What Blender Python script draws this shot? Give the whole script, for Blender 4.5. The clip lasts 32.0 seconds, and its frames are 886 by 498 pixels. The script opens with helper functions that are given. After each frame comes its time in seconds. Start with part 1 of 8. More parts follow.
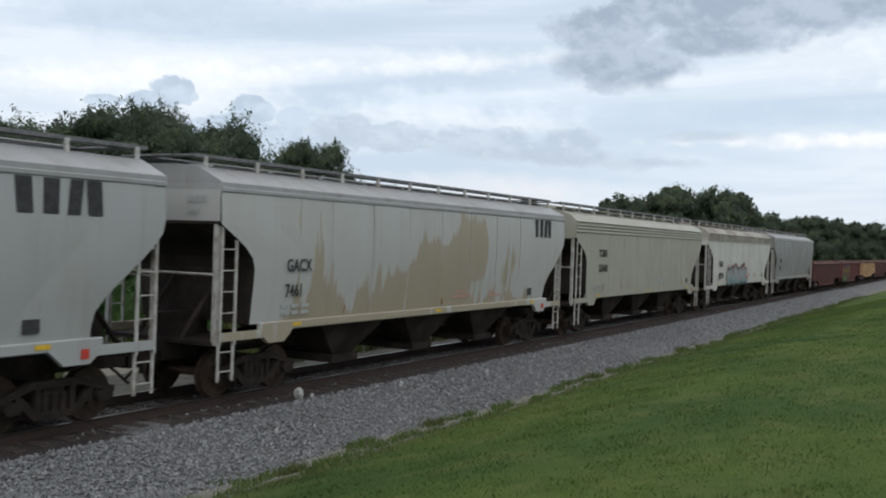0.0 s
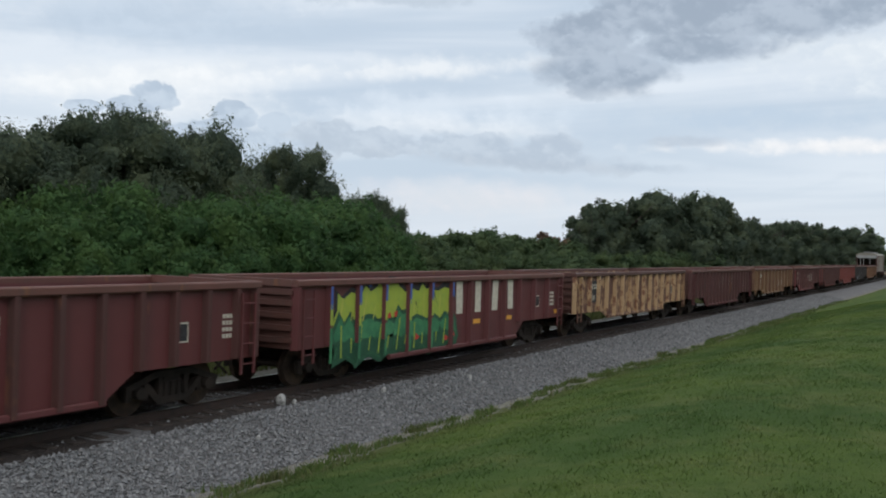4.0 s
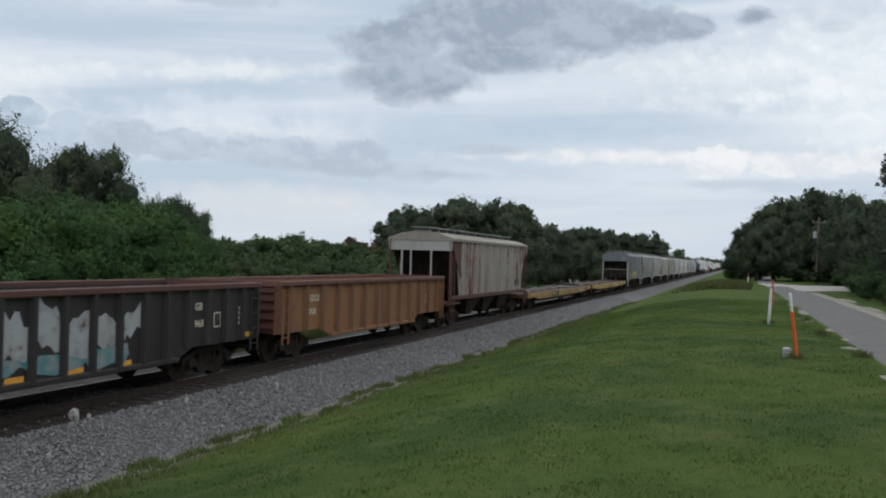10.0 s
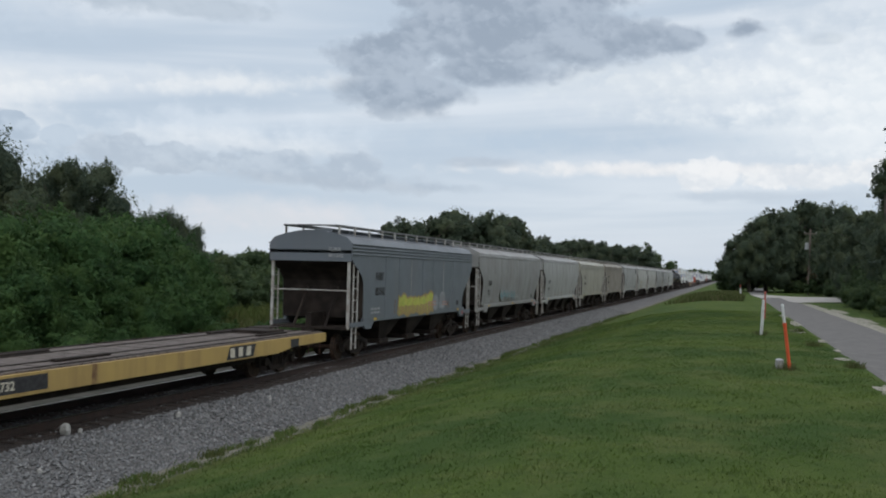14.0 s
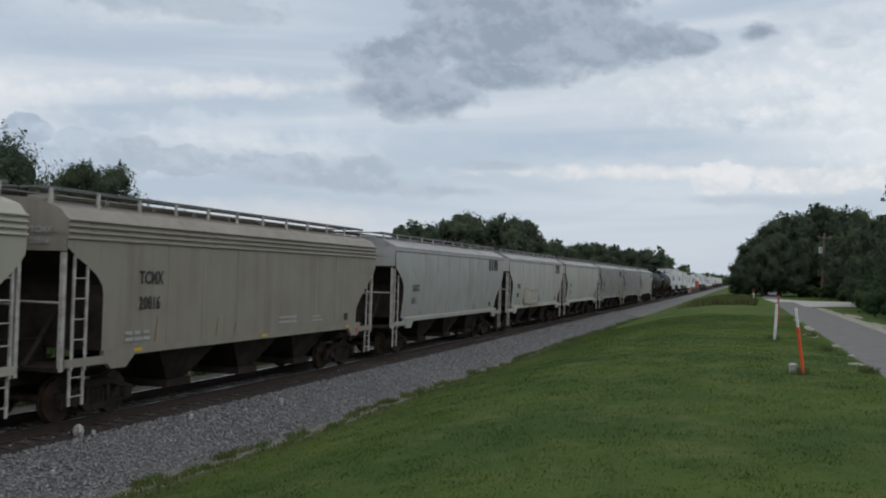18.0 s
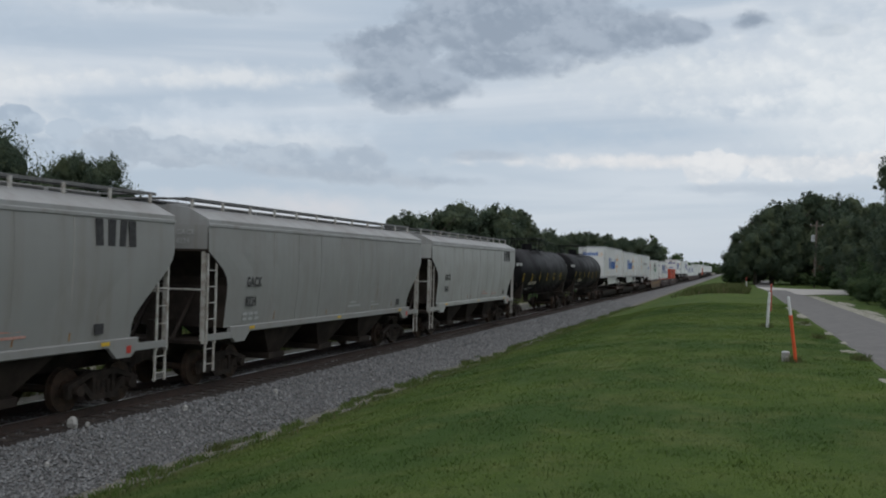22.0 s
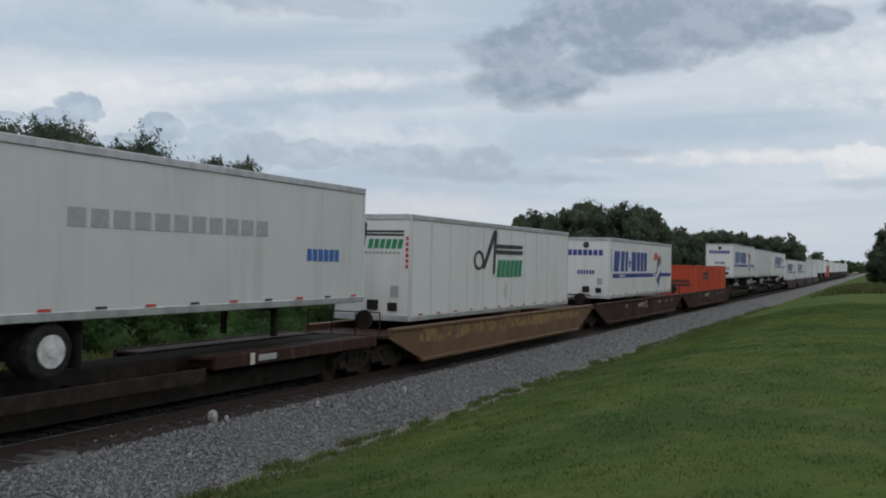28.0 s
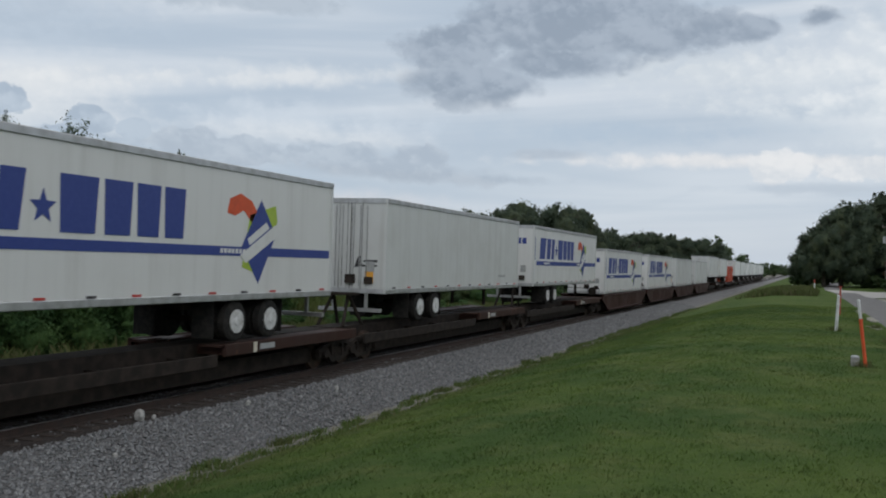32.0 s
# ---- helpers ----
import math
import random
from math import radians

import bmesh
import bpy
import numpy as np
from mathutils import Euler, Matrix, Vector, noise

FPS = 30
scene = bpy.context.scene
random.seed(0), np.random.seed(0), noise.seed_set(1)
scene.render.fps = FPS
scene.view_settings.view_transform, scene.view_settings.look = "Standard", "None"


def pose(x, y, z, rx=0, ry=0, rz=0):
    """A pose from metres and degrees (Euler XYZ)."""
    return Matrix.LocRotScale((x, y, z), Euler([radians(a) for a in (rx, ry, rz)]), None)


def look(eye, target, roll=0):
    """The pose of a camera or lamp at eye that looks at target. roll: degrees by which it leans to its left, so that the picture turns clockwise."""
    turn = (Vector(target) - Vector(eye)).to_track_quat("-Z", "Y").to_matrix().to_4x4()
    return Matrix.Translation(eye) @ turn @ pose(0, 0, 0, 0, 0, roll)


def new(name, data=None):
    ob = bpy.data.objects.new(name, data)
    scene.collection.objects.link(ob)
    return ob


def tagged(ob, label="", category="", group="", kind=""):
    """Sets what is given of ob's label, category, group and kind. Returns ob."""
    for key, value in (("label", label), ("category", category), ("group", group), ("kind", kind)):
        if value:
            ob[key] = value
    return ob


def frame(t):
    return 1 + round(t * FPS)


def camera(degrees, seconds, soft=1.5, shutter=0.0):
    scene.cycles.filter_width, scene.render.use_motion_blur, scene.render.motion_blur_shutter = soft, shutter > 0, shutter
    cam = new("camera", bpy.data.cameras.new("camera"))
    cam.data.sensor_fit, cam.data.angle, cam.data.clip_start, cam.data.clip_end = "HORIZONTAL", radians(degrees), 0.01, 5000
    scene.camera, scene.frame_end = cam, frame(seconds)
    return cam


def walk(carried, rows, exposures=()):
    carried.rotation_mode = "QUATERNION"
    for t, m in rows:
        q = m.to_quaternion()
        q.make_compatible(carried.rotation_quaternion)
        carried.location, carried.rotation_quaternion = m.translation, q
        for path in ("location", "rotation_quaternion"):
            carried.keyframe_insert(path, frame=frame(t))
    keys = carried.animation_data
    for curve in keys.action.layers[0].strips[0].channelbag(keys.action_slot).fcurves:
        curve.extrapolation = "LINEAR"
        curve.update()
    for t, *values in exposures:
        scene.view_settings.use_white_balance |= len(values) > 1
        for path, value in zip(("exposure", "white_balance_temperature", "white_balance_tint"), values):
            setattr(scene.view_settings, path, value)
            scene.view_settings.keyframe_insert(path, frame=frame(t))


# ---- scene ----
# ---- camera: held by hand on the spot, panning with the train ----
cam = camera(50.11, 32.0, soft=1.95, shutter=0.07)
EYE = (0.0, 0.0, 3.28)
PATH = [
    (0.0, pose(*EYE, 89.52, -1.87, 29.89)),
    (0.5, pose(*EYE, 89.60, -1.76, 29.16)),
    (1.0, pose(*EYE, 89.73, -1.63, 28.94)),
    (1.5, pose(*EYE, 89.85, -1.53, 29.55)),
    (2.0, pose(*EYE, 90.06, -1.58, 29.72)),
    (2.5, pose(*EYE, 90.05, -1.59, 29.67)),
    (4.5, pose(*EYE, 89.80, -1.92, 27.88)),
    (5.0, pose(*EYE, 89.89, -1.69, 25.82)),
    (5.5, pose(*EYE, 89.82, -1.51, 23.45)),
    (6.0, pose(*EYE, 90.09, -1.79, 22.42)),
    (6.5, pose(*EYE, 90.38, -1.73, 21.00)),
    (7.0, pose(*EYE, 90.45, -1.85, 19.23)),
    (7.5, pose(*EYE, 90.71, -1.80, 18.36)),
    (8.0, pose(*EYE, 90.68, -1.75, 17.43)),
    (8.5, pose(*EYE, 90.58, -1.75, 16.89)),
    (9.0, pose(*EYE, 90.35, -1.85, 16.59)),
    (9.5, pose(*EYE, 90.48, -1.75, 16.84)),
    (10.0, pose(*EYE, 90.55, -1.63, 17.25)),
    (10.5, pose(*EYE, 90.65, -1.61, 17.69)),
    (11.0, pose(*EYE, 90.63, -1.61, 17.80)),
    (11.5, pose(*EYE, 90.58, -1.35, 17.83)),
    (12.0, pose(*EYE, 90.71, -1.29, 17.74)),
    (12.5, pose(*EYE, 90.93, -1.34, 17.53)),
    (13.0, pose(*EYE, 90.97, -1.37, 17.34)),
    (13.5, pose(*EYE, 91.14, -1.44, 17.08)),
    (14.0, pose(*EYE, 91.32, -1.42, 16.82)),
    (14.5, pose(*EYE, 91.42, -1.27, 17.00)),
    (16.5, pose(*EYE, 91.34, -1.59, 17.49)),
    (17.0, pose(*EYE, 91.43, -1.55, 17.57)),
    (17.5, pose(*EYE, 91.44, -1.43, 17.46)),
    (18.0, pose(*EYE, 91.49, -1.59, 17.54)),
    (18.5, pose(*EYE, 91.56, -1.50, 17.46)),
    (19.0, pose(*EYE, 91.71, -1.31, 17.31)),
    (19.5, pose(*EYE, 91.55, -1.29, 17.20)),
    (20.0, pose(*EYE, 91.37, -1.39, 17.03)),
    (20.5, pose(*EYE, 91.27, -1.29, 16.91)),
    (21.0, pose(*EYE, 91.05, -1.26, 16.87)),
    (21.5, pose(*EYE, 90.93, -1.30, 17.02)),
    (22.0, pose(*EYE, 90.90, -1.28, 17.15)),
    (22.5, pose(*EYE, 90.89, -1.23, 17.19)),
    (23.0, pose(*EYE, 91.00, -1.25, 17.51)),
    (23.5, pose(*EYE, 91.17, -1.32, 17.63)),
    (24.0, pose(*EYE, 91.32, -1.35, 17.65)),
    (24.5, pose(*EYE, 91.45, -1.37, 17.56)),
    (25.0, pose(*EYE, 91.44, -1.42, 17.16)),
    (25.5, pose(*EYE, 91.32, -1.74, 16.63)),
    (26.0, pose(*EYE, 90.96, -1.80, 18.05)),
    (26.5, pose(*EYE, 90.94, -1.68, 20.84)),
    (28.5, pose(*EYE, 90.71, -1.13, 24.97)),
    (29.0, pose(*EYE, 90.91, -1.41, 24.51)),
    (29.5, pose(*EYE, 90.92, -1.65, 23.77)),
    (30.0, pose(*EYE, 90.81, -1.70, 22.53)),
    (30.5, pose(*EYE, 90.97, -1.74, 21.66)),
    (31.0, pose(*EYE, 91.06, -1.60, 21.09)),
    (31.5, pose(*EYE, 90.76, -1.55, 21.15)),
    (32.0, pose(*EYE, 90.74, -1.76, 20.81)),
]
walk(cam, PATH, exposures=[(0.0, 0.24), (2.5, 0.20), (5.0, 0.04), (9.0, 0.0), (14.0, -0.02), (17.0, -0.16), (26.0, -0.20), (32.0, -0.16)])

# ---- sky and light: a high broken overcast in the late afternoon ----
def build_world():
    w = bpy.data.worlds.new("overcast_sky")
    scene.world = w
    w.use_nodes = True
    nt = w.node_tree
    nt.nodes.clear()
    N, K = nt.nodes, nt.links

    def m(op, a, b=None, c=None):
        n = N.new("ShaderNodeMath")
        n.operation = op
        for i, v in enumerate((a, b, c)):
            if v is None:
                continue
            if isinstance(v, (int, float)):
                n.inputs[i].default_value = v
            else:
                K.new(v, n.inputs[i])
        return n.outputs[0]

    def smooth(v, lo, hi):
        n = N.new("ShaderNodeMapRange")
        n.interpolation_type = "SMOOTHSTEP"
        n.inputs["From Min"].default_value, n.inputs["From Max"].default_value = lo, hi
        K.new(v, n.inputs["Value"])
        return n.outputs["Result"]

    def vec(x, y, z=0.0):
        n = N.new("ShaderNodeCombineXYZ")
        for i, v in enumerate((x, y, z)):
            if isinstance(v, (int, float)):
                n.inputs[i].default_value = v
            else:
                K.new(v, n.inputs[i])
        return n.outputs[0]

    def fbm(v, scale, detail=6.0, rough=0.55, warp=0.0):
        n = N.new("ShaderNodeTexNoise")
        n.inputs["Scale"].default_value, n.inputs["Detail"].default_value = scale, detail
        n.inputs["Roughness"].default_value, n.inputs["Distortion"].default_value = rough, warp
        K.new(v, n.inputs["Vector"])
        return n.outputs["Fac"]

    def mix(f, a, b):
        n = N.new("ShaderNodeMix")
        n.data_type = "RGBA"
        if isinstance(f, (int, float)):
            n.inputs[0].default_value = f
        else:
            K.new(f, n.inputs[0])
        for i, v in ((6, a), (7, b)):
            if isinstance(v, tuple):
                n.inputs[i].default_value = (*v, 1)
            else:
                K.new(v, n.inputs[i])
        return n.outputs[2]

    tc = N.new("ShaderNodeTexCoord")
    sp = N.new("ShaderNodeSeparateXYZ")
    K.new(tc.outputs["Generated"], sp.inputs[0])
    x, y, z = sp.outputs
    az = m("MULTIPLY", m("ARCTAN2", m("MULTIPLY", x, -1.0), y), 57.2958)
    el = m("MULTIPLY", m("ARCSINE", z), 57.2958)
    # lumpy edges for the cumulus, in degrees of azimuth and elevation
    deg = vec(az, m("MULTIPLY", el, 1.3))
    lump = fbm(deg, 0.42, 2.0, 0.5)
    fine = fbm(deg, 1.3, 6.0, 0.6)

    def heaps(v, scale):
        """Rounded heaps, 0 at their crowns."""
        n = N.new("ShaderNodeTexVoronoi")
        n.feature = "SMOOTH_F1"
        n.inputs["Scale"].default_value, n.inputs["Detail"].default_value = scale, 2.0
        n.inputs["Roughness"].default_value, n.inputs["Lacunarity"].default_value = 0.55, 2.3
        n.inputs["Smoothness"].default_value = 0.35
        K.new(v, n.inputs["Vector"])
        return n.outputs["Distance"]

    warp = m("MULTIPLY", m("SUBTRACT", fine, 0.5), 1.1)
    heap = heaps(vec(m("ADD", az, warp), m("ADD", m("MULTIPLY", el, 1.35), warp)), 0.50)
    above = heaps(vec(m("ADD", m("SUBTRACT", az, 0.25), warp), m("ADD", m("MULTIPLY", m("ADD", el, 0.5), 1.35), warp)), 0.50)
    edge = m("ADD", m("ADD", m("MULTIPLY", m("SUBTRACT", lump, 0.5), 2.2), m("MULTIPLY", m("SUBTRACT", fine, 0.5), 1.0)), m("MULTIPLY", m("SUBTRACT", heap, 0.42), 1.5))
    # heaps are bright on their crowns and grey below
    body = fbm(vec(m("MULTIPLY", az, 0.6), m("MULTIPLY", el, 1.1), 7.0), 0.40, 3.0, 0.5, 0.2)
    puff = smooth(m("SUBTRACT", m("ADD", body, m("MULTIPLY", m("SUBTRACT", fine, 0.5), 0.35)), m("MULTIPLY", m("SUBTRACT", above, heap), 0.45)), 0.24, 0.74)
    wide = vec(m("MULTIPLY", az, 0.10), m("ADD", el, m("MULTIPLY", az, 0.06)))
    streak = fbm(wide, 0.26, 4.0, 0.5, 0.5)
    thin = fbm(vec(m("MULTIPLY", az, 0.16), m("ADD", el, m("MULTIPLY", az, 0.04)), 4.0), 0.5, 5.0, 0.55, 0.4)

    sky = N.new("ShaderNodeTexSky")
    sky.sky_type, sky.sun_disc = "NISHITA", False
    sky.sun_elevation, sky.sun_rotation = radians(34), radians(150)
    haze = N.new("ShaderNodeVectorMath")
    haze.operation = "SCALE"
    haze.inputs["Scale"].default_value = 0.10
    K.new(sky.outputs[0], haze.inputs[0])

    # the layered veil: cooler gaps between long pale bands
    col = mix(smooth(streak, 0.36, 0.64), (0.415, 0.490, 0.580), (0.580, 0.630, 0.690))
    col = mix(m("MULTIPLY", smooth(thin, 0.48, 0.70), 0.5), col, (0.45, 0.52, 0.60))
    col = mix(m("MULTIPLY", smooth(el, 4.6, 1.5), 0.65), col, (0.53, 0.58, 0.645))

    def blob(az0, el0, ra, re, rag, lo=1.25, hi=0.7, tilt=0.0):
        u = m("DIVIDE", m("SUBTRACT", az, az0), ra)
        rise = m("ADD", m("SUBTRACT", el, el0), m("MULTIPLY", m("SUBTRACT", az, az0), tilt))
        v = m("DIVIDE", rise, re)
        r = m("SQRT", m("ADD", m("MULTIPLY", u, u), m("MULTIPLY", v, v)))
        return smooth(m("ADD", r, m("MULTIPLY", edge, rag)), lo, hi)

    def union(*masks):
        out = masks[0]
        for k in masks[1:]:
            out = m("MAXIMUM", out, k)
        return out

    def over(col, mask, amount, lit, shade):
        return mix(m("MULTIPLY", mask, amount), col, mix(puff, lit, shade))

    # soft bands of the veil
    white = (0.70, 0.72, 0.735)
    col = over(col, blob(47.0, 9.0, 11.0, 1.3, 0.25, 1.4, 0.3, 0.10), 0.9, white, (0.64, 0.67, 0.70))
    col = over(col, blob(30.0, 10.7, 11.0, 0.9, 0.35, 1.4, 0.3, 0.06), 0.75, white, (0.62, 0.66, 0.70))
    col = over(col, blob(4.0, 11.0, 11.0, 2.3, 0.35, 1.4, 0.3), 0.75, (0.64, 0.68, 0.71), (0.57, 0.62, 0.67))
    col = over(col, blob(-8.0, 10.0, 12.0, 5.5, 0.3, 1.4, 0.3), 0.8, (0.76, 0.785, 0.80), (0.69, 0.73, 0.76))
    col = over(col, blob(10.0, 7.9, 16.0, 1.0, 0.35, 1.4, 0.3), 0.8, (0.40, 0.485, 0.585), (0.42, 0.50, 0.59))
    col = over(col, blob(3.0, 6.25, 13.0, 0.62, 0.35, 1.35, 0.5), 0.9, (0.73, 0.725, 0.73), (0.66, 0.67, 0.69))
    col = over(col, blob(27.0, 3.0, 9.0, 1.3, 0.25, 1.4, 0.3), 0.7, (0.60, 0.60, 0.635), (0.56, 0.58, 0.62))
    col = over(col, blob(30.0, 8.2, 10.0, 1.3, 0.35, 1.4, 0.4), 0.7, (0.57, 0.63, 0.70), (0.55, 0.61, 0.68))
    col = over(col, blob(46.0, 12.5, 12.0, 2.2, 0.3, 1.35, 0.4, 0.06), 0.8, (0.44, 0.515, 0.605), (0.40, 0.475, 0.565))
    # the long grey bank with heaped tops, and a soft flat foot
    bank = union(blob(36.5, 6.2, 3.2, 1.5, 0.30, 1.12, 0.92), blob(33.0, 6.0, 4.6, 1.15, 0.32, 1.14, 0.9), blob(28.0, 6.1, 4.5, 1.1, 0.34, 1.14, 0.9), blob(22.3, 6.2, 2.4, 0.95, 0.28, 1.14, 0.9), blob(25.0, 5.6, 8.0, 0.85, 0.35, 1.3, 0.7, -0.07), blob(17.5, 5.0, 4.0, 0.45, 0.5, 1.4, 0.5))
    col = over(col, blob(29.0, 7.2, 10.0, 0.9, 0.35, 1.5, 0.2, -0.05), 0.45, (0.70, 0.72, 0.74), (0.64, 0.67, 0.70))
    col = over(col, bank, 0.9, (0.440, 0.500, 0.575), (0.365, 0.425, 0.505))
    col = over(col, blob(26.0, 5.2, 10.0, 0.5, 0.4, 1.4, 0.4, -0.05), 0.6, (0.40, 0.45, 0.52), (0.36, 0.415, 0.49))

    # cumulus heads rising behind the wood
    heads = union(blob(46.0, 8.2, 1.7, 1.05, 0.28, 1.12, 0.94), blob(47.3, 7.5, 2.2, 0.75, 0.28, 1.12, 0.94), blob(49.6, 7.35, 1.3, 0.5, 0.26, 1.12, 0.94), blob(41.6, 7.4, 1.7, 1.05, 0.28, 1.12, 0.94), blob(43.0, 6.4, 2.4, 0.9, 0.30, 1.14, 0.92), blob(39.0, 7.1, 1.2, 0.85, 0.28, 1.12, 0.94), blob(44.0, 5.6, 9.0, 1.3, 0.3, 1.2, 0.85))
    col = over(col, blob(44.0, 8.0, 7.0, 1.8, 0.3, 1.5, 0.3), 0.6, (0.74, 0.755, 0.77), (0.67, 0.695, 0.72))
    col = over(col, heads, 0.95, (0.44, 0.51, 0.595), (0.350, 0.42, 0.51))
    # small flat scrap, and the pale heap over the lane
    col = over(col, blob(14.8, 6.6, 2.7, 0.38, 0.42, 1.35, 0.6), 0.8, (0.43, 0.485, 0.555), (0.39, 0.445, 0.52))
    col = over(col, union(blob(1.5, 5.95, 2.6, 1.15, 0.28, 1.12, 0.92), blob(-3.5, 5.8, 4.0, 1.0, 0.3, 1.14, 0.9), blob(-9.0, 5.9, 4.0, 1.1, 0.3, 1.14, 0.9)), 0.85, (0.72, 0.73, 0.745), (0.60, 0.63, 0.67))
    col = over(col, blob(-1.5, 4.7, 8.0, 0.45, 0.4, 1.35, 0.5), 0.7, (0.44, 0.50, 0.575), (0.42, 0.48, 0.56))
    # the large dark cloud with its two lobes and a ragged tail
    big = union(blob(20.4, 12.8, 4.2, 1.7, 0.22, 1.14, 0.84), blob(13.5, 14.3, 8.0, 2.5, 0.18, 1.16, 0.82), blob(8.0, 13.8, 5.2, 1.8, 0.24, 1.16, 0.80), blob(19.4, 10.6, 4.6, 1.6, 0.22, 1.24, 0.72, 0.05), blob(14.5, 12.0, 5.4, 1.2, 0.26, 1.24, 0.76), blob(3.4, 13.7, 2.6, 1.0, 0.36, 1.25, 0.75), blob(-0.6, 14.1, 1.4, 0.6, 0.45, 1.4, 0.6), blob(13.0, 16.2, 9.0, 1.9, 0.3, 1.24, 0.74))
    col = over(col, big, 0.95, (0.352, 0.408, 0.484), (0.258, 0.310, 0.382))
    col = over(col, union(blob(11.5, 12.9, 7.0, 0.9, 0.4, 1.7, 0.1), blob(20.0, 11.8, 3.6, 0.5, 0.4, 1.4, 0.5), blob(19.5, 9.4, 4.0, 0.5, 0.35, 1.4, 0.5)), 0.40, (0.35, 0.405, 0.475), (0.29, 0.34, 0.41))
    col = over(col, blob(-5.0, 13.4, 1.5, 0.5, 0.4, 1.3, 0.6), 0.6, (0.47, 0.53, 0.59), (0.43, 0.49, 0.56))
    col = over(col, union(blob(36.0, 15.2, 8.5, 1.2, 0.35, 1.3, 0.7), blob(31.0, 14.8, 4.0, 0.8, 0.35, 1.3, 0.7)), 0.8, (0.42, 0.48, 0.55), (0.36, 0.42, 0.49))
    # overhead and behind the eye the veil is even and bright
    col = mix(smooth(el, 17.0, 32.0), col, (0.74, 0.76, 0.80))
    add = N.new("ShaderNodeVectorMath")
    K.new(haze.outputs[0], add.inputs[0])
    out = mix(0.96, haze.outputs[0], col)
    bg = N.new("ShaderNodeBackground")
    K.new(out, bg.inputs["Color"])
    bg.inputs["Strength"].default_value = 1.25
    end = N.new("ShaderNodeOutputWorld")
    K.new(bg.outputs[0], end.inputs[0])
    N.remove(add)


build_world()
sun = new("sun", bpy.data.lights.new("sun", "SUN"))
sun.data.energy, sun.data.angle, sun.data.color = 0.45, radians(25), (1.0, 0.97, 0.92)
sun.matrix_world = look((60, -80, 70), (0, 20, 0))

# ---- builders ----
XT = -14.15          # centre line of the track
SPEED = 21.4         # the train's pace towards the eye
RND = random.Random(7)
MESHES = {}


class Build:
    """Collects boxes, prisms, tubes and sheets into one mesh."""

    def __init__(self):
        self.v, self.f = [], []

    def add(self, verts, faces):
        n = len(self.v)
        self.v += [tuple(p) for p in verts]
        self.f += [tuple(n + i for i in f) for f in faces]
        return self

    def box(self, x0, x1, y0, y1, z0, z1):
        p = [(x, y, z) for z in (z0, z1) for y in (y0, y1) for x in (x0, x1)]
        return self.add(p, [(0, 2, 3, 1), (4, 5, 7, 6), (0, 1, 5, 4), (2, 6, 7, 3), (0, 4, 6, 2), (1, 3, 7, 5)])

    def soft_box(self, x0, x1, y0, y1, z0, z1, c=0.02):
        """A box with chamfered edges along y and on the ends."""
        prof = [(x0 + c, z0), (x1 - c, z0), (x1, z0 + c), (x1, z1 - c), (x1 - c, z1), (x0 + c, z1), (x0, z1 - c), (x0, z0 + c)]
        return self.along_y(prof, y0, y1)

    def along_y(self, prof, y0, y1):
        """A prism with an (x, z) outline, counter-clockwise seen from -y."""
        n = len(prof)
        p = [(x, y0, z) for x, z in prof] + [(x, y1, z) for x, z in prof]
        faces = [(i, (i + 1) % n, n + (i + 1) % n, n + i) for i in range(n)]
        return self.add(p, faces + [tuple(range(n))[::-1], tuple(range(n, 2 * n))])

    def along_x(self, prof, x0, x1):
        """A prism with a (y, z) outline."""
        n = len(prof)
        p = [(x0, y, z) for y, z in prof] + [(x1, y, z) for y, z in prof]
        faces = [(i, n + i, n + (i + 1) % n, (i + 1) % n) for i in range(n)]
        return self.add(p, faces + [tuple(range(n)), tuple(range(n, 2 * n))[::-1]])

    def along_z(self, prof, z0, z1):
        n = len(prof)
        p = [(x, y, z0) for x, y in prof] + [(x, y, z1) for x, y in prof]
        faces = [(i, (i + 1) % n, n + (i + 1) % n, n + i) for i in range(n)]
        return self.add(p, faces + [tuple(range(n))[::-1], tuple(range(n, 2 * n))])

    def tube(self, a, b, r, n=8, r2=None):
        a, b = Vector(a), Vector(b)
        d = (b - a).normalized()
        u = d.orthogonal().normalized()
        w = d.cross(u)
        r2 = r if r2 is None else r2
        p = []
        for c, q in ((a, r), (b, r2)):
            for i in range(n):
                t = 2 * math.pi * i / n
                p.append(c + u * (math.cos(t) * q) + w * (math.sin(t) * q))
        faces = [(i, (i + 1) % n, n + (i + 1) % n, n + i) for i in range(n)]
        return self.add(p, faces + [tuple(range(n))[::-1], tuple(range(n, 2 * n))])

    def rings(self, rows, close=True):
        """Joins rings of equally many points, one after the other."""
        n = len(rows[0])
        p = [q for row in rows for q in row]
        faces = []
        for k in range(len(rows) - 1):
            for i in range(n):
                j = (i + 1) % n
                faces.append((k * n + i, k * n + j, (k + 1) * n + j, (k + 1) * n + i))
        if close:
            faces += [tuple(range(n))[::-1], tuple(range((len(rows) - 1) * n, len(rows) * n))]
        return self.add(p, faces)

    def mesh(self, name, smooth=False):
        me = bpy.data.meshes.new(name)
        me.from_pydata(self.v, [], self.f)
        me.materials.append(None)
        if smooth:
            for p in me.polygons:
                p.use_smooth = True
        me.update()
        return me


def shared(key, maker, smooth=False):
    """A mesh that alike parts share."""
    if key not in MESHES:
        MESHES[key] = maker().mesh(str(key[0]), smooth)
    return MESHES[key]


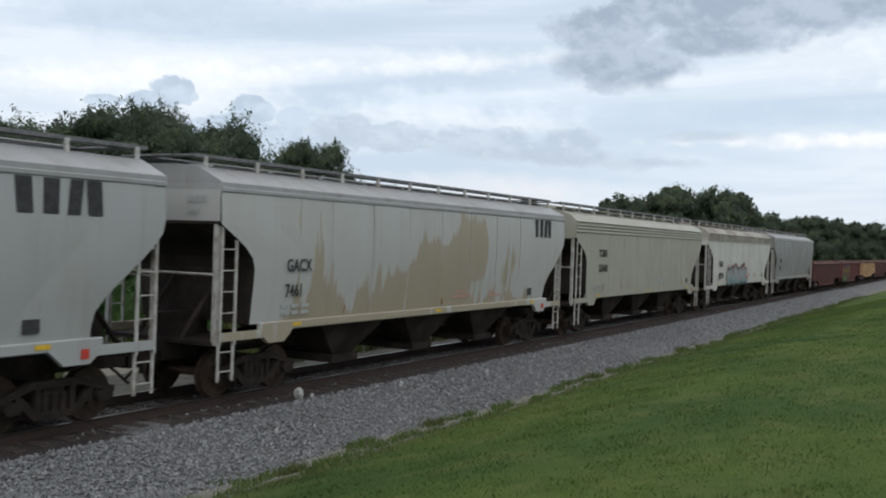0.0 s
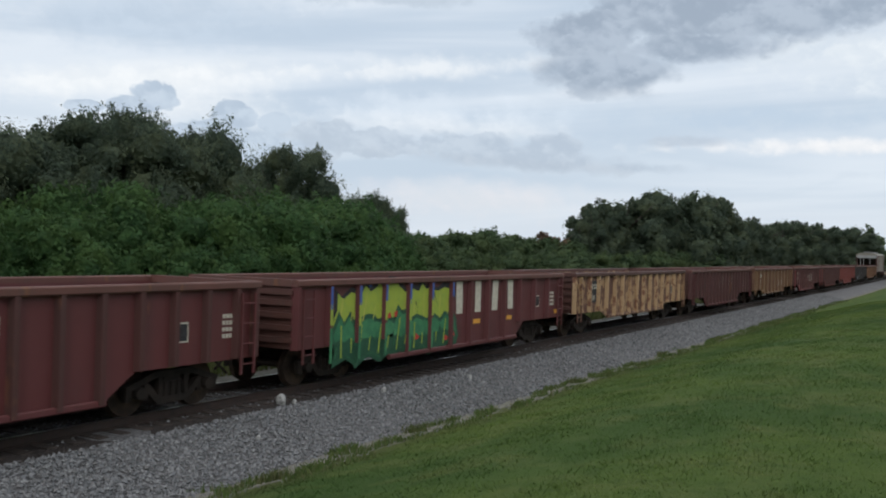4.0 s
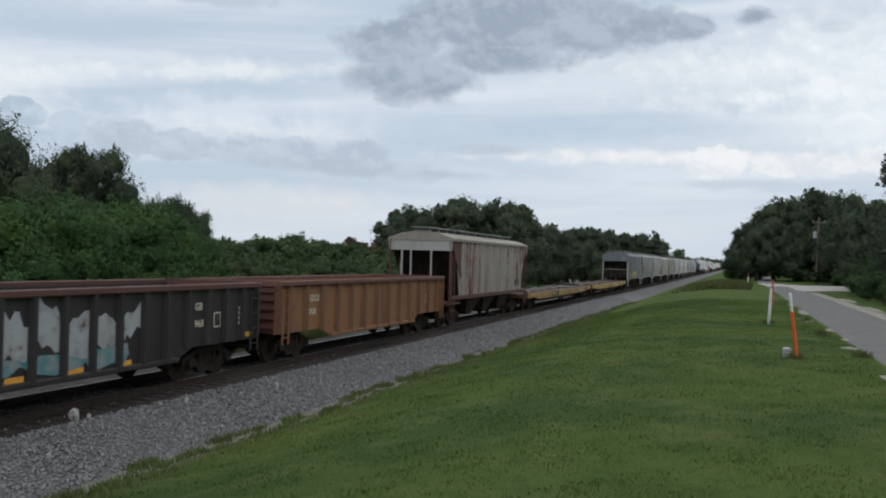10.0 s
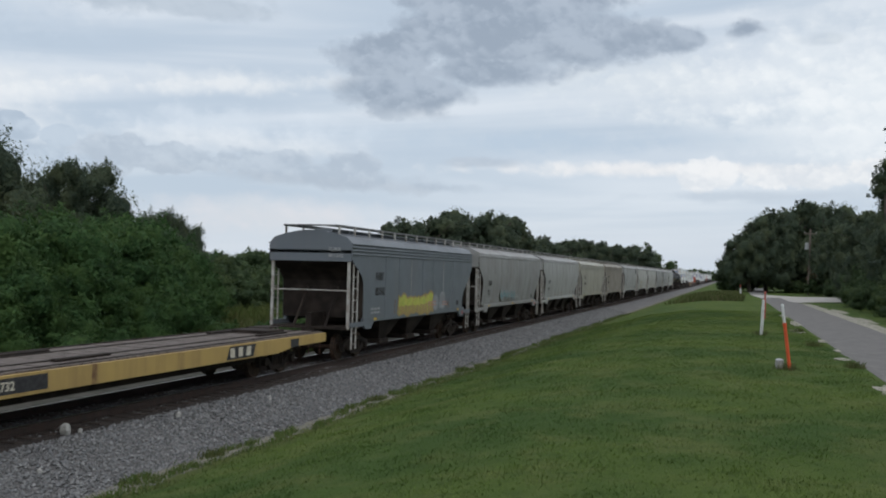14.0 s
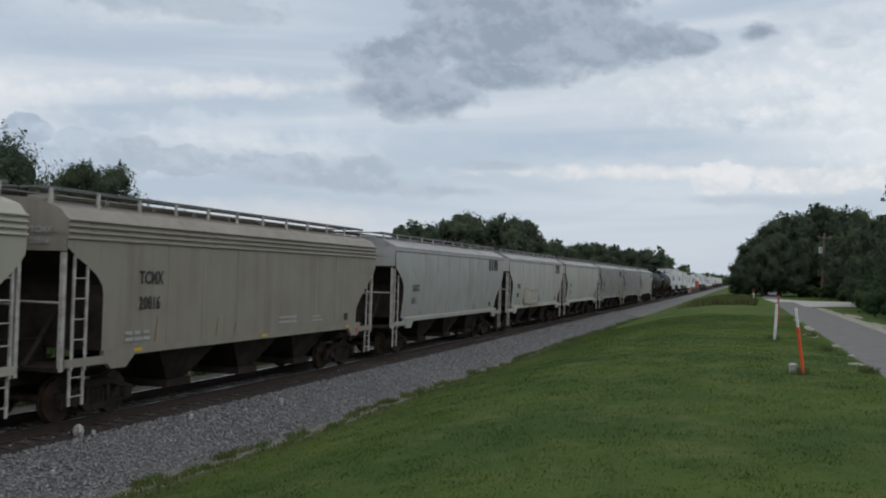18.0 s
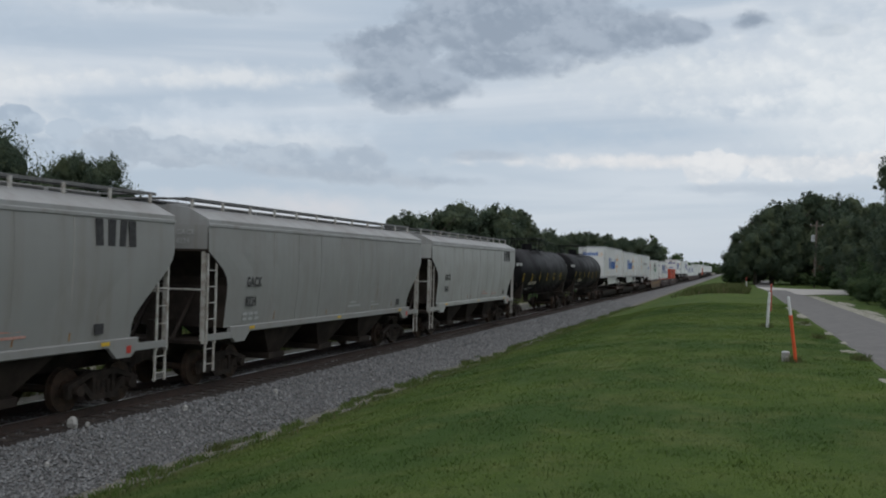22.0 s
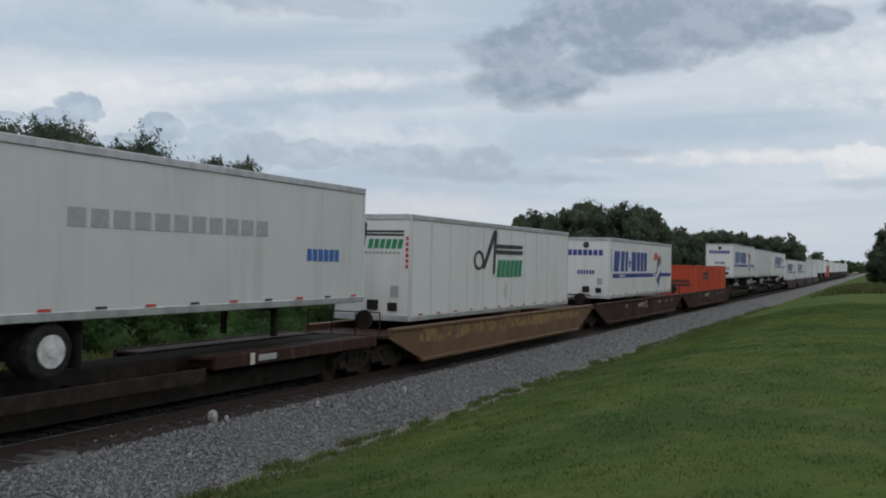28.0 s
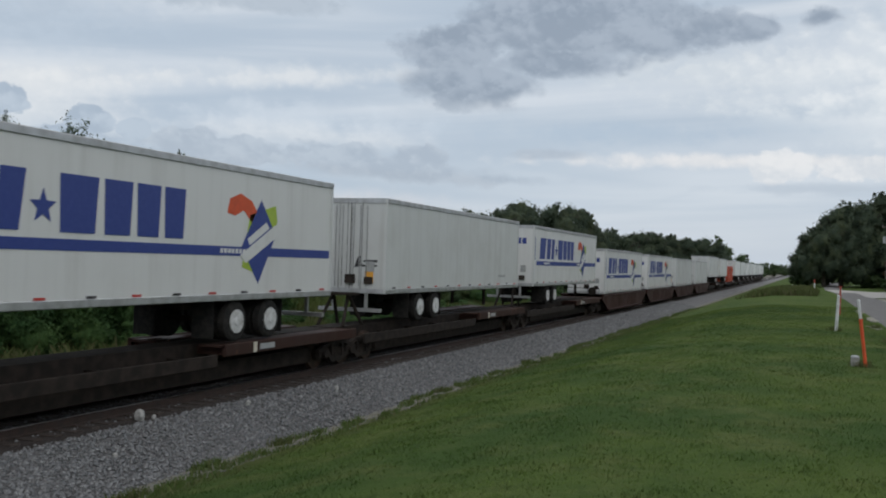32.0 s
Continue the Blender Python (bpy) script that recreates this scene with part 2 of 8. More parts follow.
def part(name, data, material, parent=None, label="", m=None, smooth=False):
    """Links one mesh object under a thing or under a part."""
    me = data.mesh(name, smooth) if isinstance(data, Build) else data
    ob = new(name, me)
    if not me.materials:
        me.materials.append(None)
    ob.material_slots[0].link = "OBJECT"
    ob.material_slots[0].material = material
    if parent is not None:
        ob.parent = parent
    if m is not None:
        ob.matrix_basis = m
    if label:
        ob["label"] = label
    return ob


def thing(name, label, category, group="", m=None, kind=""):
    ob = new(name)
    ob.empty_display_size = 0.3
    if m is not None:
        ob.matrix_basis = m
    return tagged(ob, label, category, group, kind)


def letters(body, size):
    key = ("lettering", body, size)
    if key not in MESHES:
        cu = bpy.data.curves.new("lettering", "FONT")
        cu.body, cu.size, cu.extrude, cu.space_character, cu.offset = body, size, 0.002, 1.06, size * 0.022
        cu.resolution_u = 2
        ob = bpy.data.objects.new("lettering", cu)
        me = bpy.data.meshes.new_from_object(ob)
        me.materials.clear()
        me.materials.append(None)
        MESHES[key] = me
        bpy.data.objects.remove(ob)
    return MESHES[key]


def on_side(x, y, z):
    """A pose for flat work on a car's flank: its x runs along the car, its y up."""
    return pose(x, y, z, 90, 0, 90)


def on_front(x, y, z):
    return pose(x, y, z, 90, 0, 0)


def shape(outline, thick=0.006):
    """A thin plate with an outline in its own x and y."""
    b = Build()
    b.along_z(outline, 0.0, thick)
    return b


def bar(x0, x1, y0, y1):
    return [(x0, y0), (x1, y0), (x1, y1), (x0, y1)]


def blot(rng, x, y, rx, ry, n=14, rough=0.3):
    """An uneven round outline."""
    out = []
    for i in range(n):
        t = 2 * math.pi * i / n
        k = 1 + rng.uniform(-rough, rough)
        out.append((x + rx * k * math.cos(t), y + ry * k * math.sin(t)))
    return out


def plates(outlines, thick=0.006):
    b = Build()
    for i, o in enumerate(outlines):
        b.along_z(o, 0.0005 * (i % 7), thick + 0.0005 * (i % 7))
    return b


# ---- materials ----
def nodes_of(name):
    mt = bpy.data.materials.new(name)
    mt.use_nodes = True
    nt = mt.node_tree
    bs = nt.nodes["Principled BSDF"]
    return mt, nt, bs


def coords(nt, scale=(1, 1, 1), random_shift=True, space="Object"):
    tc = nt.nodes.new("ShaderNodeTexCoord")
    mp = nt.nodes.new("ShaderNodeMapping")
    mp.inputs["Scale"].default_value = scale
    nt.links.new(tc.outputs[space], mp.inputs["Vector"])
    if random_shift:
        oi = nt.nodes.new("ShaderNodeObjectInfo")
        k = nt.nodes.new("ShaderNodeMath")
        k.operation = "MULTIPLY"
        k.inputs[1].default_value = 40.0
        nt.links.new(oi.outputs["Random"], k.inputs[0])
        nt.links.new(k.outputs[0], mp.inputs["Location"])
    return mp.outputs[0]


def noise_of(nt, v, scale, detail=4.0, rough=0.55):
    n = nt.nodes.new("ShaderNodeTexNoise")
    n.inputs["Scale"].default_value, n.inputs["Detail"].default_value, n.inputs["Roughness"].default_value = scale, detail, rough
    nt.links.new(v, n.inputs["Vector"])
    return n.outputs["Fac"]


def step_of(nt, v, lo, hi, top=1.0):
    n = nt.nodes.new("ShaderNodeMapRange")
    n.interpolation_type = "SMOOTHSTEP"
    n.inputs["From Min"].default_value, n.inputs["From Max"].default_value = lo, hi
    n.inputs["To Max"].default_value = top
    nt.links.new(v, n.inputs["Value"])
    return n.outputs["Result"]


def blend_of(nt, f, a, b):
    n = nt.nodes.new("ShaderNodeMix")
    n.data_type = "RGBA"
    if isinstance(f, float):
        n.inputs[0].default_value = f
    else:
        nt.links.new(f, n.inputs[0])
    for i, c in ((6, a), (7, b)):
        if isinstance(c, tuple):
            n.inputs[i].default_value = (*c, 1)
        else:
            nt.links.new(c, n.inputs[i])
    return n.outputs[2]


def bump_of(nt, bs, v, strength=0.3, distance=0.02):
    n = nt.nodes.new("ShaderNodeBump")
    n.inputs["Strength"].default_value, n.inputs["Distance"].default_value = strength, distance
    nt.links.new(v, n.inputs["Height"])
    nt.links.new(n.outputs[0], bs.inputs["Normal"])


def paint(name, base, dirt=(0.10, 0.085, 0.07), amount=0.5, rust=0.0, rust_col=(0.13, 0.05, 0.025), rough=0.55, patch=None, patch_at=0.5, metal=0.0, eaten=0.0, patch_low=0.0):
    """Weathered paint: blotches, runs down the sheet, rust, a second coat that shows in patches."""
    mt, nt, bs = nodes_of(name)
    blotch = noise_of(nt, coords(nt, (1, 1, 1)), 0.55, 6.0, 0.6)
    runs = noise_of(nt, coords(nt, (2.6, 2.6, 0.16)), 1.0, 5.0, 0.6)
    grain = noise_of(nt, coords(nt, (1, 1, 1)), 14.0, 4.0, 0.6)
    col = base
    if patch:
        edge = nt.nodes.new("ShaderNodeMath")
        edge.operation = "MULTIPLY_ADD"
        edge.inputs[1].default_value = 0.35
        nt.links.new(noise_of(nt, coords(nt, (2.4, 2.4, 0.25)), 1.0, 5.0, 0.6), edge.inputs[0])
        nt.links.new(noise_of(nt, coords(nt, (0.30, 0.30, 0.22)), 1.0, 2.0, 0.5), edge.inputs[2])
        if patch_low:
            zz = nt.nodes.new("ShaderNodeSeparateXYZ")
            nt.links.new(coords(nt, random_shift=False), zz.inputs[0])
            drop = nt.nodes.new("ShaderNodeMath")
            drop.operation = "MULTIPLY_ADD"
            drop.inputs[1].default_value = -patch_low
            nt.links.new(zz.outputs[2], drop.inputs[0])
            nt.links.new(edge.outputs[0], drop.inputs[2])
            edge = drop
        col = blend_of(nt, step_of(nt, edge.outputs[0], patch_at + 0.16, patch_at + 0.19), base, patch)
    col = blend_of(nt, step_of(nt, runs, 0.44, 0.80, amount), col, dirt)
    col = blend_of(nt, step_of(nt, blotch, 0.40, 0.85, amount * 0.7), col, dirt)
    if rust:
        both = nt.nodes.new("ShaderNodeMath")
        both.operation = "MULTIPLY_ADD"
        both.inputs[1].default_value = 0.5
        nt.links.new(noise_of(nt, coords(nt, (1.5, 1.5, 0.8)), 2.2, 6.0, 0.65), both.inputs[0])
        nt.links.new(runs, both.inputs[2])
        col = blend_of(nt, step_of(nt, both.outputs[0], 1.02 - 0.5 * rust, 1.10 - 0.5 * rust, 0.9), col, rust_col)
    if eaten:
        e1 = noise_of(nt, coords(nt, (1.0, 1.0, 0.8)), 3.0, 8.0, 0.72)
        col = blend_of(nt, step_of(nt, e1, 0.62 - 0.25 * eaten, 0.66 - 0.25 * eaten, 0.92), col, blend_of(nt, grain, rust_col, tuple(c * 2.0 for c in rust_col)))
    nt.links.new(col, bs.inputs["Base Color"])
    rg = nt.nodes.new("ShaderNodeMath")
    rg.inputs[1].default_value = rough - 0.1
    nt.links.new(step_of(nt, blotch, 0.3, 0.8, 0.25), rg.inputs[0])
    nt.links.new(rg.outputs[0], bs.inputs["Roughness"])
    bs.inputs["Metallic"].default_value = metal
    bump_of(nt, bs, grain, 0.12, 0.004)
    return mt


def plain(name, base, other=None, rough=0.7, scale=6.0, bump=0.2, distance=0.01, metal=0.0, lo=0.35, hi=0.7):
    """A two-tone surface with fine relief."""
    mt, nt, bs = nodes_of(name)
    v = coords(nt)
    n1 = noise_of(nt, v, scale, 6.0, 0.6)
    other = other or tuple(c * 0.6 for c in base)
    col = blend_of(nt, step_of(nt, n1, lo, hi), base, other)
    nt.links.new(col, bs.inputs["Base Color"])
    bs.inputs["Roughness"].default_value, bs.inputs["Metallic"].default_value = rough, metal
    bump_of(nt, bs, noise_of(nt, v, scale * 4, 4.0, 0.6), bump, distance)
    return mt


M = {}
M["white"] = paint("white_trailer_paint", (0.648, 0.657, 0.648), (0.30, 0.29, 0.26), 0.22, rough=0.4)
M["white_old"] = paint("old_white_paint", (0.563, 0.581, 0.572), (0.27, 0.26, 0.23), 0.30, rough=0.45)
M["alu"] = plain("bare_aluminium_rail", (0.52, 0.53, 0.54), (0.38, 0.38, 0.38), 0.42, 3.0, 0.05, metal=0.6)
M["faded_red"] = plain("faded_red_stencil", (0.36, 0.16, 0.13), (0.44, 0.30, 0.26), 0.6, 9.0, 0.03)
M["seam"] = plain("grimy_seam", (0.26, 0.25, 0.23), (0.34, 0.33, 0.31), 0.65, 2.0, 0.1)
M["chord"] = paint("dusty_red_chord", (0.125, 0.050, 0.038), (0.06, 0.045, 0.04), 0.6, 0.3, (0.16, 0.07, 0.035), rough=0.7)
M["hop_white"] = paint("hopper_pale_grey", (0.331, 0.343, 0.337), (0.22, 0.19, 0.15), 0.46, 0.12, rough=0.5)
M["hop_pale"] = paint("hopper_pale_warm_grey", (0.415, 0.42, 0.40), (0.24, 0.21, 0.17), 0.36, 0.06, rough=0.5)
M["hop_bright"] = paint("hopper_warm_white", (0.52, 0.515, 0.48), (0.27, 0.25, 0.21), 0.34, 0.05, rough=0.5)
M["hop_tan"] = paint("hopper_white_over_tan", (0.384, 0.390, 0.378), (0.26, 0.22, 0.16), 0.25, 0.05, rough=0.55, patch=(0.30, 0.262, 0.195), patch_at=0.29, patch_low=0.085)
M["hop_cream"] = paint("hopper_cream", (0.328, 0.322, 0.267), (0.24, 0.21, 0.16), 0.30, 0.05, rough=0.5)
M["hop_bluegrey"] = paint("hopper_blue_grey", (0.124, 0.144, 0.165), (0.17, 0.17, 0.17), 0.32, 0.05, rough=0.5)
M["hop_grey"] = paint("hopper_dull_grey", (0.241, 0.246, 0.241), (0.17, 0.15, 0.13), 0.50, 0.10, rough=0.55)
M["hop_brown"] = paint("hopper_sooty_grey", (0.248, 0.229, 0.192), (0.15, 0.12, 0.095), 0.6, 0.12, rough=0.6)
M["hop_roof"] = paint("hopper_roof", (0.279, 0.285, 0.285), (0.17, 0.15, 0.13), 0.55, 0.05, rough=0.55)
M["hop_rusty"] = paint("hopper_rusty_roof", (0.34, 0.315, 0.265), (0.075, 0.065, 0.06), 1.0, 0.36, (0.19, 0.075, 0.04), rough=0.65)
M["rib_white"] = paint("ribbed_hopper_side", (0.296, 0.282, 0.255), (0.15, 0.10, 0.08), 0.75, 0.42, (0.13, 0.05, 0.035), rough=0.6)
M["rib_rusty"] = paint("rusted_pale_sheet", (0.36, 0.33, 0.30), (0.13, 0.07, 0.05), 0.7, 0.5, (0.11, 0.042, 0.030), rough=0.65, eaten=0.6)
M["oxide"] = paint("oxide_red_steel", (0.085, 0.034, 0.026), (0.05, 0.035, 0.03), 0.5, 0.2, (0.18, 0.07, 0.03), rough=0.65)
M["herz_dark"] = paint("dark_red_gondola", (0.108, 0.027, 0.027), (0.05, 0.03, 0.028), 0.40, 0.12, (0.16, 0.06, 0.03), rough=0.6)
M["herz_red"] = paint("red_gondola", (0.165, 0.033, 0.033), (0.07, 0.03, 0.028), 0.40, 0.15, (0.20, 0.08, 0.04), rough=0.6)
M["herz_salmon"] = paint("faded_red_gondola", (0.185, 0.045, 0.036), (0.075, 0.033, 0.028), 0.5, 0.33, (0.17, 0.06, 0.03), rough=0.65)
M["gon_yellow"] = paint("rust_eaten_yellow_gondola", (0.40, 0.255, 0.135), (0.22, 0.12, 0.07), 0.45, 0.5, (0.068, 0.028, 0.020), rough=0.7, eaten=0.62)
M["gon_tan"] = paint("tan_gondola", (0.205, 0.118, 0.058), (0.10, 0.055, 0.03), 0.5, 0.42, (0.14, 0.055, 0.03), rough=0.65)
M["gon_brown"] = paint("brown_gondola", (0.22, 0.105, 0.045), (0.085, 0.045, 0.028), 0.5, 0.40, (0.13, 0.05, 0.028), rough=0.65)
M["gon_black"] = paint("black_gondola", (0.020, 0.017, 0.018), (0.045, 0.034, 0.028), 0.35, 0.2, (0.06, 0.035, 0.025), rough=0.6)
M["flat_yellow"] = paint("yellow_flatcar_sill", (0.35, 0.225, 0.075), (0.13, 0.075, 0.045), 0.55, 0.3, (0.10, 0.045, 0.027), rough=0.6, eaten=0.34)
M["deck"] = plain("flatcar_deck_boards", (0.135, 0.112, 0.10), (0.065, 0.054, 0.048), 0.85, 5.0, 0.4)
M["spine"] = paint("brown_spine_car", (0.039, 0.019, 0.015), (0.05, 0.04, 0.035), 0.5, 0.3, (0.12, 0.05, 0.03), rough=0.6)
M["well_brown"] = paint("brown_well_car", (0.044, 0.019, 0.016), (0.03, 0.024, 0.022), 0.45, 0.2, (0.11, 0.05, 0.03), rough=0.6)
M["well_yellow"] = paint("ochre_well_car", (0.125, 0.068, 0.030), (0.06, 0.038, 0.026), 0.6, 0.45, (0.13, 0.055, 0.03), rough=0.6)
M["orange"] = paint("orange_container", (0.43, 0.055, 0.019), (0.22, 0.05, 0.025), 0.35, 0.05, rough=0.5)
M["ochre"] = plain("ochre_post", (0.42, 0.24, 0.07), (0.30, 0.16, 0.05), 0.6)
M["tank"] = paint("black_tank_paint", (0.007, 0.0068, 0.008), (0.016, 0.014, 0.015), 0.3, 0.0, rough=0.58)
M["tank"].node_tree.nodes["Principled BSDF"].inputs["Specular IOR Level"].default_value = 0.1
# grime, deepened to carry the shadow under the cars
M["under"] = plain("grimy_shaded_underframe", (0.020, 0.017, 0.015), (0.038, 0.030, 0.025), 0.8, 3.0, 0.3)
# dirt plus the shade of end recesses and undersides, darkened into the colour
M["grime_shade"] = plain("grimy_shaded_end_sheet", (0.020, 0.016, 0.0145), (0.045, 0.036, 0.030), 0.75, 1.5, 0.2)
M["wheel"] = plain("wheel_steel", (0.045, 0.036, 0.03), (0.09, 0.06, 0.045), 0.6, 5.0, 0.2, metal=0.4)
M["tyre"] = plain("trailer_tyre", (0.018, 0.018, 0.018), (0.035, 0.033, 0.03), 0.85, 8.0, 0.2)
M["hub"] = plain("white_wheel_rim", (0.62, 0.63, 0.63), (0.40, 0.40, 0.39), 0.5, 6.0, 0.05)
for k in ("under", "grime_shade", "spine", "well_brown", "wheel", "tyre"):
    M[k].node_tree.nodes["Principled BSDF"].inputs["Specular IOR Level"].default_value = 0.12
M["ladder"] = plain("pale_ladder_paint", (0.44, 0.44, 0.42), (0.25, 0.22, 0.19), 0.55, 5.0, 0.1)
M["walk"] = plain("galvanised_walkway", (0.17, 0.17, 0.17), (0.10, 0.10, 0.10), 0.6, 8.0, 0.3, metal=0.3)
M["ink"] = plain("black_lettering", (0.018, 0.018, 0.020), (0.040, 0.040, 0.042), 0.75, 9.0, 0.05)
M["cream"] = plain("cream_lettering", (0.60, 0.57, 0.47), (0.46, 0.42, 0.34), 0.6, 9.0, 0.05)
M["blue"] = plain("blue_lettering", (0.022, 0.105, 0.36), (0.03, 0.12, 0.38), 0.5, 9.0, 0.03)
M["navy"] = plain("navy_lettering", (0.022, 0.045, 0.22), (0.03, 0.055, 0.24), 0.5, 9.0, 0.03)
M["amber"] = plain("amber_mark", (0.72, 0.35, 0.045), (0.62, 0.30, 0.05), 0.5, 9.0, 0.03)
M["pale_amber"] = plain("faded_amber_mark", (0.60, 0.44, 0.30), (0.58, 0.48, 0.38), 0.5, 9.0, 0.03)
M["green"] = plain("green_lettering", (0.015, 0.20, 0.10), (0.02, 0.22, 0.11), 0.5, 9.0, 0.03)
M["lime"] = plain("lime_mark", (0.36, 0.48, 0.05), (0.30, 0.42, 0.05), 0.5, 9.0, 0.03)
M["redmark"] = plain("red_reflector", (0.50, 0.045, 0.035), (0.40, 0.04, 0.03), 0.45, 9.0, 0.03)
M["yellowmark"] = plain("yellow_reflector", (0.62, 0.40, 0.03), (0.50, 0.32, 0.04), 0.45, 9.0, 0.03)
M["faint"] = plain("faded_print", (0.30, 0.31, 0.31), (0.36, 0.37, 0.37), 0.6, 9.0, 0.03)
M["tag_blue"] = plain("spray_blue", (0.045, 0.085, 0.28), (0.06, 0.11, 0.33), 0.6, 3.0, 0.03)
M["tag_yellow"] = plain("spray_yellow", (0.46, 0.46, 0.09), (0.32, 0.40, 0.07), 0.6, 3.0, 0.03)
M["tag_green"] = plain("spray_green", (0.03, 0.16, 0.075), (0.06, 0.24, 0.10), 0.6, 3.0, 0.03)
M["tag_white"] = plain("spray_white", (0.46, 0.45, 0.42), (0.30, 0.28, 0.25), 0.6, 3.0, 0.03)
M["tag_grey"] = plain("spray_grey", (0.21, 0.22, 0.23), (0.30, 0.32, 0.33), 0.6, 3.0, 0.03)
M["tag_gold"] = plain("spray_gold", (0.36, 0.26, 0.09), (0.28, 0.21, 0.10), 0.6, 3.0, 0.03)


def both(name, key, maker, material, parent, label=""):
    """One part on each side, or at each end: maker(-1) and maker(1)."""
    for s in (-1, 1):
        part(name, shared((name, s, *key), lambda: maker(s)), material, parent, label)


def pieces(name, outlines, material, parent, label="", m=None, thick=0.006):
    """Flat marks, each a part of its own."""
    for i, o in enumerate(outlines):
        part(name, shape(o, thick + 0.0006 * (i % 5)), material, parent, label, m)

M["rib_red"] = paint("dark_red_rib", (0.075, 0.026, 0.022), (0.04, 0.028, 0.026), 0.5, 0.3, (0.12, 0.05, 0.03), rough=0.65)
M["rib_yellow"] = paint("yellow_rib", (0.44, 0.295, 0.16), (0.22, 0.11, 0.05), 0.4, 0.30, (0.11, 0.045, 0.025), rough=0.7, eaten=0.35)
M["rib_tan"] = paint("brown_rib", (0.15, 0.075, 0.035), (0.08, 0.045, 0.03), 0.5, 0.4, (0.11, 0.045, 0.026), rough=0.65)
M["tan_letter"] = plain("faded_tan_lettering", (0.40, 0.28, 0.19), (0.24, 0.12, 0.08), 0.7, 7.0, 0.05)
M["rust_mark"] = plain("rust_brown_mark", (0.29, 0.150, 0.045), (0.12, 0.05, 0.025), 0.7, 9.0, 0.05)
M["tag_lime"] = plain("lime_spray", (0.34, 0.42, 0.05), (0.28, 0.38, 0.06), 0.55, 5.0, 0.03)
M["tag_dark"] = plain("dark_green_spray", (0.012, 0.07, 0.035), (0.02, 0.09, 0.045), 0.55, 5.0, 0.03)
M["tag_teal"] = plain("teal_spray", (0.06, 0.20, 0.22), (0.25, 0.27, 0.27), 0.55, 3.0, 0.03)
M["tag_pale"] = paint("pale_streaked_spray", (0.36, 0.38, 0.39), (0.10, 0.085, 0.075), 0.7, 0.30, (0.09, 0.055, 0.04), rough=0.6)
M["scraped"] = paint("scraped_ochre", (0.24, 0.145, 0.045), (0.09, 0.055, 0.03), 0.6, 0.5, (0.10, 0.05, 0.028), rough=0.65, eaten=0.35)
M["flat_cream"] = paint("pale_yellow_flatcar_sill", (0.43, 0.30, 0.10), (0.15, 0.09, 0.05), 0.45, 0.2, (0.12, 0.055, 0.03), rough=0.6)

# ---- ground, track and road ----
GRASS_EDGE = -10.25


def ground_z(x, y):
    """A bank of lawn that falls from the road to the ditch beside the track."""
    pts = ((-4000, -0.8), (-60, -0.8), (-18, -0.75), (-11.3, -0.76), (-10.1, -0.68), (-8.5, -0.30), (-5.0, 0.55), (-2.5, 0.93), (0, 1.0), (4000, 1.0))
    for (a, za), (b, zb) in zip(pts, pts[1:]):
        if x <= b:
            k = (x - a) / (b - a)
            k = k * k * (3 - 2 * k) * 0.35 + k * 0.65
            z = za + (zb - za) * k
            break
    if -10.6 < x < 3.2 and y < 160:
        z += 0.035 * noise.noise((x * 0.35, y * 0.22, 3.0)) + 0.012 * noise.noise((x * 1.6, y * 1.2, 8.0))
    return z


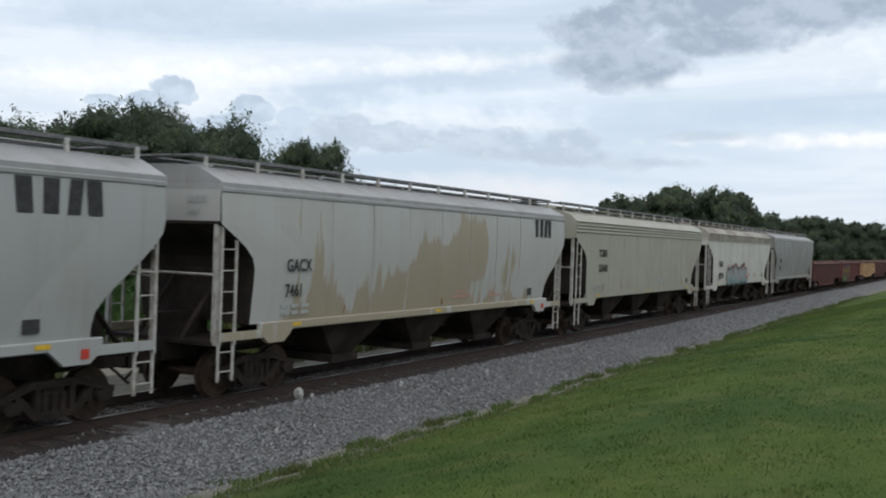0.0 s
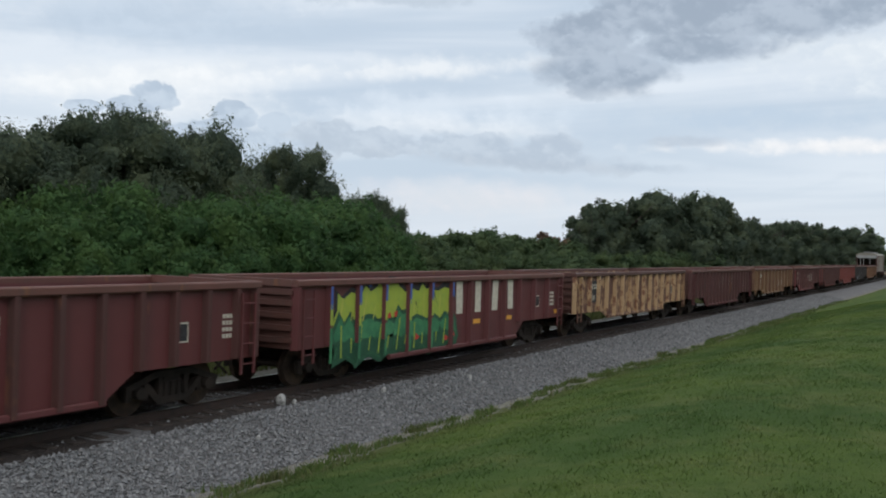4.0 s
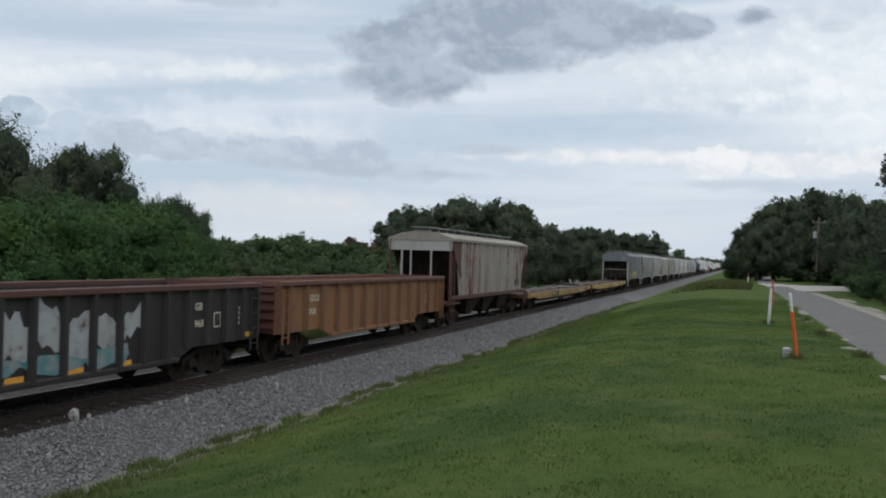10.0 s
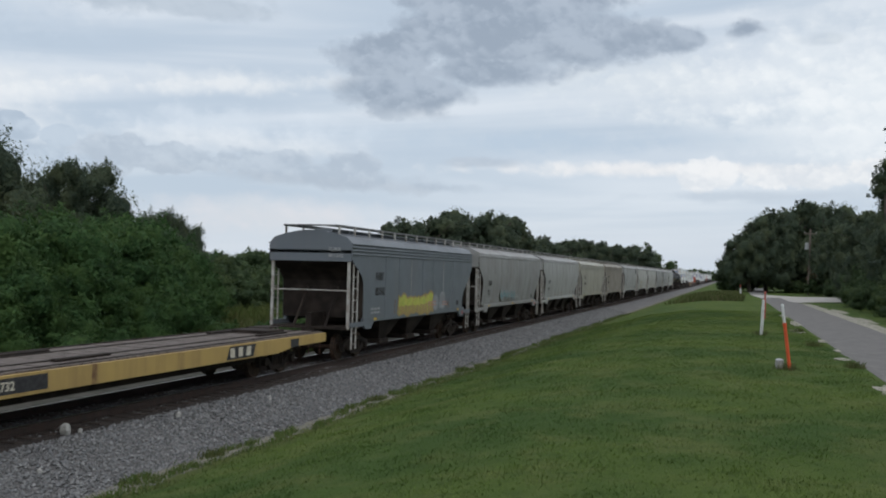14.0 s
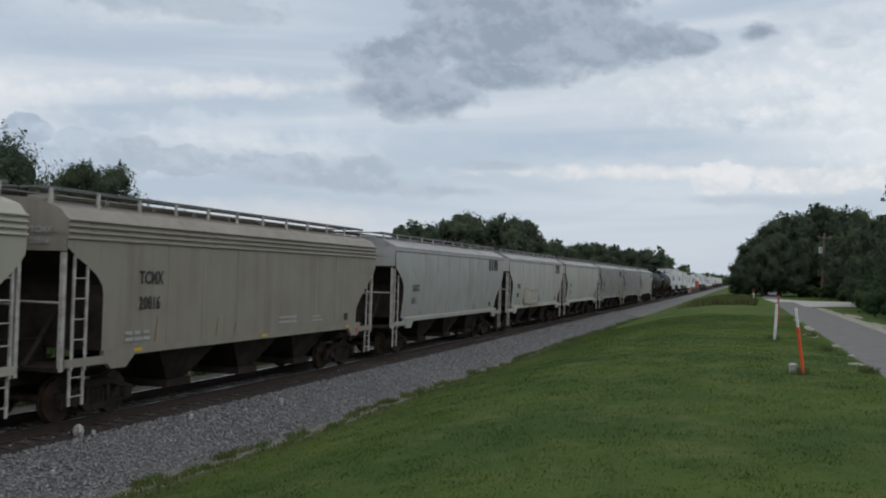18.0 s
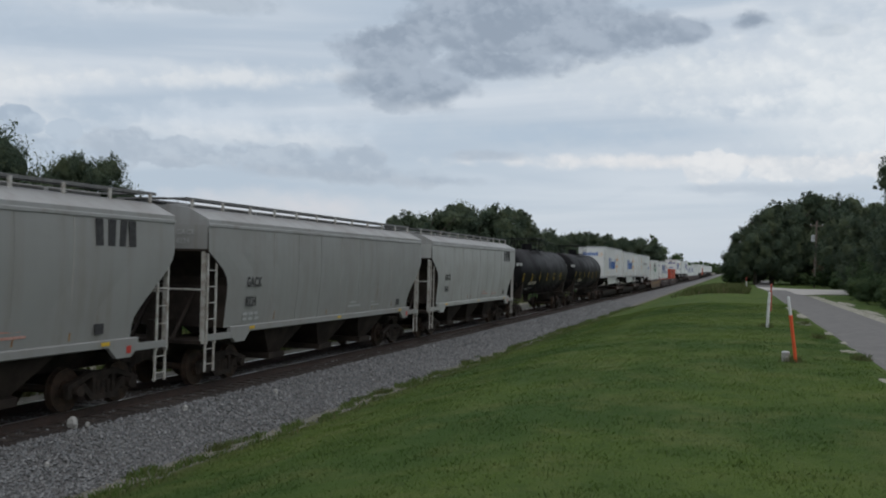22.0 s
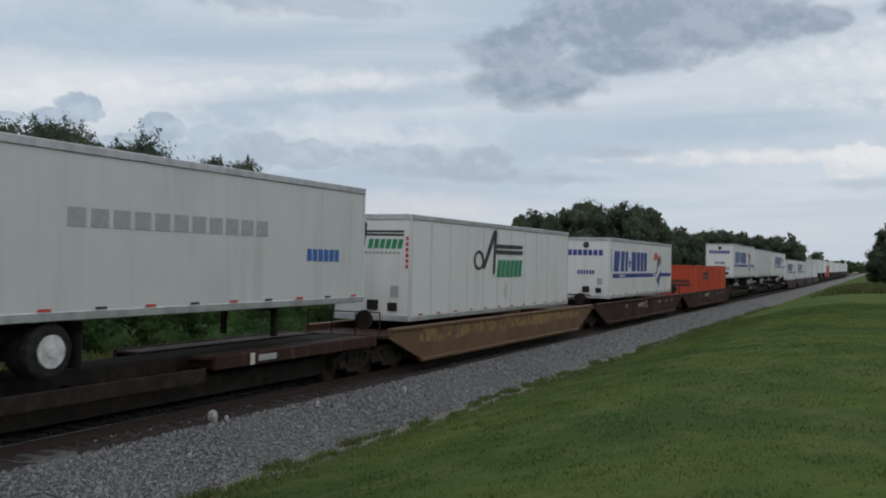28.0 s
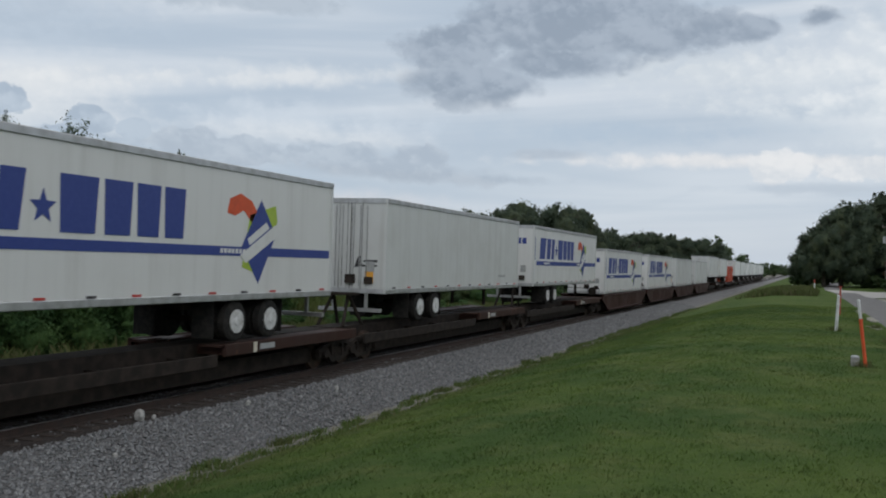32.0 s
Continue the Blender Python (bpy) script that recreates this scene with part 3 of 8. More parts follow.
def lawn_material(name, blade=False):
    """Mown grass: the same patches colour the turf and the blades on it."""
    mt, nt, bs = nodes_of(name)
    v = coords(nt, random_shift=False)
    big = noise_of(nt, v, 0.14, 4.0, 0.55)
    mid = noise_of(nt, v, 0.75, 6.0, 0.62)
    tuft = noise_of(nt, v, 4.0, 5.0, 0.65)
    fine = noise_of(nt, v, 26.0, 4.0, 0.7)
    col = blend_of(nt, step_of(nt, big, 0.38, 0.62), (0.047, 0.087, 0.024), (0.086, 0.126, 0.031))
    col = blend_of(nt, step_of(nt, mid, 0.46, 0.66, 0.6), col, (0.120, 0.142, 0.050))
    col = blend_of(nt, step_of(nt, mid, 0.44, 0.30, 0.6), col, (0.044, 0.080, 0.022))
    col = blend_of(nt, step_of(nt, tuft, 0.50, 0.66, 0.5), col, (0.040, 0.070, 0.019))
    where = nt.nodes.new("ShaderNodeSeparateXYZ")
    nt.links.new(v, where.inputs[0])
    edge = nt.nodes.new("ShaderNodeMath")
    edge.operation = "MULTIPLY_ADD"
    edge.inputs[1].default_value = 2.6
    nt.links.new(mid, edge.inputs[0])
    nt.links.new(where.outputs[0], edge.inputs[2])
    # thin, dry grass on the last metre before the stones
    col = blend_of(nt, step_of(nt, edge.outputs[0], -7.0, -8.3, 0.6), col, (0.100, 0.100, 0.045))
    if blade:
        geo = nt.nodes.new("ShaderNodeNewGeometry")
        tone = nt.nodes.new("ShaderNodeMapRange")
        tone.inputs["To Min"].default_value, tone.inputs["To Max"].default_value = 1.32, 1.85
        nt.links.new(geo.outputs["Random Per Island"], tone.inputs["Value"])
        sc = nt.nodes.new("ShaderNodeVectorMath")
        sc.operation = "SCALE"
        nt.links.new(col, sc.inputs[0])
        nt.links.new(tone.outputs["Result"], sc.inputs["Scale"])
        col = sc.outputs[0]
        thru = nt.nodes.new("ShaderNodeBsdfTranslucent")
        nt.links.new(col, thru.inputs["Color"])
        mx = nt.nodes.new("ShaderNodeMixShader")
        mx.inputs[0].default_value = 0.5
        nt.links.new(bs.outputs[0], mx.inputs[1])
        nt.links.new(thru.outputs[0], mx.inputs[2])
        nt.links.new(mx.outputs[0], nt.nodes["Material Output"].inputs["Surface"])
    else:
        col = blend_of(nt, step_of(nt, fine, 0.40, 0.70, 0.45), col, (0.050, 0.080, 0.020))
        # dusty bare edge under the last stones
        col = blend_of(nt, step_of(nt, edge.outputs[0], -8.15, -8.75, 0.9), col, blend_of(nt, fine, (0.30, 0.285, 0.245), (0.15, 0.145, 0.12)))
        bump_of(nt, bs, fine, 0.7, 0.05)
    nt.links.new(col, bs.inputs["Base Color"])
    bs.inputs["Roughness"].default_value = 0.9
    bs.inputs["Specular IOR Level"].default_value = 0.05
    return mt


def island_tone(name, tones, rough=0.85, fine_scale=40.0):
    """Tones that vary from piece to piece of one mesh."""
    mt, nt, bs = nodes_of(name)
    geo = nt.nodes.new("ShaderNodeNewGeometry")
    ramp = nt.nodes.new("ShaderNodeValToRGB")
    el = ramp.color_ramp.elements
    el[0].color, el[1].color = (*tones[0], 1), (*tones[-1], 1)
    for i, t in enumerate(tones[1:-1]):
        e = el.new((i + 1) / (len(tones) - 1))
        e.color = (*t, 1)
    nt.links.new(geo.outputs["Random Per Island"], ramp.inputs[0])
    n = noise_of(nt, coords(nt, random_shift=False), fine_scale, 3.0)
    dark = nt.nodes.new("ShaderNodeMix")
    dark.data_type, dark.blend_type = "RGBA", "MULTIPLY"
    dark.inputs[0].default_value = 0.5
    nt.links.new(ramp.outputs[0], dark.inputs[6])
    nt.links.new(n, dark.inputs[7])
    nt.links.new(dark.outputs[2], bs.inputs["Base Color"])
    bs.inputs["Roughness"].default_value = rough
    bs.inputs["Specular IOR Level"].default_value = 0.08
    return mt


M["lawn"] = lawn_material("mown_grass")
M["short_blades"] = lawn_material("mown_grass_blades", True)
M["weeds"] = island_tone("roadside_weeds", [(0.085, 0.125, 0.040), (0.14, 0.155, 0.065), (0.09, 0.130, 0.04), (0.20, 0.185, 0.10)])
M["verge"] = island_tone("verge_weeds", [(0.085, 0.150, 0.040), (0.12, 0.170, 0.05), (0.10, 0.155, 0.045), (0.20, 0.19, 0.10)])
M["meadow"] = island_tone("meadow_grass", [(0.085, 0.125, 0.035), (0.12, 0.155, 0.05), (0.10, 0.135, 0.04), (0.15, 0.165, 0.065)])
M["ballast_bed"] = plain("ballast_bed", (0.215, 0.213, 0.215), (0.095, 0.093, 0.093), 0.9, 16.0, 1.0, 0.05, lo=0.35, hi=0.65)
# pale ground whose colour is lowered to hold the passing train's shade
M["dirt_path"] = plain("train_shaded_dirt_and_gravel", (0.070, 0.066, 0.058), (0.030, 0.034, 0.024), 0.95, 2.2, 0.6, 0.03)
M["ballast"] = island_tone("ballast_stone", [(0.27, 0.278, 0.285), (0.205, 0.212, 0.22), (0.37, 0.375, 0.375), (0.155, 0.16, 0.165), (0.26, 0.255, 0.25)], 0.9)
M["oily"] = plain("oily_gravel", (0.040, 0.029, 0.024), (0.020, 0.017, 0.016), 0.95, 18.0, 0.8, 0.03)
M["rail"] = plain("rusty_rail", (0.045, 0.027, 0.021), (0.028, 0.020, 0.017), 0.75, 5.0, 0.2)
M["railhead"] = plain("polished_rail_head", (0.45, 0.45, 0.46), (0.34, 0.33, 0.33), 0.28, 4.0, 0.02, metal=1.0)
M["tie"] = plain("oily_tie", (0.036, 0.028, 0.023), (0.055, 0.04, 0.032), 0.9, 6.0, 0.5, 0.02)
M["asphalt"] = plain("worn_asphalt", (0.112, 0.109, 0.107), (0.155, 0.150, 0.143), 0.9, 2.5, 0.5, 0.01)
M["drive"] = plain("pale_gravel_drive", (0.34, 0.33, 0.31), (0.42, 0.405, 0.38), 0.95, 1.5, 0.4, 0.01)
M["sand"] = plain("pale_sand", (0.34, 0.32, 0.28), (0.13, 0.14, 0.085), 0.95, 3.0, 0.4, 0.02)
M["rock"] = plain("white_rock", (0.40, 0.40, 0.38), (0.25, 0.25, 0.24), 0.9, 9.0, 0.5, 0.02)


def build_ground():
    xs = [-3000, -900, -300, -120, -60, -40, -30, -24, -20, -18, -16, -14, -12, -11.3] + [-10.8 + 0.45 * i for i in range(33)] + [5, 7, 9, 12, 18, 30, 60, 120, 300, 900, 3000]
    ys = [-1500, -300, -60, -10] + [0.8 * i for i in range(1, 100)] + [85, 95, 110, 130, 160, 200, 260, 340, 460, 700, 1200, 2400, 4000]
    b = Build()
    n = len(xs)
    b.v = [(x, y, ground_z(x, y)) for y in ys for x in xs]
    b.f = [(j * n + i, j * n + i + 1, (j + 1) * n + i + 1, (j + 1) * n + i) for j in range(len(ys) - 1) for i in range(n - 1)]
    ob = part("ground", b, M["lawn"], smooth=True)
    tagged(ob, "mown green lawn sloping down to the railway ditch", "ground", kind="structure")


def build_track():
    bed = Build()
    y0, y1 = -220.0, 1500.0
    prof = [(XT - 4.0, -0.80), (XT - 1.6, -0.22), (XT - 1.2, -0.20), (XT + 1.25, -0.20), (XT + 1.65, -0.24), (XT + 4.15, -0.80)]
    rows = []
    ys = [y0 + 2.0 * i for i in range(140)] + [80, 120, 200, 400, 800, y1]
    ys = sorted(set(ys))
    for y in ys:
        j = 0.16 * noise.noise((0, y * 0.21, 5.0)) + 0.10 * noise.noise((0, y * 0.9, 2.0))
        rows.append([(x + (j if i == 5 else 0), y, z + (0.02 * noise.noise((x, y * 0.7, 1.0)) if 0 < i < 5 else 0)) for i, (x, z) in enumerate(prof)])
    n = len(prof)
    bed.v = [p for r in rows for p in r]
    bed.f = [(k * n + i, k * n + i + 1, (k + 1) * n + i + 1, (k + 1) * n + i) for k in range(len(rows) - 1) for i in range(n - 1)]
    ob = part("ballast_bed", bed, M["ballast_bed"])
    tagged(ob, "grey crushed stone ballast bed under the rails", "ballast", kind="structure")

    # bare service strip on the far side
    path = Build()
    rows = [[(XT - 3.6, y, -0.745), (XT - 5.5, y, -0.72), (XT - 7.6 + 0.5 * noise.noise((1.0, y * 0.3, 2.0)), y, -0.77)] for y in ys]
    path.v = [p for r in rows for p in r]
    path.f = [(k * 3 + i + 1, k * 3 + i, k * 3 + i + 3, k * 3 + i + 4) for k in range(len(rows) - 1) for i in range(2)]
    tagged(part("service_strip", path, M["dirt_path"]), "bare strip of dirt and gravel behind the track, darkened for the train's shade", "ground", kind="structure")

    strip = Build()
    rows = []
    for y in ys:
        j = 0.10 * noise.noise((4.0, y * 0.5, 5.0))
        rows.append([(XT - 1.65, y, -0.222), (XT - 1.2, y, -0.192), (XT + 1.25, y, -0.192), (XT + 1.58 + j, y, -0.224)])
    strip.v = [p for r in rows for p in r]
    strip.f = [(k * 4 + i, k * 4 + i + 1, k * 4 + i + 5, k * 4 + i + 4) for k in range(len(rows) - 1) for i in range(3)]
    tagged(part("oily_ballast", strip, M["oily"]), "rust-brown oily gravel between and beside the ties", "ballast", kind="structure")

    track = thing("railway_track", "single rusty railway track on oily wooden ties", "railway", m=pose(XT, 0, 0), kind="structure")
    prof = [(-0.07, -0.18), (0.07, -0.18), (0.07, -0.165), (0.012, -0.15), (0.012, -0.045), (0.037, -0.03), (0.037, -0.004), (-0.037, -0.004), (-0.037, -0.03), (-0.012, -0.045), (-0.012, -0.15), (-0.07, -0.165)]
    for s in (-0.7525, 0.7525):
        r = part("rail", Build().along_y([(x + s, z) for x, z in prof], y0, y1), M["rail"], track, "rust-brown steel rail")
        part("rail_head", Build().along_y([(s - 0.03, -0.004), (s + 0.03, -0.004), (s + 0.026, 0.0), (s - 0.026, 0.0)], y0, y1), M["railhead"], r, "polished running surface")
    tie = Build().soft_box(-1.29, 1.29, -0.11, 0.11, -0.36, -0.175, 0.012).mesh("tie")
    for i in range(150):
        part("tie", tie, M["tie"], track, m=pose(RND.uniform(-0.03, 0.03), 2.0 + 0.5 * i, 0, 0, 0, RND.uniform(-0.8, 0.8)))
    rest = Build()
    for i in range(150, 900):
        rest.box(-1.29, 1.29, 2.0 + 0.5 * i - 0.11, 2.0 + 0.5 * i + 0.11, -0.36, -0.175)
    tagged(part("far_ties", rest, M["tie"], track), kind="stuff")
    plate = shared(("tie_plate",), lambda: Build().box(-0.1, 0.1, -0.09, 0.09, -0.176, -0.162))
    for i in range(60):
        part("tie_plate", plate, M["rail"], track, m=pose(0.7525, 8.0 + 0.5 * i, 0))


def build_ballast_stones():
    """Broken stones on the shoulder and between the ties."""
    rng = random.Random(11)
    b = Build()
    base = [(1, 0, 0), (-1, 0, 0), (0, 1, 0), (0, -1, 0), (0, 0, 1), (0, 0, -1)]
    tri = [(0, 2, 4), (2, 1, 4), (1, 3, 4), (3, 0, 4), (2, 0, 5), (1, 2, 5), (3, 1, 5), (0, 3, 5)]
    V, F = [], []
    count = 0
    while count < 38000:
        y = 6.5 + 95.0 * rng.random() ** 2.3
        d = rng.random()
        x = XT + 1.48 + 2.62 * d
        top = -0.24 - max(0.0, x - XT - 1.65) / 2.5 * 0.56
        if x > XT + 3.75 and rng.random() < 0.6:
            continue
        r = rng.uniform(0.020, 0.042) * (1 + 0.012 * (y - 7))
        n = len(V)
        a = rng.random() * 6.283
        ca, sa = math.cos(a), math.sin(a)
        for px, py, pz in base:
            px, py, pz = px * r * rng.uniform(0.6, 1.25), py * r * rng.uniform(0.6, 1.25), pz * r * rng.uniform(0.5, 1.0)
            px, py, pz = px + rng.uniform(-0.35, 0.35) * r, py + rng.uniform(-0.35, 0.35) * r, pz
            V.append((x + ca * px - sa * py, y + sa * px + ca * py, top + 0.01 + pz + r * rng.uniform(-0.2, 0.5)))
        F += [(n + i, n + j, n + k) for i, j, k in tri]
        count += 1
    for k in range(9000):
        y = 7 + 55 * rng.random()
        x = XT + (rng.uniform(-1.5, 1.15) if k % 3 == 0 else rng.gauss(0.0, 0.22))
        r = rng.uniform(0.025, 0.05)
        n = len(V)
        for px, py, pz in base:
            V.append((x + px * r * rng.uniform(0.6, 1.2), y + py * r * rng.uniform(0.6, 1.2), -0.195 + pz * r * rng.uniform(0.5, 1)))
        F += [(n + i, n + j, n + k) for i, j, k in tri]
    for _ in range(2600):
        y = 7 + 45 * rng.random() ** 1.5
        x = XT + 3.85 + abs(rng.gauss(0, 0.38))
        r = rng.uniform(0.015, 0.035)
        top = ground_z(x, y) + 0.004
        n = len(V)
        for px, py, pz in base:
            V.append((x + px * r * rng.uniform(0.6, 1.2), y + py * r * rng.uniform(0.6, 1.2), top + pz * r * rng.uniform(0.4, 0.9)))
        F += [(n + i, n + j, n + k) for i, j, k in tri]
    b.v, b.f = V, F
    tagged(part("ballast_stones", b, M["ballast"]), "loose grey and white crushed stones beside the track", "ballast", kind="stuff")


def blades(rng, count, where, h0, h1, wide):
    V, F = [], []
    for _ in range(count):
        x, y = where(rng)
        z = ground_z(x, y) - 0.01
        h = rng.uniform(h0, h1)
        a = rng.random() * 6.283
        w = wide * rng.uniform(0.6, 1.3)
        lx, ly = rng.uniform(-0.5, 0.5) * h, rng.uniform(-0.5, 0.5) * h
        n = len(V)
        dx, dy = math.cos(a) * w, math.sin(a) * w
        V += [(x - dx, y - dy, z), (x + dx, y + dy, z), (x + lx * 0.4 + dx * 0.6, y + ly * 0.4 + dy * 0.6, z + h * 0.6), (x + lx, y + ly, z + h)]
        F += [(n, n + 1, n + 2), (n, n + 2, n + 3)]
    b = Build()
    b.v, b.f = V, F
    return b


def build_grass():
    rng = random.Random(5)

    # the mown lawn: blades thick in tufts, thinner with the distance
    r = np.random.default_rng(5)
    m = 330000
    y = 5.5 + 64 * r.random(m) ** 2.1
    x = -10.3 + (13.6 + np.where(y > 20, 0.0, 1.0)) * r.random(m)
    swell = np.sin(x * 2.9 + 1.3 * np.sin(y * 1.7)) + np.sin(y * 2.3 + 1.7 * np.sin(x * 1.9)) + np.sin(x * 6.1 - y * 4.7)
    keep = r.random(m) < 0.70 + 0.10 * swell
    keep &= (x < 0.55 * y) & (r.random(m) < (x + 10.35) / 1.5 + 0.05)
    x, y, swell = x[keep], y[keep], swell[keep]
    m = len(x)
    far = 1.0 + 0.022 * (y - 6)
    h = r.uniform(0.014, 0.040, m) * (1.0 + 0.14 * swell) * far ** 0.5
    w = r.uniform(0.004, 0.009, m) * far
    a = r.random(m) * 6.283
    z = np.array([ground_z(p, q) for p, q in zip(x.tolist(), y.tolist())]) - 0.006
    ca, sa = np.cos(a) * w, np.sin(a) * w
    lx, ly = r.normal(0, 0.45, m) * h, r.normal(0, 0.45, m) * h
    b = Build()
    b.v = np.stack((np.stack((x - ca, y - sa, z), 1), np.stack((x + ca, y + sa, z), 1), np.stack((x + lx, y + ly, z + h), 1)), 1).reshape(-1, 3).tolist()
    b.f = np.arange(3 * m).reshape(-1, 3).tolist()
    me = b.mesh("grass_blades", True)
    up = np.repeat(np.stack((r.normal(0, 0.3, m), r.normal(0, 0.3, m), np.ones(m)), 1), 3, 0)
    me.normals_split_custom_set_from_vertices((up / np.linalg.norm(up, axis=1)[:, None]).tolist())
    tagged(part("grass_blades", me, M["short_blades"]), "short mown green grass blades", "grass", kind="stuff")

    def verge(r):
        while True:
            y = 5.5 + 90 * r.random() ** 1.5
            e = GRASS_EDGE + 0.45 * noise.noise((y * 0.35, 2.0, 0)) + 0.25 * noise.noise((y * 1.4, 7.0, 0))
            x = e + abs(r.gauss(0, 0.62)) - 0.10
            if noise.noise((x * 2.2, y * 0.9, 4.0)) > 0.02:
                return x, y

    tagged(part("verge_weeds", blades(rng, 21000, verge, 0.03, 0.17, 0.011), M["verge"]), "ragged weeds and dry grass along the ballast edge", "weeds", kind="stuff")

    def clumps(r):
        k = r.choice(CLUMPS)
        return k[0] + r.gauss(0, 0.12), k[1] + r.gauss(0, 0.16)

    CLUMPS = [(-10.15, 17.5), (-10.1, 26.8), (-10.2, 36.5), (-10.05, 45.0), (-9.9, 12.4), (-10.0, 58.0), (2.9, 44.0), (2.8, 35.0), (3.2, 27.0), (1.45, 25.6), (1.25, 40.9)]
    tagged(part("weed_clumps", blades(rng, 2600, clumps, 0.05, 0.22, 0.010), M["weeds"]), "tall weed tufts standing in the mown lawn", "weeds", kind="stuff")

    def behind(r):
        while True:
            x, y = -19.0 - 25 * r.random() ** 1.6, 8 + 120 * r.random()
            if x < -22.2 or noise.noise((x * 0.5, y * 0.25, 6.0)) > 0.12:
                return x, y

    tagged(part("tall_weeds", blades(rng, 60000, behind, 0.25, 0.95, 0.03), M["weeds"]), "tall rough weeds behind the railway", "weeds", kind="stuff")

    def meadow(r):
        a, d = radians(r.uniform(22, 33)), r.uniform(62, 92)
        return min(-21.0, -math.sin(a) * d), math.cos(a) * d

    tagged(part("meadow_grass", blades(rng, 14000, meadow, 0.5, 1.5, 0.06), M["meadow"]), "tall pale green meadow grass before the wood", "grass", kind="stuff")

    def mound(r):
        return min(1.3, r.gauss(-1.2, 1.6)), r.uniform(98, 132)

    tagged(part("rough_grass", blades(rng, 16000, mound, 0.2, 0.75, 0.05), M["weeds"]), "tall rough grass at the far end of the lawn", "grass", kind="stuff")


def build_road():
    b = Build()
    ys = [-40 + 4 * i for i in range(41)]
    rows = []
    for y in ys:
        j = 0.14 * noise.noise((y * 0.3, 1.0, 0))
        k = 0.10 * noise.noise((y * 0.4, 9.0, 0))
        rows.append([(3.45 + j, y, 1.0), (3.58 + j, y, 1.035), (5.0, y, 1.06), (6.4 + k, y, 1.035), (6.55 + k, y, 1.0)])
    b.v = [p for r in rows for p in r]
    b.f = [(q * 5 + i, q * 5 + i + 1, q * 5 + i + 6, q * 5 + i + 5) for q in range(len(rows) - 1) for i in range(4)]
    tagged(part("road", b, M["asphalt"]), "narrow grey asphalt lane beside the lawn", "road", kind="structure")
    d = Build()
    d.along_z([(6.3, 98), (8.5, 103), (13, 108), (32, 112), (32, 134), (13, 134), (8.0, 131), (5.0, 138), (2.8, 138), (3.5, 118)], 0.95, 1.045)
    tagged(part("driveway", d, M["drive"]), "pale side drive branching off the lane", "road", kind="structure")
    far = Build()
    far.along_z([(2.8, 137.5), (5.0, 137.5), (8.3, 240), (3.9, 230)], 0.95, 1.06)
    tagged(part("far_lane", far, M["asphalt"]), "continuation of the lane past the side drive", "road", kind="structure")
    side = Build()
    rows = [[(6.5, y, 1.02), (6.9, y, 1.025), (7.6 + 0.5 * noise.noise((y * 0.25, 3.0, 0)), y, 0.99)] for y in range(10, 98, 2)]
    side.v = [p for r in rows for p in r]
    side.f = [(k * 3 + i, k * 3 + i + 1, k * 3 + i + 4, k * 3 + i + 3) for k in range(len(rows) - 1) for i in range(2)]
    tagged(part("sandy_shoulder", side, M["sand"]), "pale sandy shoulder under the trees beside the lane", "sand", kind="structure")
    rng = random.Random(3)
    for x, y, rx, ry in ((2.95, 44.8, 0.30, 1.6), (3.25, 21.7, 0.30, 0.9), (3.45, 33.2, 0.18, 0.5), (3.3, 52.0, 0.22, 2.2), (3.35, 38.0, 0.15, 0.8), (3.1, 29.5, 0.22, 0.5), (3.2, 19.0, 0.3, 0.8), (7.6, 60.0, 0.35, 4.0), (7.7, 75.0, 0.4, 5.0), (3.2, 62.0, 0.2, 3.0)):
        s = Build().along_z(blot(rng, 0, 0, rx, ry, 16, 0.35), -0.05, 0.012)
        tagged(part("sand_patch", s, M["sand"], m=pose(x, y, ground_z(x, y) + 0.006)), "bare pale sand patch in the verge", "sand", "sand patches")


build_ground()
build_track()
build_ballast_stones()
build_grass()
build_road()


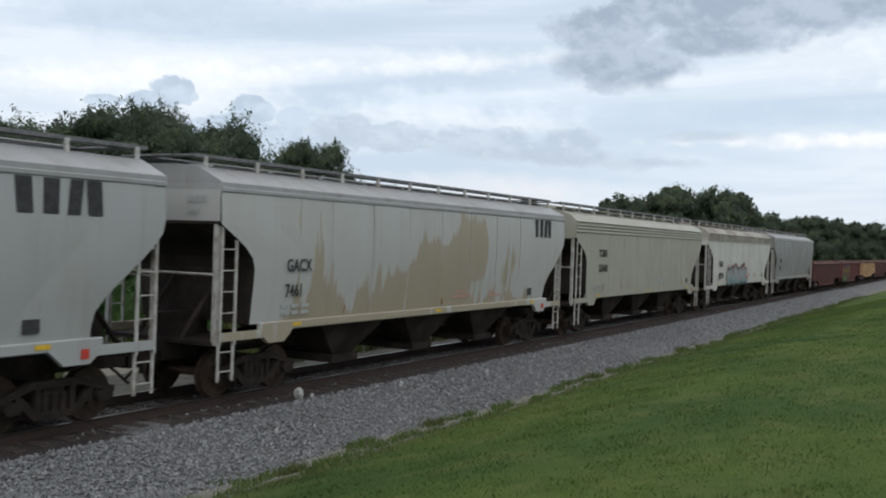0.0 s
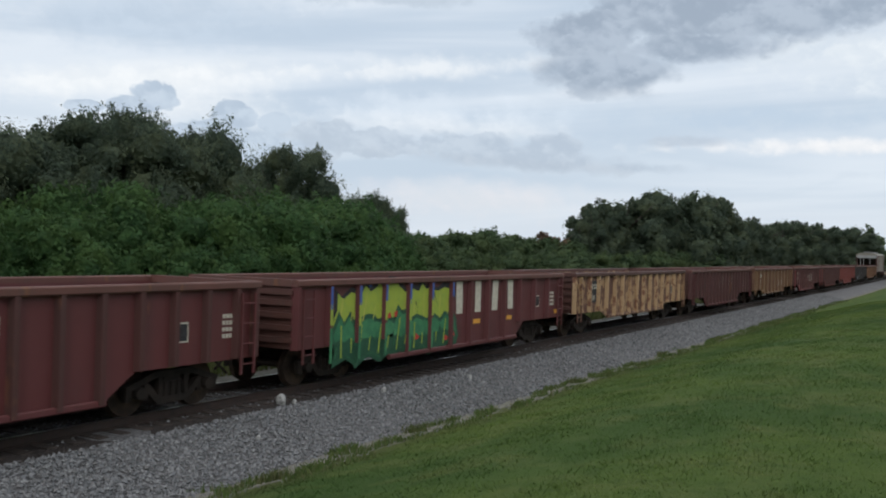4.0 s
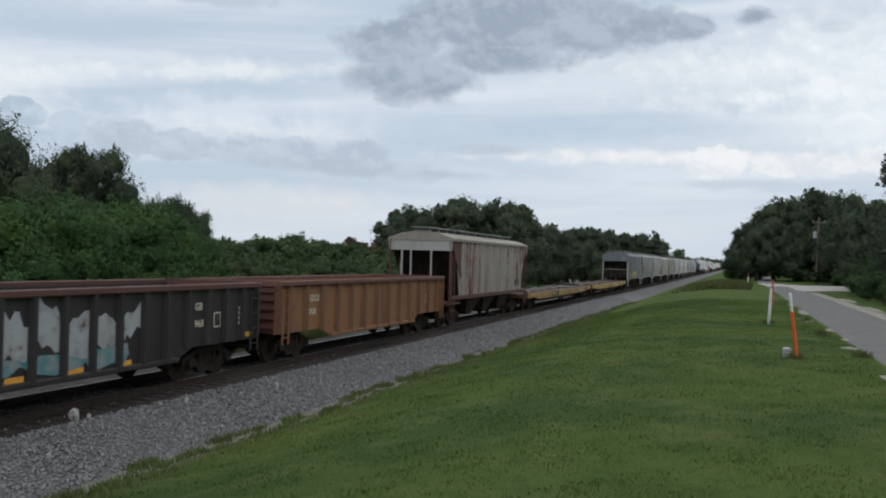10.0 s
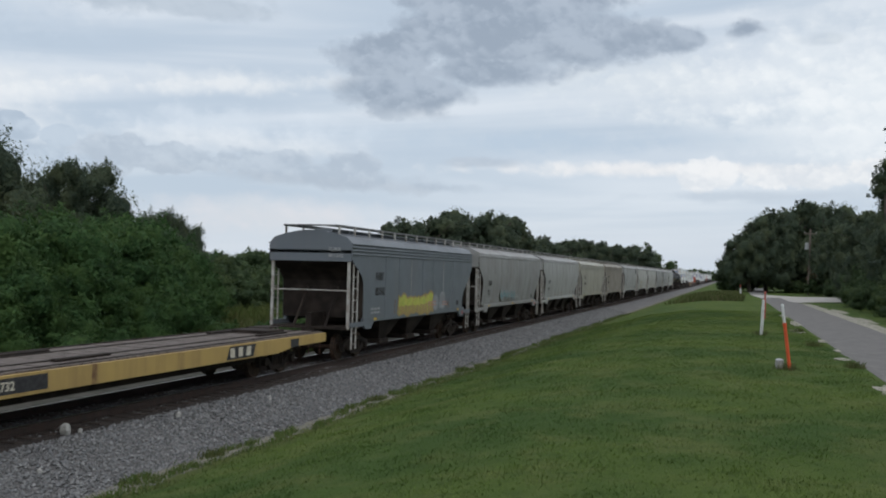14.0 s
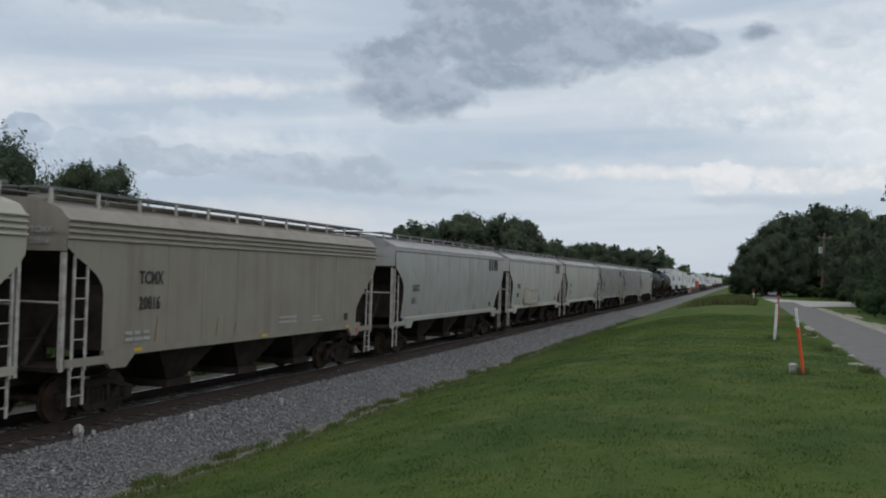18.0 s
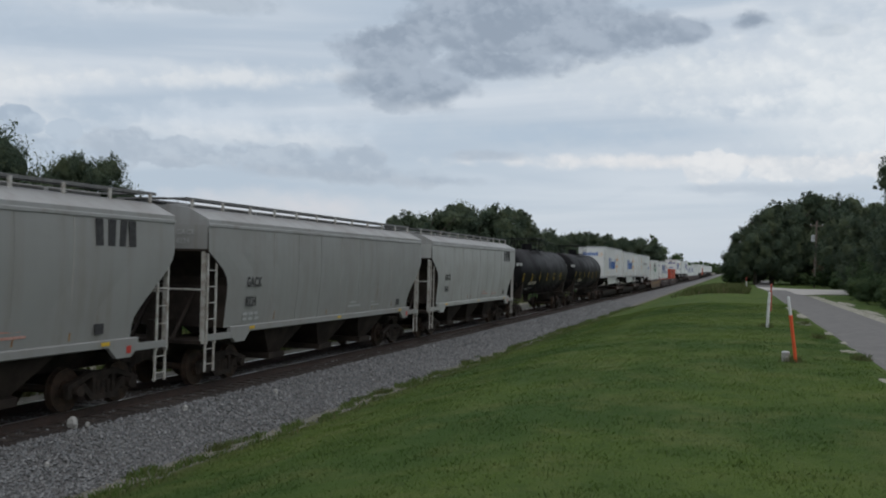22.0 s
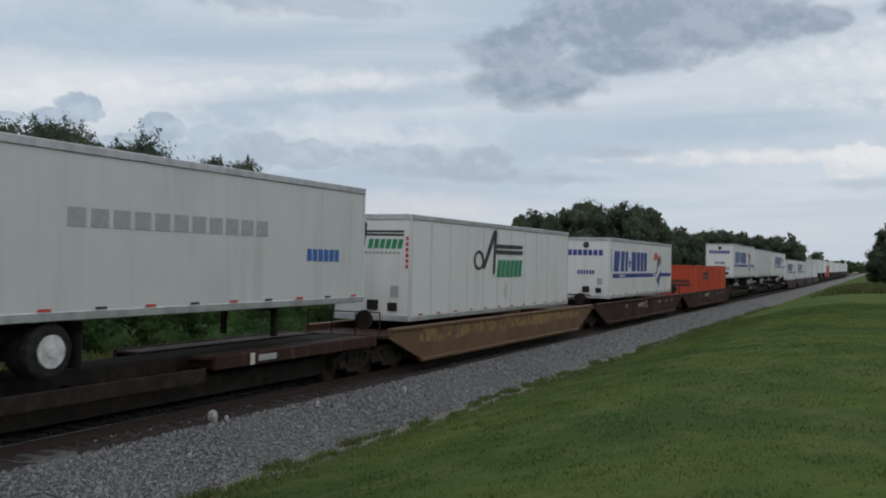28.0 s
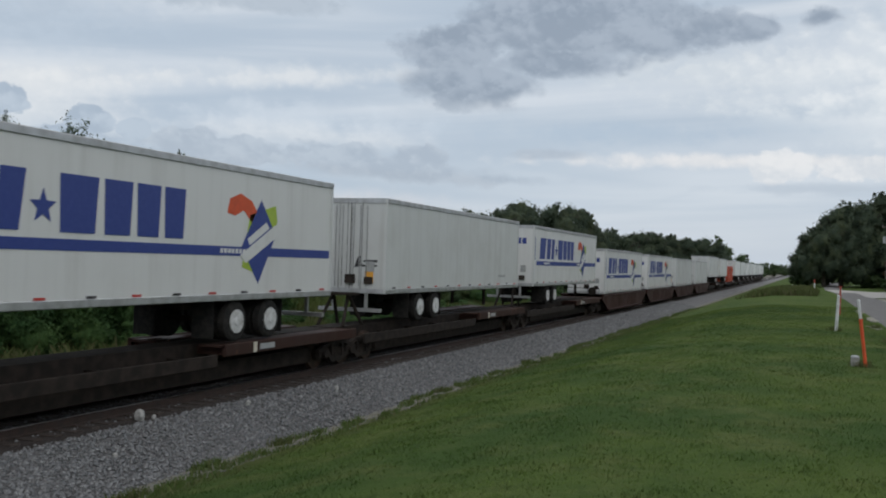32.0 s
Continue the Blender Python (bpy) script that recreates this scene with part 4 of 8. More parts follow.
# ---- marker posts, pole, stones ----
def build_posts():
    M["post_orange"] = plain("orange_post_plastic", (0.62, 0.085, 0.022), (0.50, 0.07, 0.02), 0.5, 4.0, 0.05)
    M["post_white"] = plain("white_post_plastic", (0.62, 0.64, 0.64), (0.46, 0.47, 0.47), 0.5, 4.0, 0.05)
    M["post_red"] = plain("red_post_cap", (0.40, 0.07, 0.04), (0.30, 0.05, 0.03), 0.5, 4.0, 0.05)
    M["pole_wood"] = plain("weathered_pole_wood", (0.20, 0.165, 0.14), (0.13, 0.105, 0.09), 0.9, 5.0, 0.4)
    M["grey_metal"] = plain("grey_transformer", (0.42, 0.44, 0.45), (0.33, 0.34, 0.35), 0.5, 4.0, 0.1)
    M["concrete"] = plain("concrete", (0.30, 0.30, 0.28), (0.20, 0.20, 0.19), 0.9, 8.0, 0.3)

    def marker(x, y, h, lean, base, cap, label, r=0.05, share=0.62):
        t = thing("marker_post", label, "post", m=pose(x, y, ground_z(x, y) - 0.03, *lean))
        part("post", Build().tube((0, 0, 0), (0, 0, h * share), r, 14), base, t, smooth=False)
        part("sleeve", Build().tube((0, 0, h * share - 0.02), (0, 0, h), r * 0.82, 14), cap, t)
        part("cap", Build().tube((0, 0, h), (0, 0, h + 0.05), r * 1.05, 14, r * 0.4), cap, t)
        part("band", Build().tube((0, 0, h * share - 0.05), (0, 0, h * share + 0.03), r * 1.15, 14), base, t)
        return t

    marker(1.50, 25.5, 1.66, (0, -7.0, 0), M["post_orange"], M["post_white"], "leaning orange cable marker post with a white top", 0.042, 0.72)
    marker(1.28, 40.8, 1.42, (0, 2.5, 0), M["post_white"], M["post_white"], "white plastic cable marker post in the lawn", 0.06, 0.8)
    marker(1.94, 57.1, 1.55, (0, 1.0, 0), M["post_red"], M["post_red"], "faded red marker post farther along the lawn", 0.06, 0.7)
    marker(1.21, 109.0, 1.55, (0, -2, 0), M["post_white"], M["post_red"], "small white marker post with a red top", 0.07, 0.75)
    stub = thing("valve_stub", "short grey concrete stub beside the orange post", "stub", m=pose(1.26, 25.7, ground_z(1.26, 25.7) - 0.02))
    part("stub_body", Build().tube((0, 0, 0), (0, 0, 0.24), 0.11, 14, 0.10), M["concrete"], stub)
    part("stub_cap", Build().tube((0, 0, 0.24), (0, 0, 0.28), 0.11, 14, 0.07), M["grey_metal"], stub)

    p = thing("utility_pole", "grey wooden utility pole with a small transformer", "pole", m=pose(11.2, 150.5, 0.9, 0, 1.2, 0))
    part("pole", Build().tube((0, 0, 0), (0, 0, 10.0), 0.17, 14, 0.11), M["pole_wood"], p)
    part("crossarm", Build().soft_box(-0.9, 0.9, -0.06, 0.06, 9.2, 9.33), M["pole_wood"], p)
    part("transformer", Build().tube((-0.42, 0, 6.9), (-0.42, 0, 7.9), 0.27, 16), M["grey_metal"], p)
    for dx in (-0.8, 0.0, 0.8):
        part("insulator", Build().tube((dx, 0, 9.33), (dx, 0, 9.55), 0.05, 10), M["grey_metal"], p)
    rng = random.Random(2)
    for x, y, r in ((XT + 1.38, 16.2, 0.115), (XT + 1.5, 16.5, 0.06), (XT + 1.9, 19.5, 0.07), (XT + 2.6, 14.0, 0.06), (XT + 2.2, 23.5, 0.07)):
        rows = []
        for k in range(5):
            q = math.sin((k + 0.5) / 5 * math.pi)
            rows.append([(r * q * math.cos(t * 0.785) * rng.uniform(0.55, 1.25), r * q * math.sin(t * 0.785) * rng.uniform(0.55, 1.25), r * 1.45 * (1 - math.cos((k + 0.5) / 5 * math.pi)) * 0.9) for t in range(8)])
        tagged(part("rock", Build().rings(rows), M["rock"], m=pose(x, y, -0.27 - max(0, x - XT - 1.65) * 0.26)), "pale lump of rock lying on the ballast", "rock", "rocks on the ballast")


build_posts()


# ---- trees and scrub ----
def leaf_material(name, tones):
    """Foliage: tones from leaf to leaf and from bough to bough, shaded gaps painted in, light that shines through."""
    mt, nt, bs = nodes_of(name)
    geo = nt.nodes.new("ShaderNodeNewGeometry")
    ramp = nt.nodes.new("ShaderNodeValToRGB")
    el = ramp.color_ramp.elements
    el[0].color, el[1].color = (*tones[0], 1), (*tones[-1], 1)
    for i, t in enumerate(tones[1:-1]):
        el.new((i + 1) / (len(tones) - 1)).color = (*t, 1)
    nt.links.new(geo.outputs["Random Per Island"], ramp.inputs[0])
    v = coords(nt)
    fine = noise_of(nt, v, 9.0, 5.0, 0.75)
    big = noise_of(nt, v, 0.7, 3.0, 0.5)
    # fine noise puts the shade of gaps between leaves into the colour
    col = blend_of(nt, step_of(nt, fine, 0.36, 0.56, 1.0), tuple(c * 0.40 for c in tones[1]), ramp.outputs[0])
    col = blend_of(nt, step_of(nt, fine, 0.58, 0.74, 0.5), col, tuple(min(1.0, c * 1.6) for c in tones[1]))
    col = blend_of(nt, step_of(nt, big, 0.42, 0.70, 0.5), col, tuple(c * t for c, t in zip(tones[-1], (1.25, 1.1, 0.9))))
    nt.links.new(col, bs.inputs["Base Color"])
    bs.inputs["Roughness"].default_value = 0.75
    bs.inputs["Specular IOR Level"].default_value = 0.15
    bump_of(nt, bs, fine, 0.5, 0.08)
    thru = nt.nodes.new("ShaderNodeBsdfTranslucent")
    nt.links.new(col, thru.inputs["Color"])
    mx = nt.nodes.new("ShaderNodeMixShader")
    mx.inputs[0].default_value = 0.42
    out = nt.nodes["Material Output"]
    nt.links.new(bs.outputs[0], mx.inputs[1])
    nt.links.new(thru.outputs[0], mx.inputs[2])
    nt.links.new(mx.outputs[0], out.inputs["Surface"])
    return mt


# the oak tones have their blue raised to include haze
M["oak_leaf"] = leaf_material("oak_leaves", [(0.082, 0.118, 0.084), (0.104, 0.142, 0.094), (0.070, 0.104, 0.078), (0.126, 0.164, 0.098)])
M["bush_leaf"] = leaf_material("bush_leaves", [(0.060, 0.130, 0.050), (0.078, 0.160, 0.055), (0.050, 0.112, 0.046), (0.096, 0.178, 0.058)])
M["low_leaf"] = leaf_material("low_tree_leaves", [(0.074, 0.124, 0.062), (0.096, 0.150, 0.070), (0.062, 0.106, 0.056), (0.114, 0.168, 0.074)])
M["dry_leaf"] = leaf_material("dry_leaves", [(0.16, 0.10, 0.065), (0.12, 0.075, 0.05), (0.20, 0.14, 0.10)])
M["bark"] = plain("tree_bark", (0.10, 0.085, 0.07), (0.06, 0.05, 0.042), 0.95, 6.0, 0.6, 0.03)


def ball_of(level):
    bm = bmesh.new()
    bmesh.ops.create_icosphere(bm, subdivisions=level, radius=1.0)
    v = [tuple(p.co) for p in bm.verts]
    f = [tuple(p.index for p in q.verts) for q in bm.faces]
    bm.free()
    return v, f


BALL = ball_of(3)


def lumps(p, seed):
    """Uneven swelling of a crown in a set of directions, -1 to 1."""
    r = np.random.default_rng(seed)
    out = np.zeros(len(p))
    for f, a in ((2.2, 0.30), (3.4, 0.26), (5.5, 0.20), (9.0, 0.14), (14.0, 0.10)):
        for _ in range(2):
            w = r.normal(size=3)
            w *= f / np.linalg.norm(w)
            out += a * np.sin(p @ w + r.uniform(0, 6.283))
    return out


def crown_build(seed, lobes, leaves, size, twigs, flat=0.85):
    """Leaves strewn over lumpy lobes (x, y, z, radius), each round a leafy core, with twigs that stand out.

    Returns the crown and a direction for each vertex, away from the lobes' middles."""
    r = np.random.default_rng(seed)
    ball, tri = np.array(BALL[0]), np.array(BALL[1])
    V, F, D, n = [], [], [], 0
    total = sum(l[3] ** 2 for l in lobes)
    squash = np.array((1, 1, flat))

    def strew(c, nrm, w):
        nonlocal n
        m = len(c)
        t = np.cross(nrm, r.normal(size=(m, 3)))
        t /= np.linalg.norm(t, axis=1)[:, None] + 1e-9
        t += nrm * r.uniform(-0.7, 0.7, (m, 1))
        g = np.cross(t, nrm)
        w = w[:, None]
        V.append(np.stack((c - t * w - g * w * 0.5, c - t * w * 0.6 + g * w * 0.7, c + t * w * 1.15), 1).reshape(-1, 3))
        F.append(np.arange(3 * m).reshape(-1, 3) + n)
        d = nrm + r.normal(0, 0.33, (m, 3))
        D.append(np.repeat(d / np.linalg.norm(d, axis=1)[:, None], 3, 0))
        n += 3 * m

    for q, (lx, ly, lz, lr) in enumerate(lobes):
        mid_ = np.array((lx, ly, lz))
        k = lr * (0.60 + 0.30 * lumps(ball, seed * 97 + q))[:, None]
        core = mid_ + ball * k * squash
        core[:, 2] = np.maximum(core[:, 2], 0.02)
        V.append(core)
        F.append(tri + n)
        d = ball + r.normal(0, 0.30, ball.shape) - np.array((0, 0, 0.15))
        D.append(d / np.linalg.norm(d, axis=1)[:, None])
        n += len(ball)
        m = max(30, int(leaves * lr ** 2 / total))
        p = r.normal(size=(m, 3))
        p[:, 2] += 0.25
        p /= np.linalg.norm(p, axis=1)[:, None]
        k = lr * (0.80 + 0.38 * lumps(p, seed * 97 + q) + r.normal(0, 0.13, m))
        c = mid_ + p * k[:, None] * squash
        keep = c[:, 2] > 0.05
        strew(c[keep], p[keep], size * r.uniform(0.6, 1.3, keep.sum()))
        for _ in range(twigs):
            a = r.normal(size=3) + np.array((0, 0, 0.5))
            a /= np.linalg.norm(a)
            bend = r.normal(0, 0.3, 3)
            j = np.repeat(np.linspace(0.0, 1.0, 9), 5)
            reach = lr * r.uniform(0.2, 0.46)
            base = mid_ + a * lr * (0.74 + 0.40 * lumps(a[None], seed * 97 + q)[0]) * squash
            c = base + (a + bend * j[:, None]) * (reach * j)[:, None] + r.normal(0, 1, (45, 3)) * (reach * (0.30 - 0.2 * j))[:, None]
            c = c[c[:, 2] > 0.05]
            strew(c, np.repeat(a[None], len(c), 0), size * r.uniform(0.5, 1.1, len(c)))
    b = Build()
    b.v, b.f = np.concatenate(V).tolist(), np.concatenate(F).tolist()
    return b, np.concatenate(D).tolist()


def trunk_build(seed, h, r, limbs):
    rng = random.Random(seed)
    b = Build()
    p, q = Vector((0, 0, -0.3)), r
    for i in range(4):
        n = p + Vector((rng.uniform(-0.2, 0.2), rng.uniform(-0.2, 0.2), h / 4))
        b.tube(p, n, q, 9, q * 0.8)
        p, q = n, q * 0.8
    for _ in range(limbs):
        z = h * rng.uniform(0.35, 0.95)
        a = rng.random() * 6.283
        s = Vector((0, 0, z))
        g = min(h, 5.0) * (1.0 if h < 8 else 0.22)
        m_ = s + Vector((math.cos(a) * g * 0.28, math.sin(a) * g * 0.28, g * 0.16))
        b.tube(s, m_, r * 0.42, 7, r * 0.25)
        b.tube(m_, m_ + Vector((math.cos(a + 0.4) * g * 0.25, math.sin(a + 0.4) * g * 0.25, g * 0.22)), r * 0.25, 6, r * 0.07)
    return b


def lobes_round(seed, w, h, n, z0):
    """A broad crown: a few inner masses, then many boughs towards an uneven top and skirt."""
    rng = random.Random(seed)
    out = [(0, 0, z0 + h * 0.45, w * 0.30), (w * 0.14, w * 0.08, z0 + h * 0.34, w * 0.26), (-w * 0.13, -w * 0.1, z0 + h * 0.36, w * 0.26)]
    for i in range(n):
        a = i * 2.4 + rng.uniform(-0.4, 0.4)
        k = (i + 0.5) / n
        d = w * 0.5 * rng.uniform(0.55, 0.84) * math.sqrt(max(0.0, 1.0 - (0.92 * k) ** 2.6))
        out.append((d * math.cos(a), d * math.sin(a), z0 + h * (0.10 + 0.78 * k), w * rng.uniform(0.10, 0.19) * (1.12 - 0.28 * k)))
    return out


TREES = {}


def tree_kind(kind):
    if kind not in TREES:
        spec = {
            "oak_a": (1, lobes_round(1, 8.0, 7.2, 30, 0.9), 42000, 0.078, 9, "oak_leaf", 5.0, 0.30),
            "oak_b": (2, lobes_round(2, 7.0, 7.6, 28, 0.9), 40000, 0.078, 9, "oak_leaf", 5.2, 0.28),
            "oak_c": (3, lobes_round(3, 9.0, 6.8, 32, 0.8), 44000, 0.078, 9, "oak_leaf", 4.6, 0.33),
            "wood_a": (21, lobes_round(21, 8.4, 7.0, 24, 0.5), 11000, 0.13, 6, "oak_leaf", 5.0, 0.30),
            "wood_b": (22, lobes_round(22, 7.4, 7.4, 22, 0.5), 11000, 0.13, 6, "oak_leaf", 5.2, 0.28),
            "bush_a": (4, lobes_round(4, 6.2, 3.6, 30, 0.1), 25000, 0.070, 7, "bush_leaf", 1.8, 0.12),
            "bush_b": (5, lobes_round(5, 5.4, 3.9, 28, 0.1), 25000, 0.070, 7, "bush_leaf", 2.0, 0.12),
            "low_a": (6, lobes_round(6, 6.5, 4.4, 14, 0.2), 6500, 0.10, 6, "low_leaf", 2.6, 0.15),
            "low_b": (7, lobes_round(7, 5.5, 3.6, 13, 0.2), 6000, 0.10, 6, "low_leaf", 2.2, 0.14),
            "scrub": (12, lobes_round(12, 5.5, 3.2, 5, 0.1), 2600, 0.11, 4, "bush_leaf", 1.4, 0.10),
            "far_a": (8, lobes_round(8, 11.0, 8.0, 10, 0.3), 3000, 0.28, 2, "low_leaf", 5.0, 0.35),
            "spire": (9, [(0.5 * math.cos(i), 0.5 * math.sin(i), 1.5 + 1.0 * i, max(0.5, 1.9 - 0.115 * i)) for i in range(14)], 12000, 0.10, 7, "oak_leaf", 14.0, 0.25),
            "pine": (10, [(0.9 * math.cos(2.1 * i), 0.9 * math.sin(2.1 * i), 5.0 + 0.9 * i, max(0.6, 2.6 - 0.19 * i)) for i in range(11)], 4000, 0.22, 5, "low_leaf", 14.5, 0.3),
            "dead": (11, [(math.cos(2.4 * i) * 1.1, math.sin(2.4 * i) * 1.1, 1.6 + 0.22 * i, 0.42) for i in range(8)], 900, 0.10, 4, "dry_leaf", 2.6, 0.1),
        }[kind]
        seed, lobes, leaves, size, twigs, leaf, h, r = spec
        crown, outward = crown_build(seed, lobes, leaves, size, twigs)
        zs = sorted(p[2] for p in crown.v)
        me = crown.mesh("crown", True)
        me.normals_split_custom_set_from_vertices(outward)
        TREES[kind] = (me, trunk_build(seed, h, r, 7).mesh("trunk"), M[leaf], zs[int(len(zs) * 0.996)])
    return TREES[kind]


def plant(kind, name, label, category, x, y, top, turn, wide=1.0, group=""):
    """A tree whose crown ends at the height top; wide stretches it sideways."""
    crown, trunk, leaf, tall = tree_kind(kind)
    s = (top - ground_z(x, y)) / tall
    t = thing(name, label, category, group, m=pose(x, y, ground_z(x, y) - 0.05, 0, 0, turn) @ Matrix.Diagonal((s * wide, s * wide, s, 1)))
    part("trunk", trunk, M["bark"], t)
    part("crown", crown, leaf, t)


def build_trees():
    rng = random.Random(21)
    oaks = ("oak_a", "oak_b", "oak_c")
    woods = ("wood_a", "wood_b")
    lows = ("low_a", "low_b")

    def at(az, dist):
        a = radians(az)
        return -math.sin(a) * dist, math.cos(a) * dist

    def stand(rows, kinds, name, label, category, group, wide=1.0):
        for az, d, top in rows:
            x, y = at(az, d)
            plant(rng.choice(kinds), name, label, category, x, y, top, rng.uniform(0, 360), wide * rng.uniform(0.9, 1.1), group)

    oak = "dark green spreading oak behind the railway"
    wood = "trees behind the railway"
    # tall wood, from beside the eye to the first gap
    stand(((70, 38, 8.0), (64, 40, 8.2), (58, 42, 7.9), (53.5, 44, 7.8), (51.2, 45, 8.0), (49.3, 46, 8.95), (47.2, 48, 8.75), (45.2, 50, 9.5), (43.6, 53, 9.0), (55, 54, 8.4), (60, 52, 8.6), (47.6, 62, 9.4)), oaks, "oak_tree", oak, "tree", wood, 0.88)
    stand(((38.1, 62, 9.5), (40.9, 60, 8.0), (39.6, 64, 8.2), (36.7, 64, 7.5), (35.4, 66, 6.6), (33.2, 74, 7.2), (34.3, 72, 6.8), (32.3, 78, 6.6), (37.6, 70, 7.6)), oaks, "oak_tree", oak, "tree", wood, 0.74)
    # the dark group past the gap, and the line that runs on
    stand(((20.3, 104, 7.0), (19.4, 108, 8.6), (17.9, 110, 9.3), (16.6, 112, 9.5), (15.6, 114, 10.5), (14.3, 118, 10.2), (13.2, 122, 10.2), (12.2, 128, 8.9), (11.4, 134, 8.6), (18.5, 120, 8.8), (16.0, 124, 9.6), (13.6, 134, 9.4)), woods, "oak_tree", oak, "tree", wood, 1.0)
    stand(((10.6, 145, 8.2), (9.7, 155, 8.6), (8.8, 168, 9.3), (7.9, 182, 9.6), (7.0, 200, 9.6), (6.2, 222, 9.9), (5.5, 245, 10.6), (10.0, 165, 8.2), (7.4, 205, 9.0)), woods, "oak_tree", oak, "tree", wood, 1.15)
    x, y = at(4.65, 330)
    plant("pine", "pine_tree", "tall dark pine rising over the far wood", "tree", x, y, 14.8, 30, 0.9)
    stand(((4.3, 330, 11), (3.7, 400, 7.2), (3.1, 470, 7.4), (2.6, 560, 7.8), (2.1, 640, 8.6), (1.6, 740, 9), (1.1, 840, 9), (0.5, 900, 10), (26, 190, 4.6), (23.5, 200, 4.6), (29, 180, 4.8), (22, 210, 5.0), (31, 170, 4.8)), ("far_a",), "far_tree", "hazy distant tree behind the railway", "tree", "distant trees", 1.0)
    # bright thicket close behind the track
    stand(((75, 29, 3.6), (69, 30, 3.8), (63, 31.5, 4.0), (58, 33, 4.2), (54, 35, 4.0), (51, 37, 4.2), (48.7, 39, 5.25), (46.4, 41, 4.6), (44.4, 42, 4.7), (42.4, 44, 5.0), (40.8, 46, 5.2), (39.2, 48, 5.2), (37.8, 50, 5.45), (36.4, 52, 5.6), (35.0, 54, 5.2), (33.7, 57, 4.5), (32.6, 60, 3.6), (55, 42, 4.9), (50, 44, 5.6), (45.2, 46, 5.2), (41.5, 50, 5.8), (38.3, 54, 5.9), (35.8, 58, 5.6), (34.2, 62, 4.6), (33.2, 51, 2.2), (38.6, 44, 3.1), (42.4, 40, 3.1), (46, 37.5, 3.2), (35.8, 47, 2.8), (50, 34, 3.0)), ("bush_a", "bush_b"), "thicket_bush", "bright green leafy thicket behind the railway", "bush", "thicket behind the railway", 1.0)
    # lower growth in the gap
    low = "low mixed green tree in the gap of the wood"
    stand(((31.0, 80, 4.2), (30.0, 84, 4.3), (29.0, 88, 4.7), (28.0, 90, 4.6), (26.8, 94, 5.25), (25.7, 96, 4.8), (24.6, 98, 4.2), (23.5, 100, 4.6), (22.3, 98, 4.6), (21.5, 96, 4.2), (30.5, 100, 4.6), (28.0, 108, 4.8), (25.4, 112, 4.6), (22.8, 112, 4.8), (20.2, 92, 3.4), (18.5, 96, 3.2), (16.8, 100, 3.6), (15.2, 104, 3.6), (13.8, 112, 3.8), (12.6, 120, 4.0), (31.5, 68, 3.0), (29.6, 72, 2.8), (27.4, 78, 3.0), (25.2, 82, 3.0), (23.0, 84, 3.0), (21.0, 84, 2.8)), lows, "low_tree", low, "tree", "low growth in the gap", 1.15)
    for _ in range(60):
        x, y = -rng.uniform(20.5, 29), rng.uniform(14, 150)
        plant(rng.choice(("scrub", "scrub")), "scrub_bush", "low leafy scrub close behind the railway", "bush", x, y, ground_z(x, y) + rng.uniform(0.7, 1.5), rng.uniform(0, 360), 1.6, "scrub behind the railway")
    for _ in range(40):
        x, y = at(rng.uniform(12, 33), rng.uniform(80, 112))
        x = min(x, -21.5)
        plant(rng.choice(("scrub", "low_b")), "scrub_bush", "leafy scrub at the foot of the wood", "bush", x, y, ground_z(x, y) + rng.uniform(1.4, 2.6), rng.uniform(0, 360), 1.4, "scrub behind the railway")
    x, y = at(22.2, 100)
    plant("dead", "sparse_tree", "sparse half-bare tree top in the gap", "tree", x, y, 5.2, 12, 0.9)
    # the wood beyond the lane
    oak, wood = "dark green spreading oak beside the lane", "trees beside the lane"
    stand(((-0.4, 168, 8.6), (-1.1, 164, 10.8), (-2.0, 170, 13.6), (-3.2, 174, 15.3), (-4.4, 176, 16.8), (-5.5, 174, 15.6), (-6.4, 150, 13.2), (-7.2, 146, 12.9), (-8.2, 140, 12.6), (-4.0, 190, 16.0), (-1.2, 178, 11.8)), woods, "oak_tree", oak, "tree", wood, 0.95)
    for x, y, top in ((14.0, 112, 9.8), (14.8, 102, 9.8), (15.0, 92, 9.4), (14.6, 82, 9.0), (14.6, 73, 8.4), (16, 64, 9.4), (14.8, 57, 8.0), (19.5, 94, 12.0), (21, 80, 11.5), (15.5, 48, 8.8), (16, 37, 9.2), (17, 25, 9.8), (23, 112, 12.0), (18.5, 120, 12.0), (19, 12, 9.8), (23, 0, 9.8)):
        plant(rng.choice(woods), "oak_tree", oak, "tree", x, y, top, rng.uniform(0, 360), 0.85, wood)
    for _ in range(30):
        y = rng.uniform(44, 150)
        x = rng.uniform(13.0, 16.5) if y < 128 else rng.uniform(9, 24)
        y = y if y < 128 else y + 36
        plant(rng.choice(lows), "verge_bush", "dense dark bush under the trees beside the lane", "bush", x, y, 1.0 + rng.uniform(2.6, 4.6), rng.uniform(0, 360), 1.1, "bushes beside the lane")
    for x, y, h in ((11.4, 92, 2.4), (11.0, 84, 2.6), (10.4, 75, 2.4), (10.2, 67, 2.2), (10.3, 59, 2.4), (16.5, 122, 2.4), (-0.2, 172, 2.4), (10.5, 168, 2.2), (12.5, 150, 2.6), (14.5, 140, 3.0), (16.5, 134, 3.2), (0.6, 168, 3.0)):
        plant(rng.choice(lows), "verge_bush", "dense dark bush at the edge of the lane", "bush", x, y, 1.0 + h, rng.uniform(0, 360), 1.2, "bushes beside the lane")
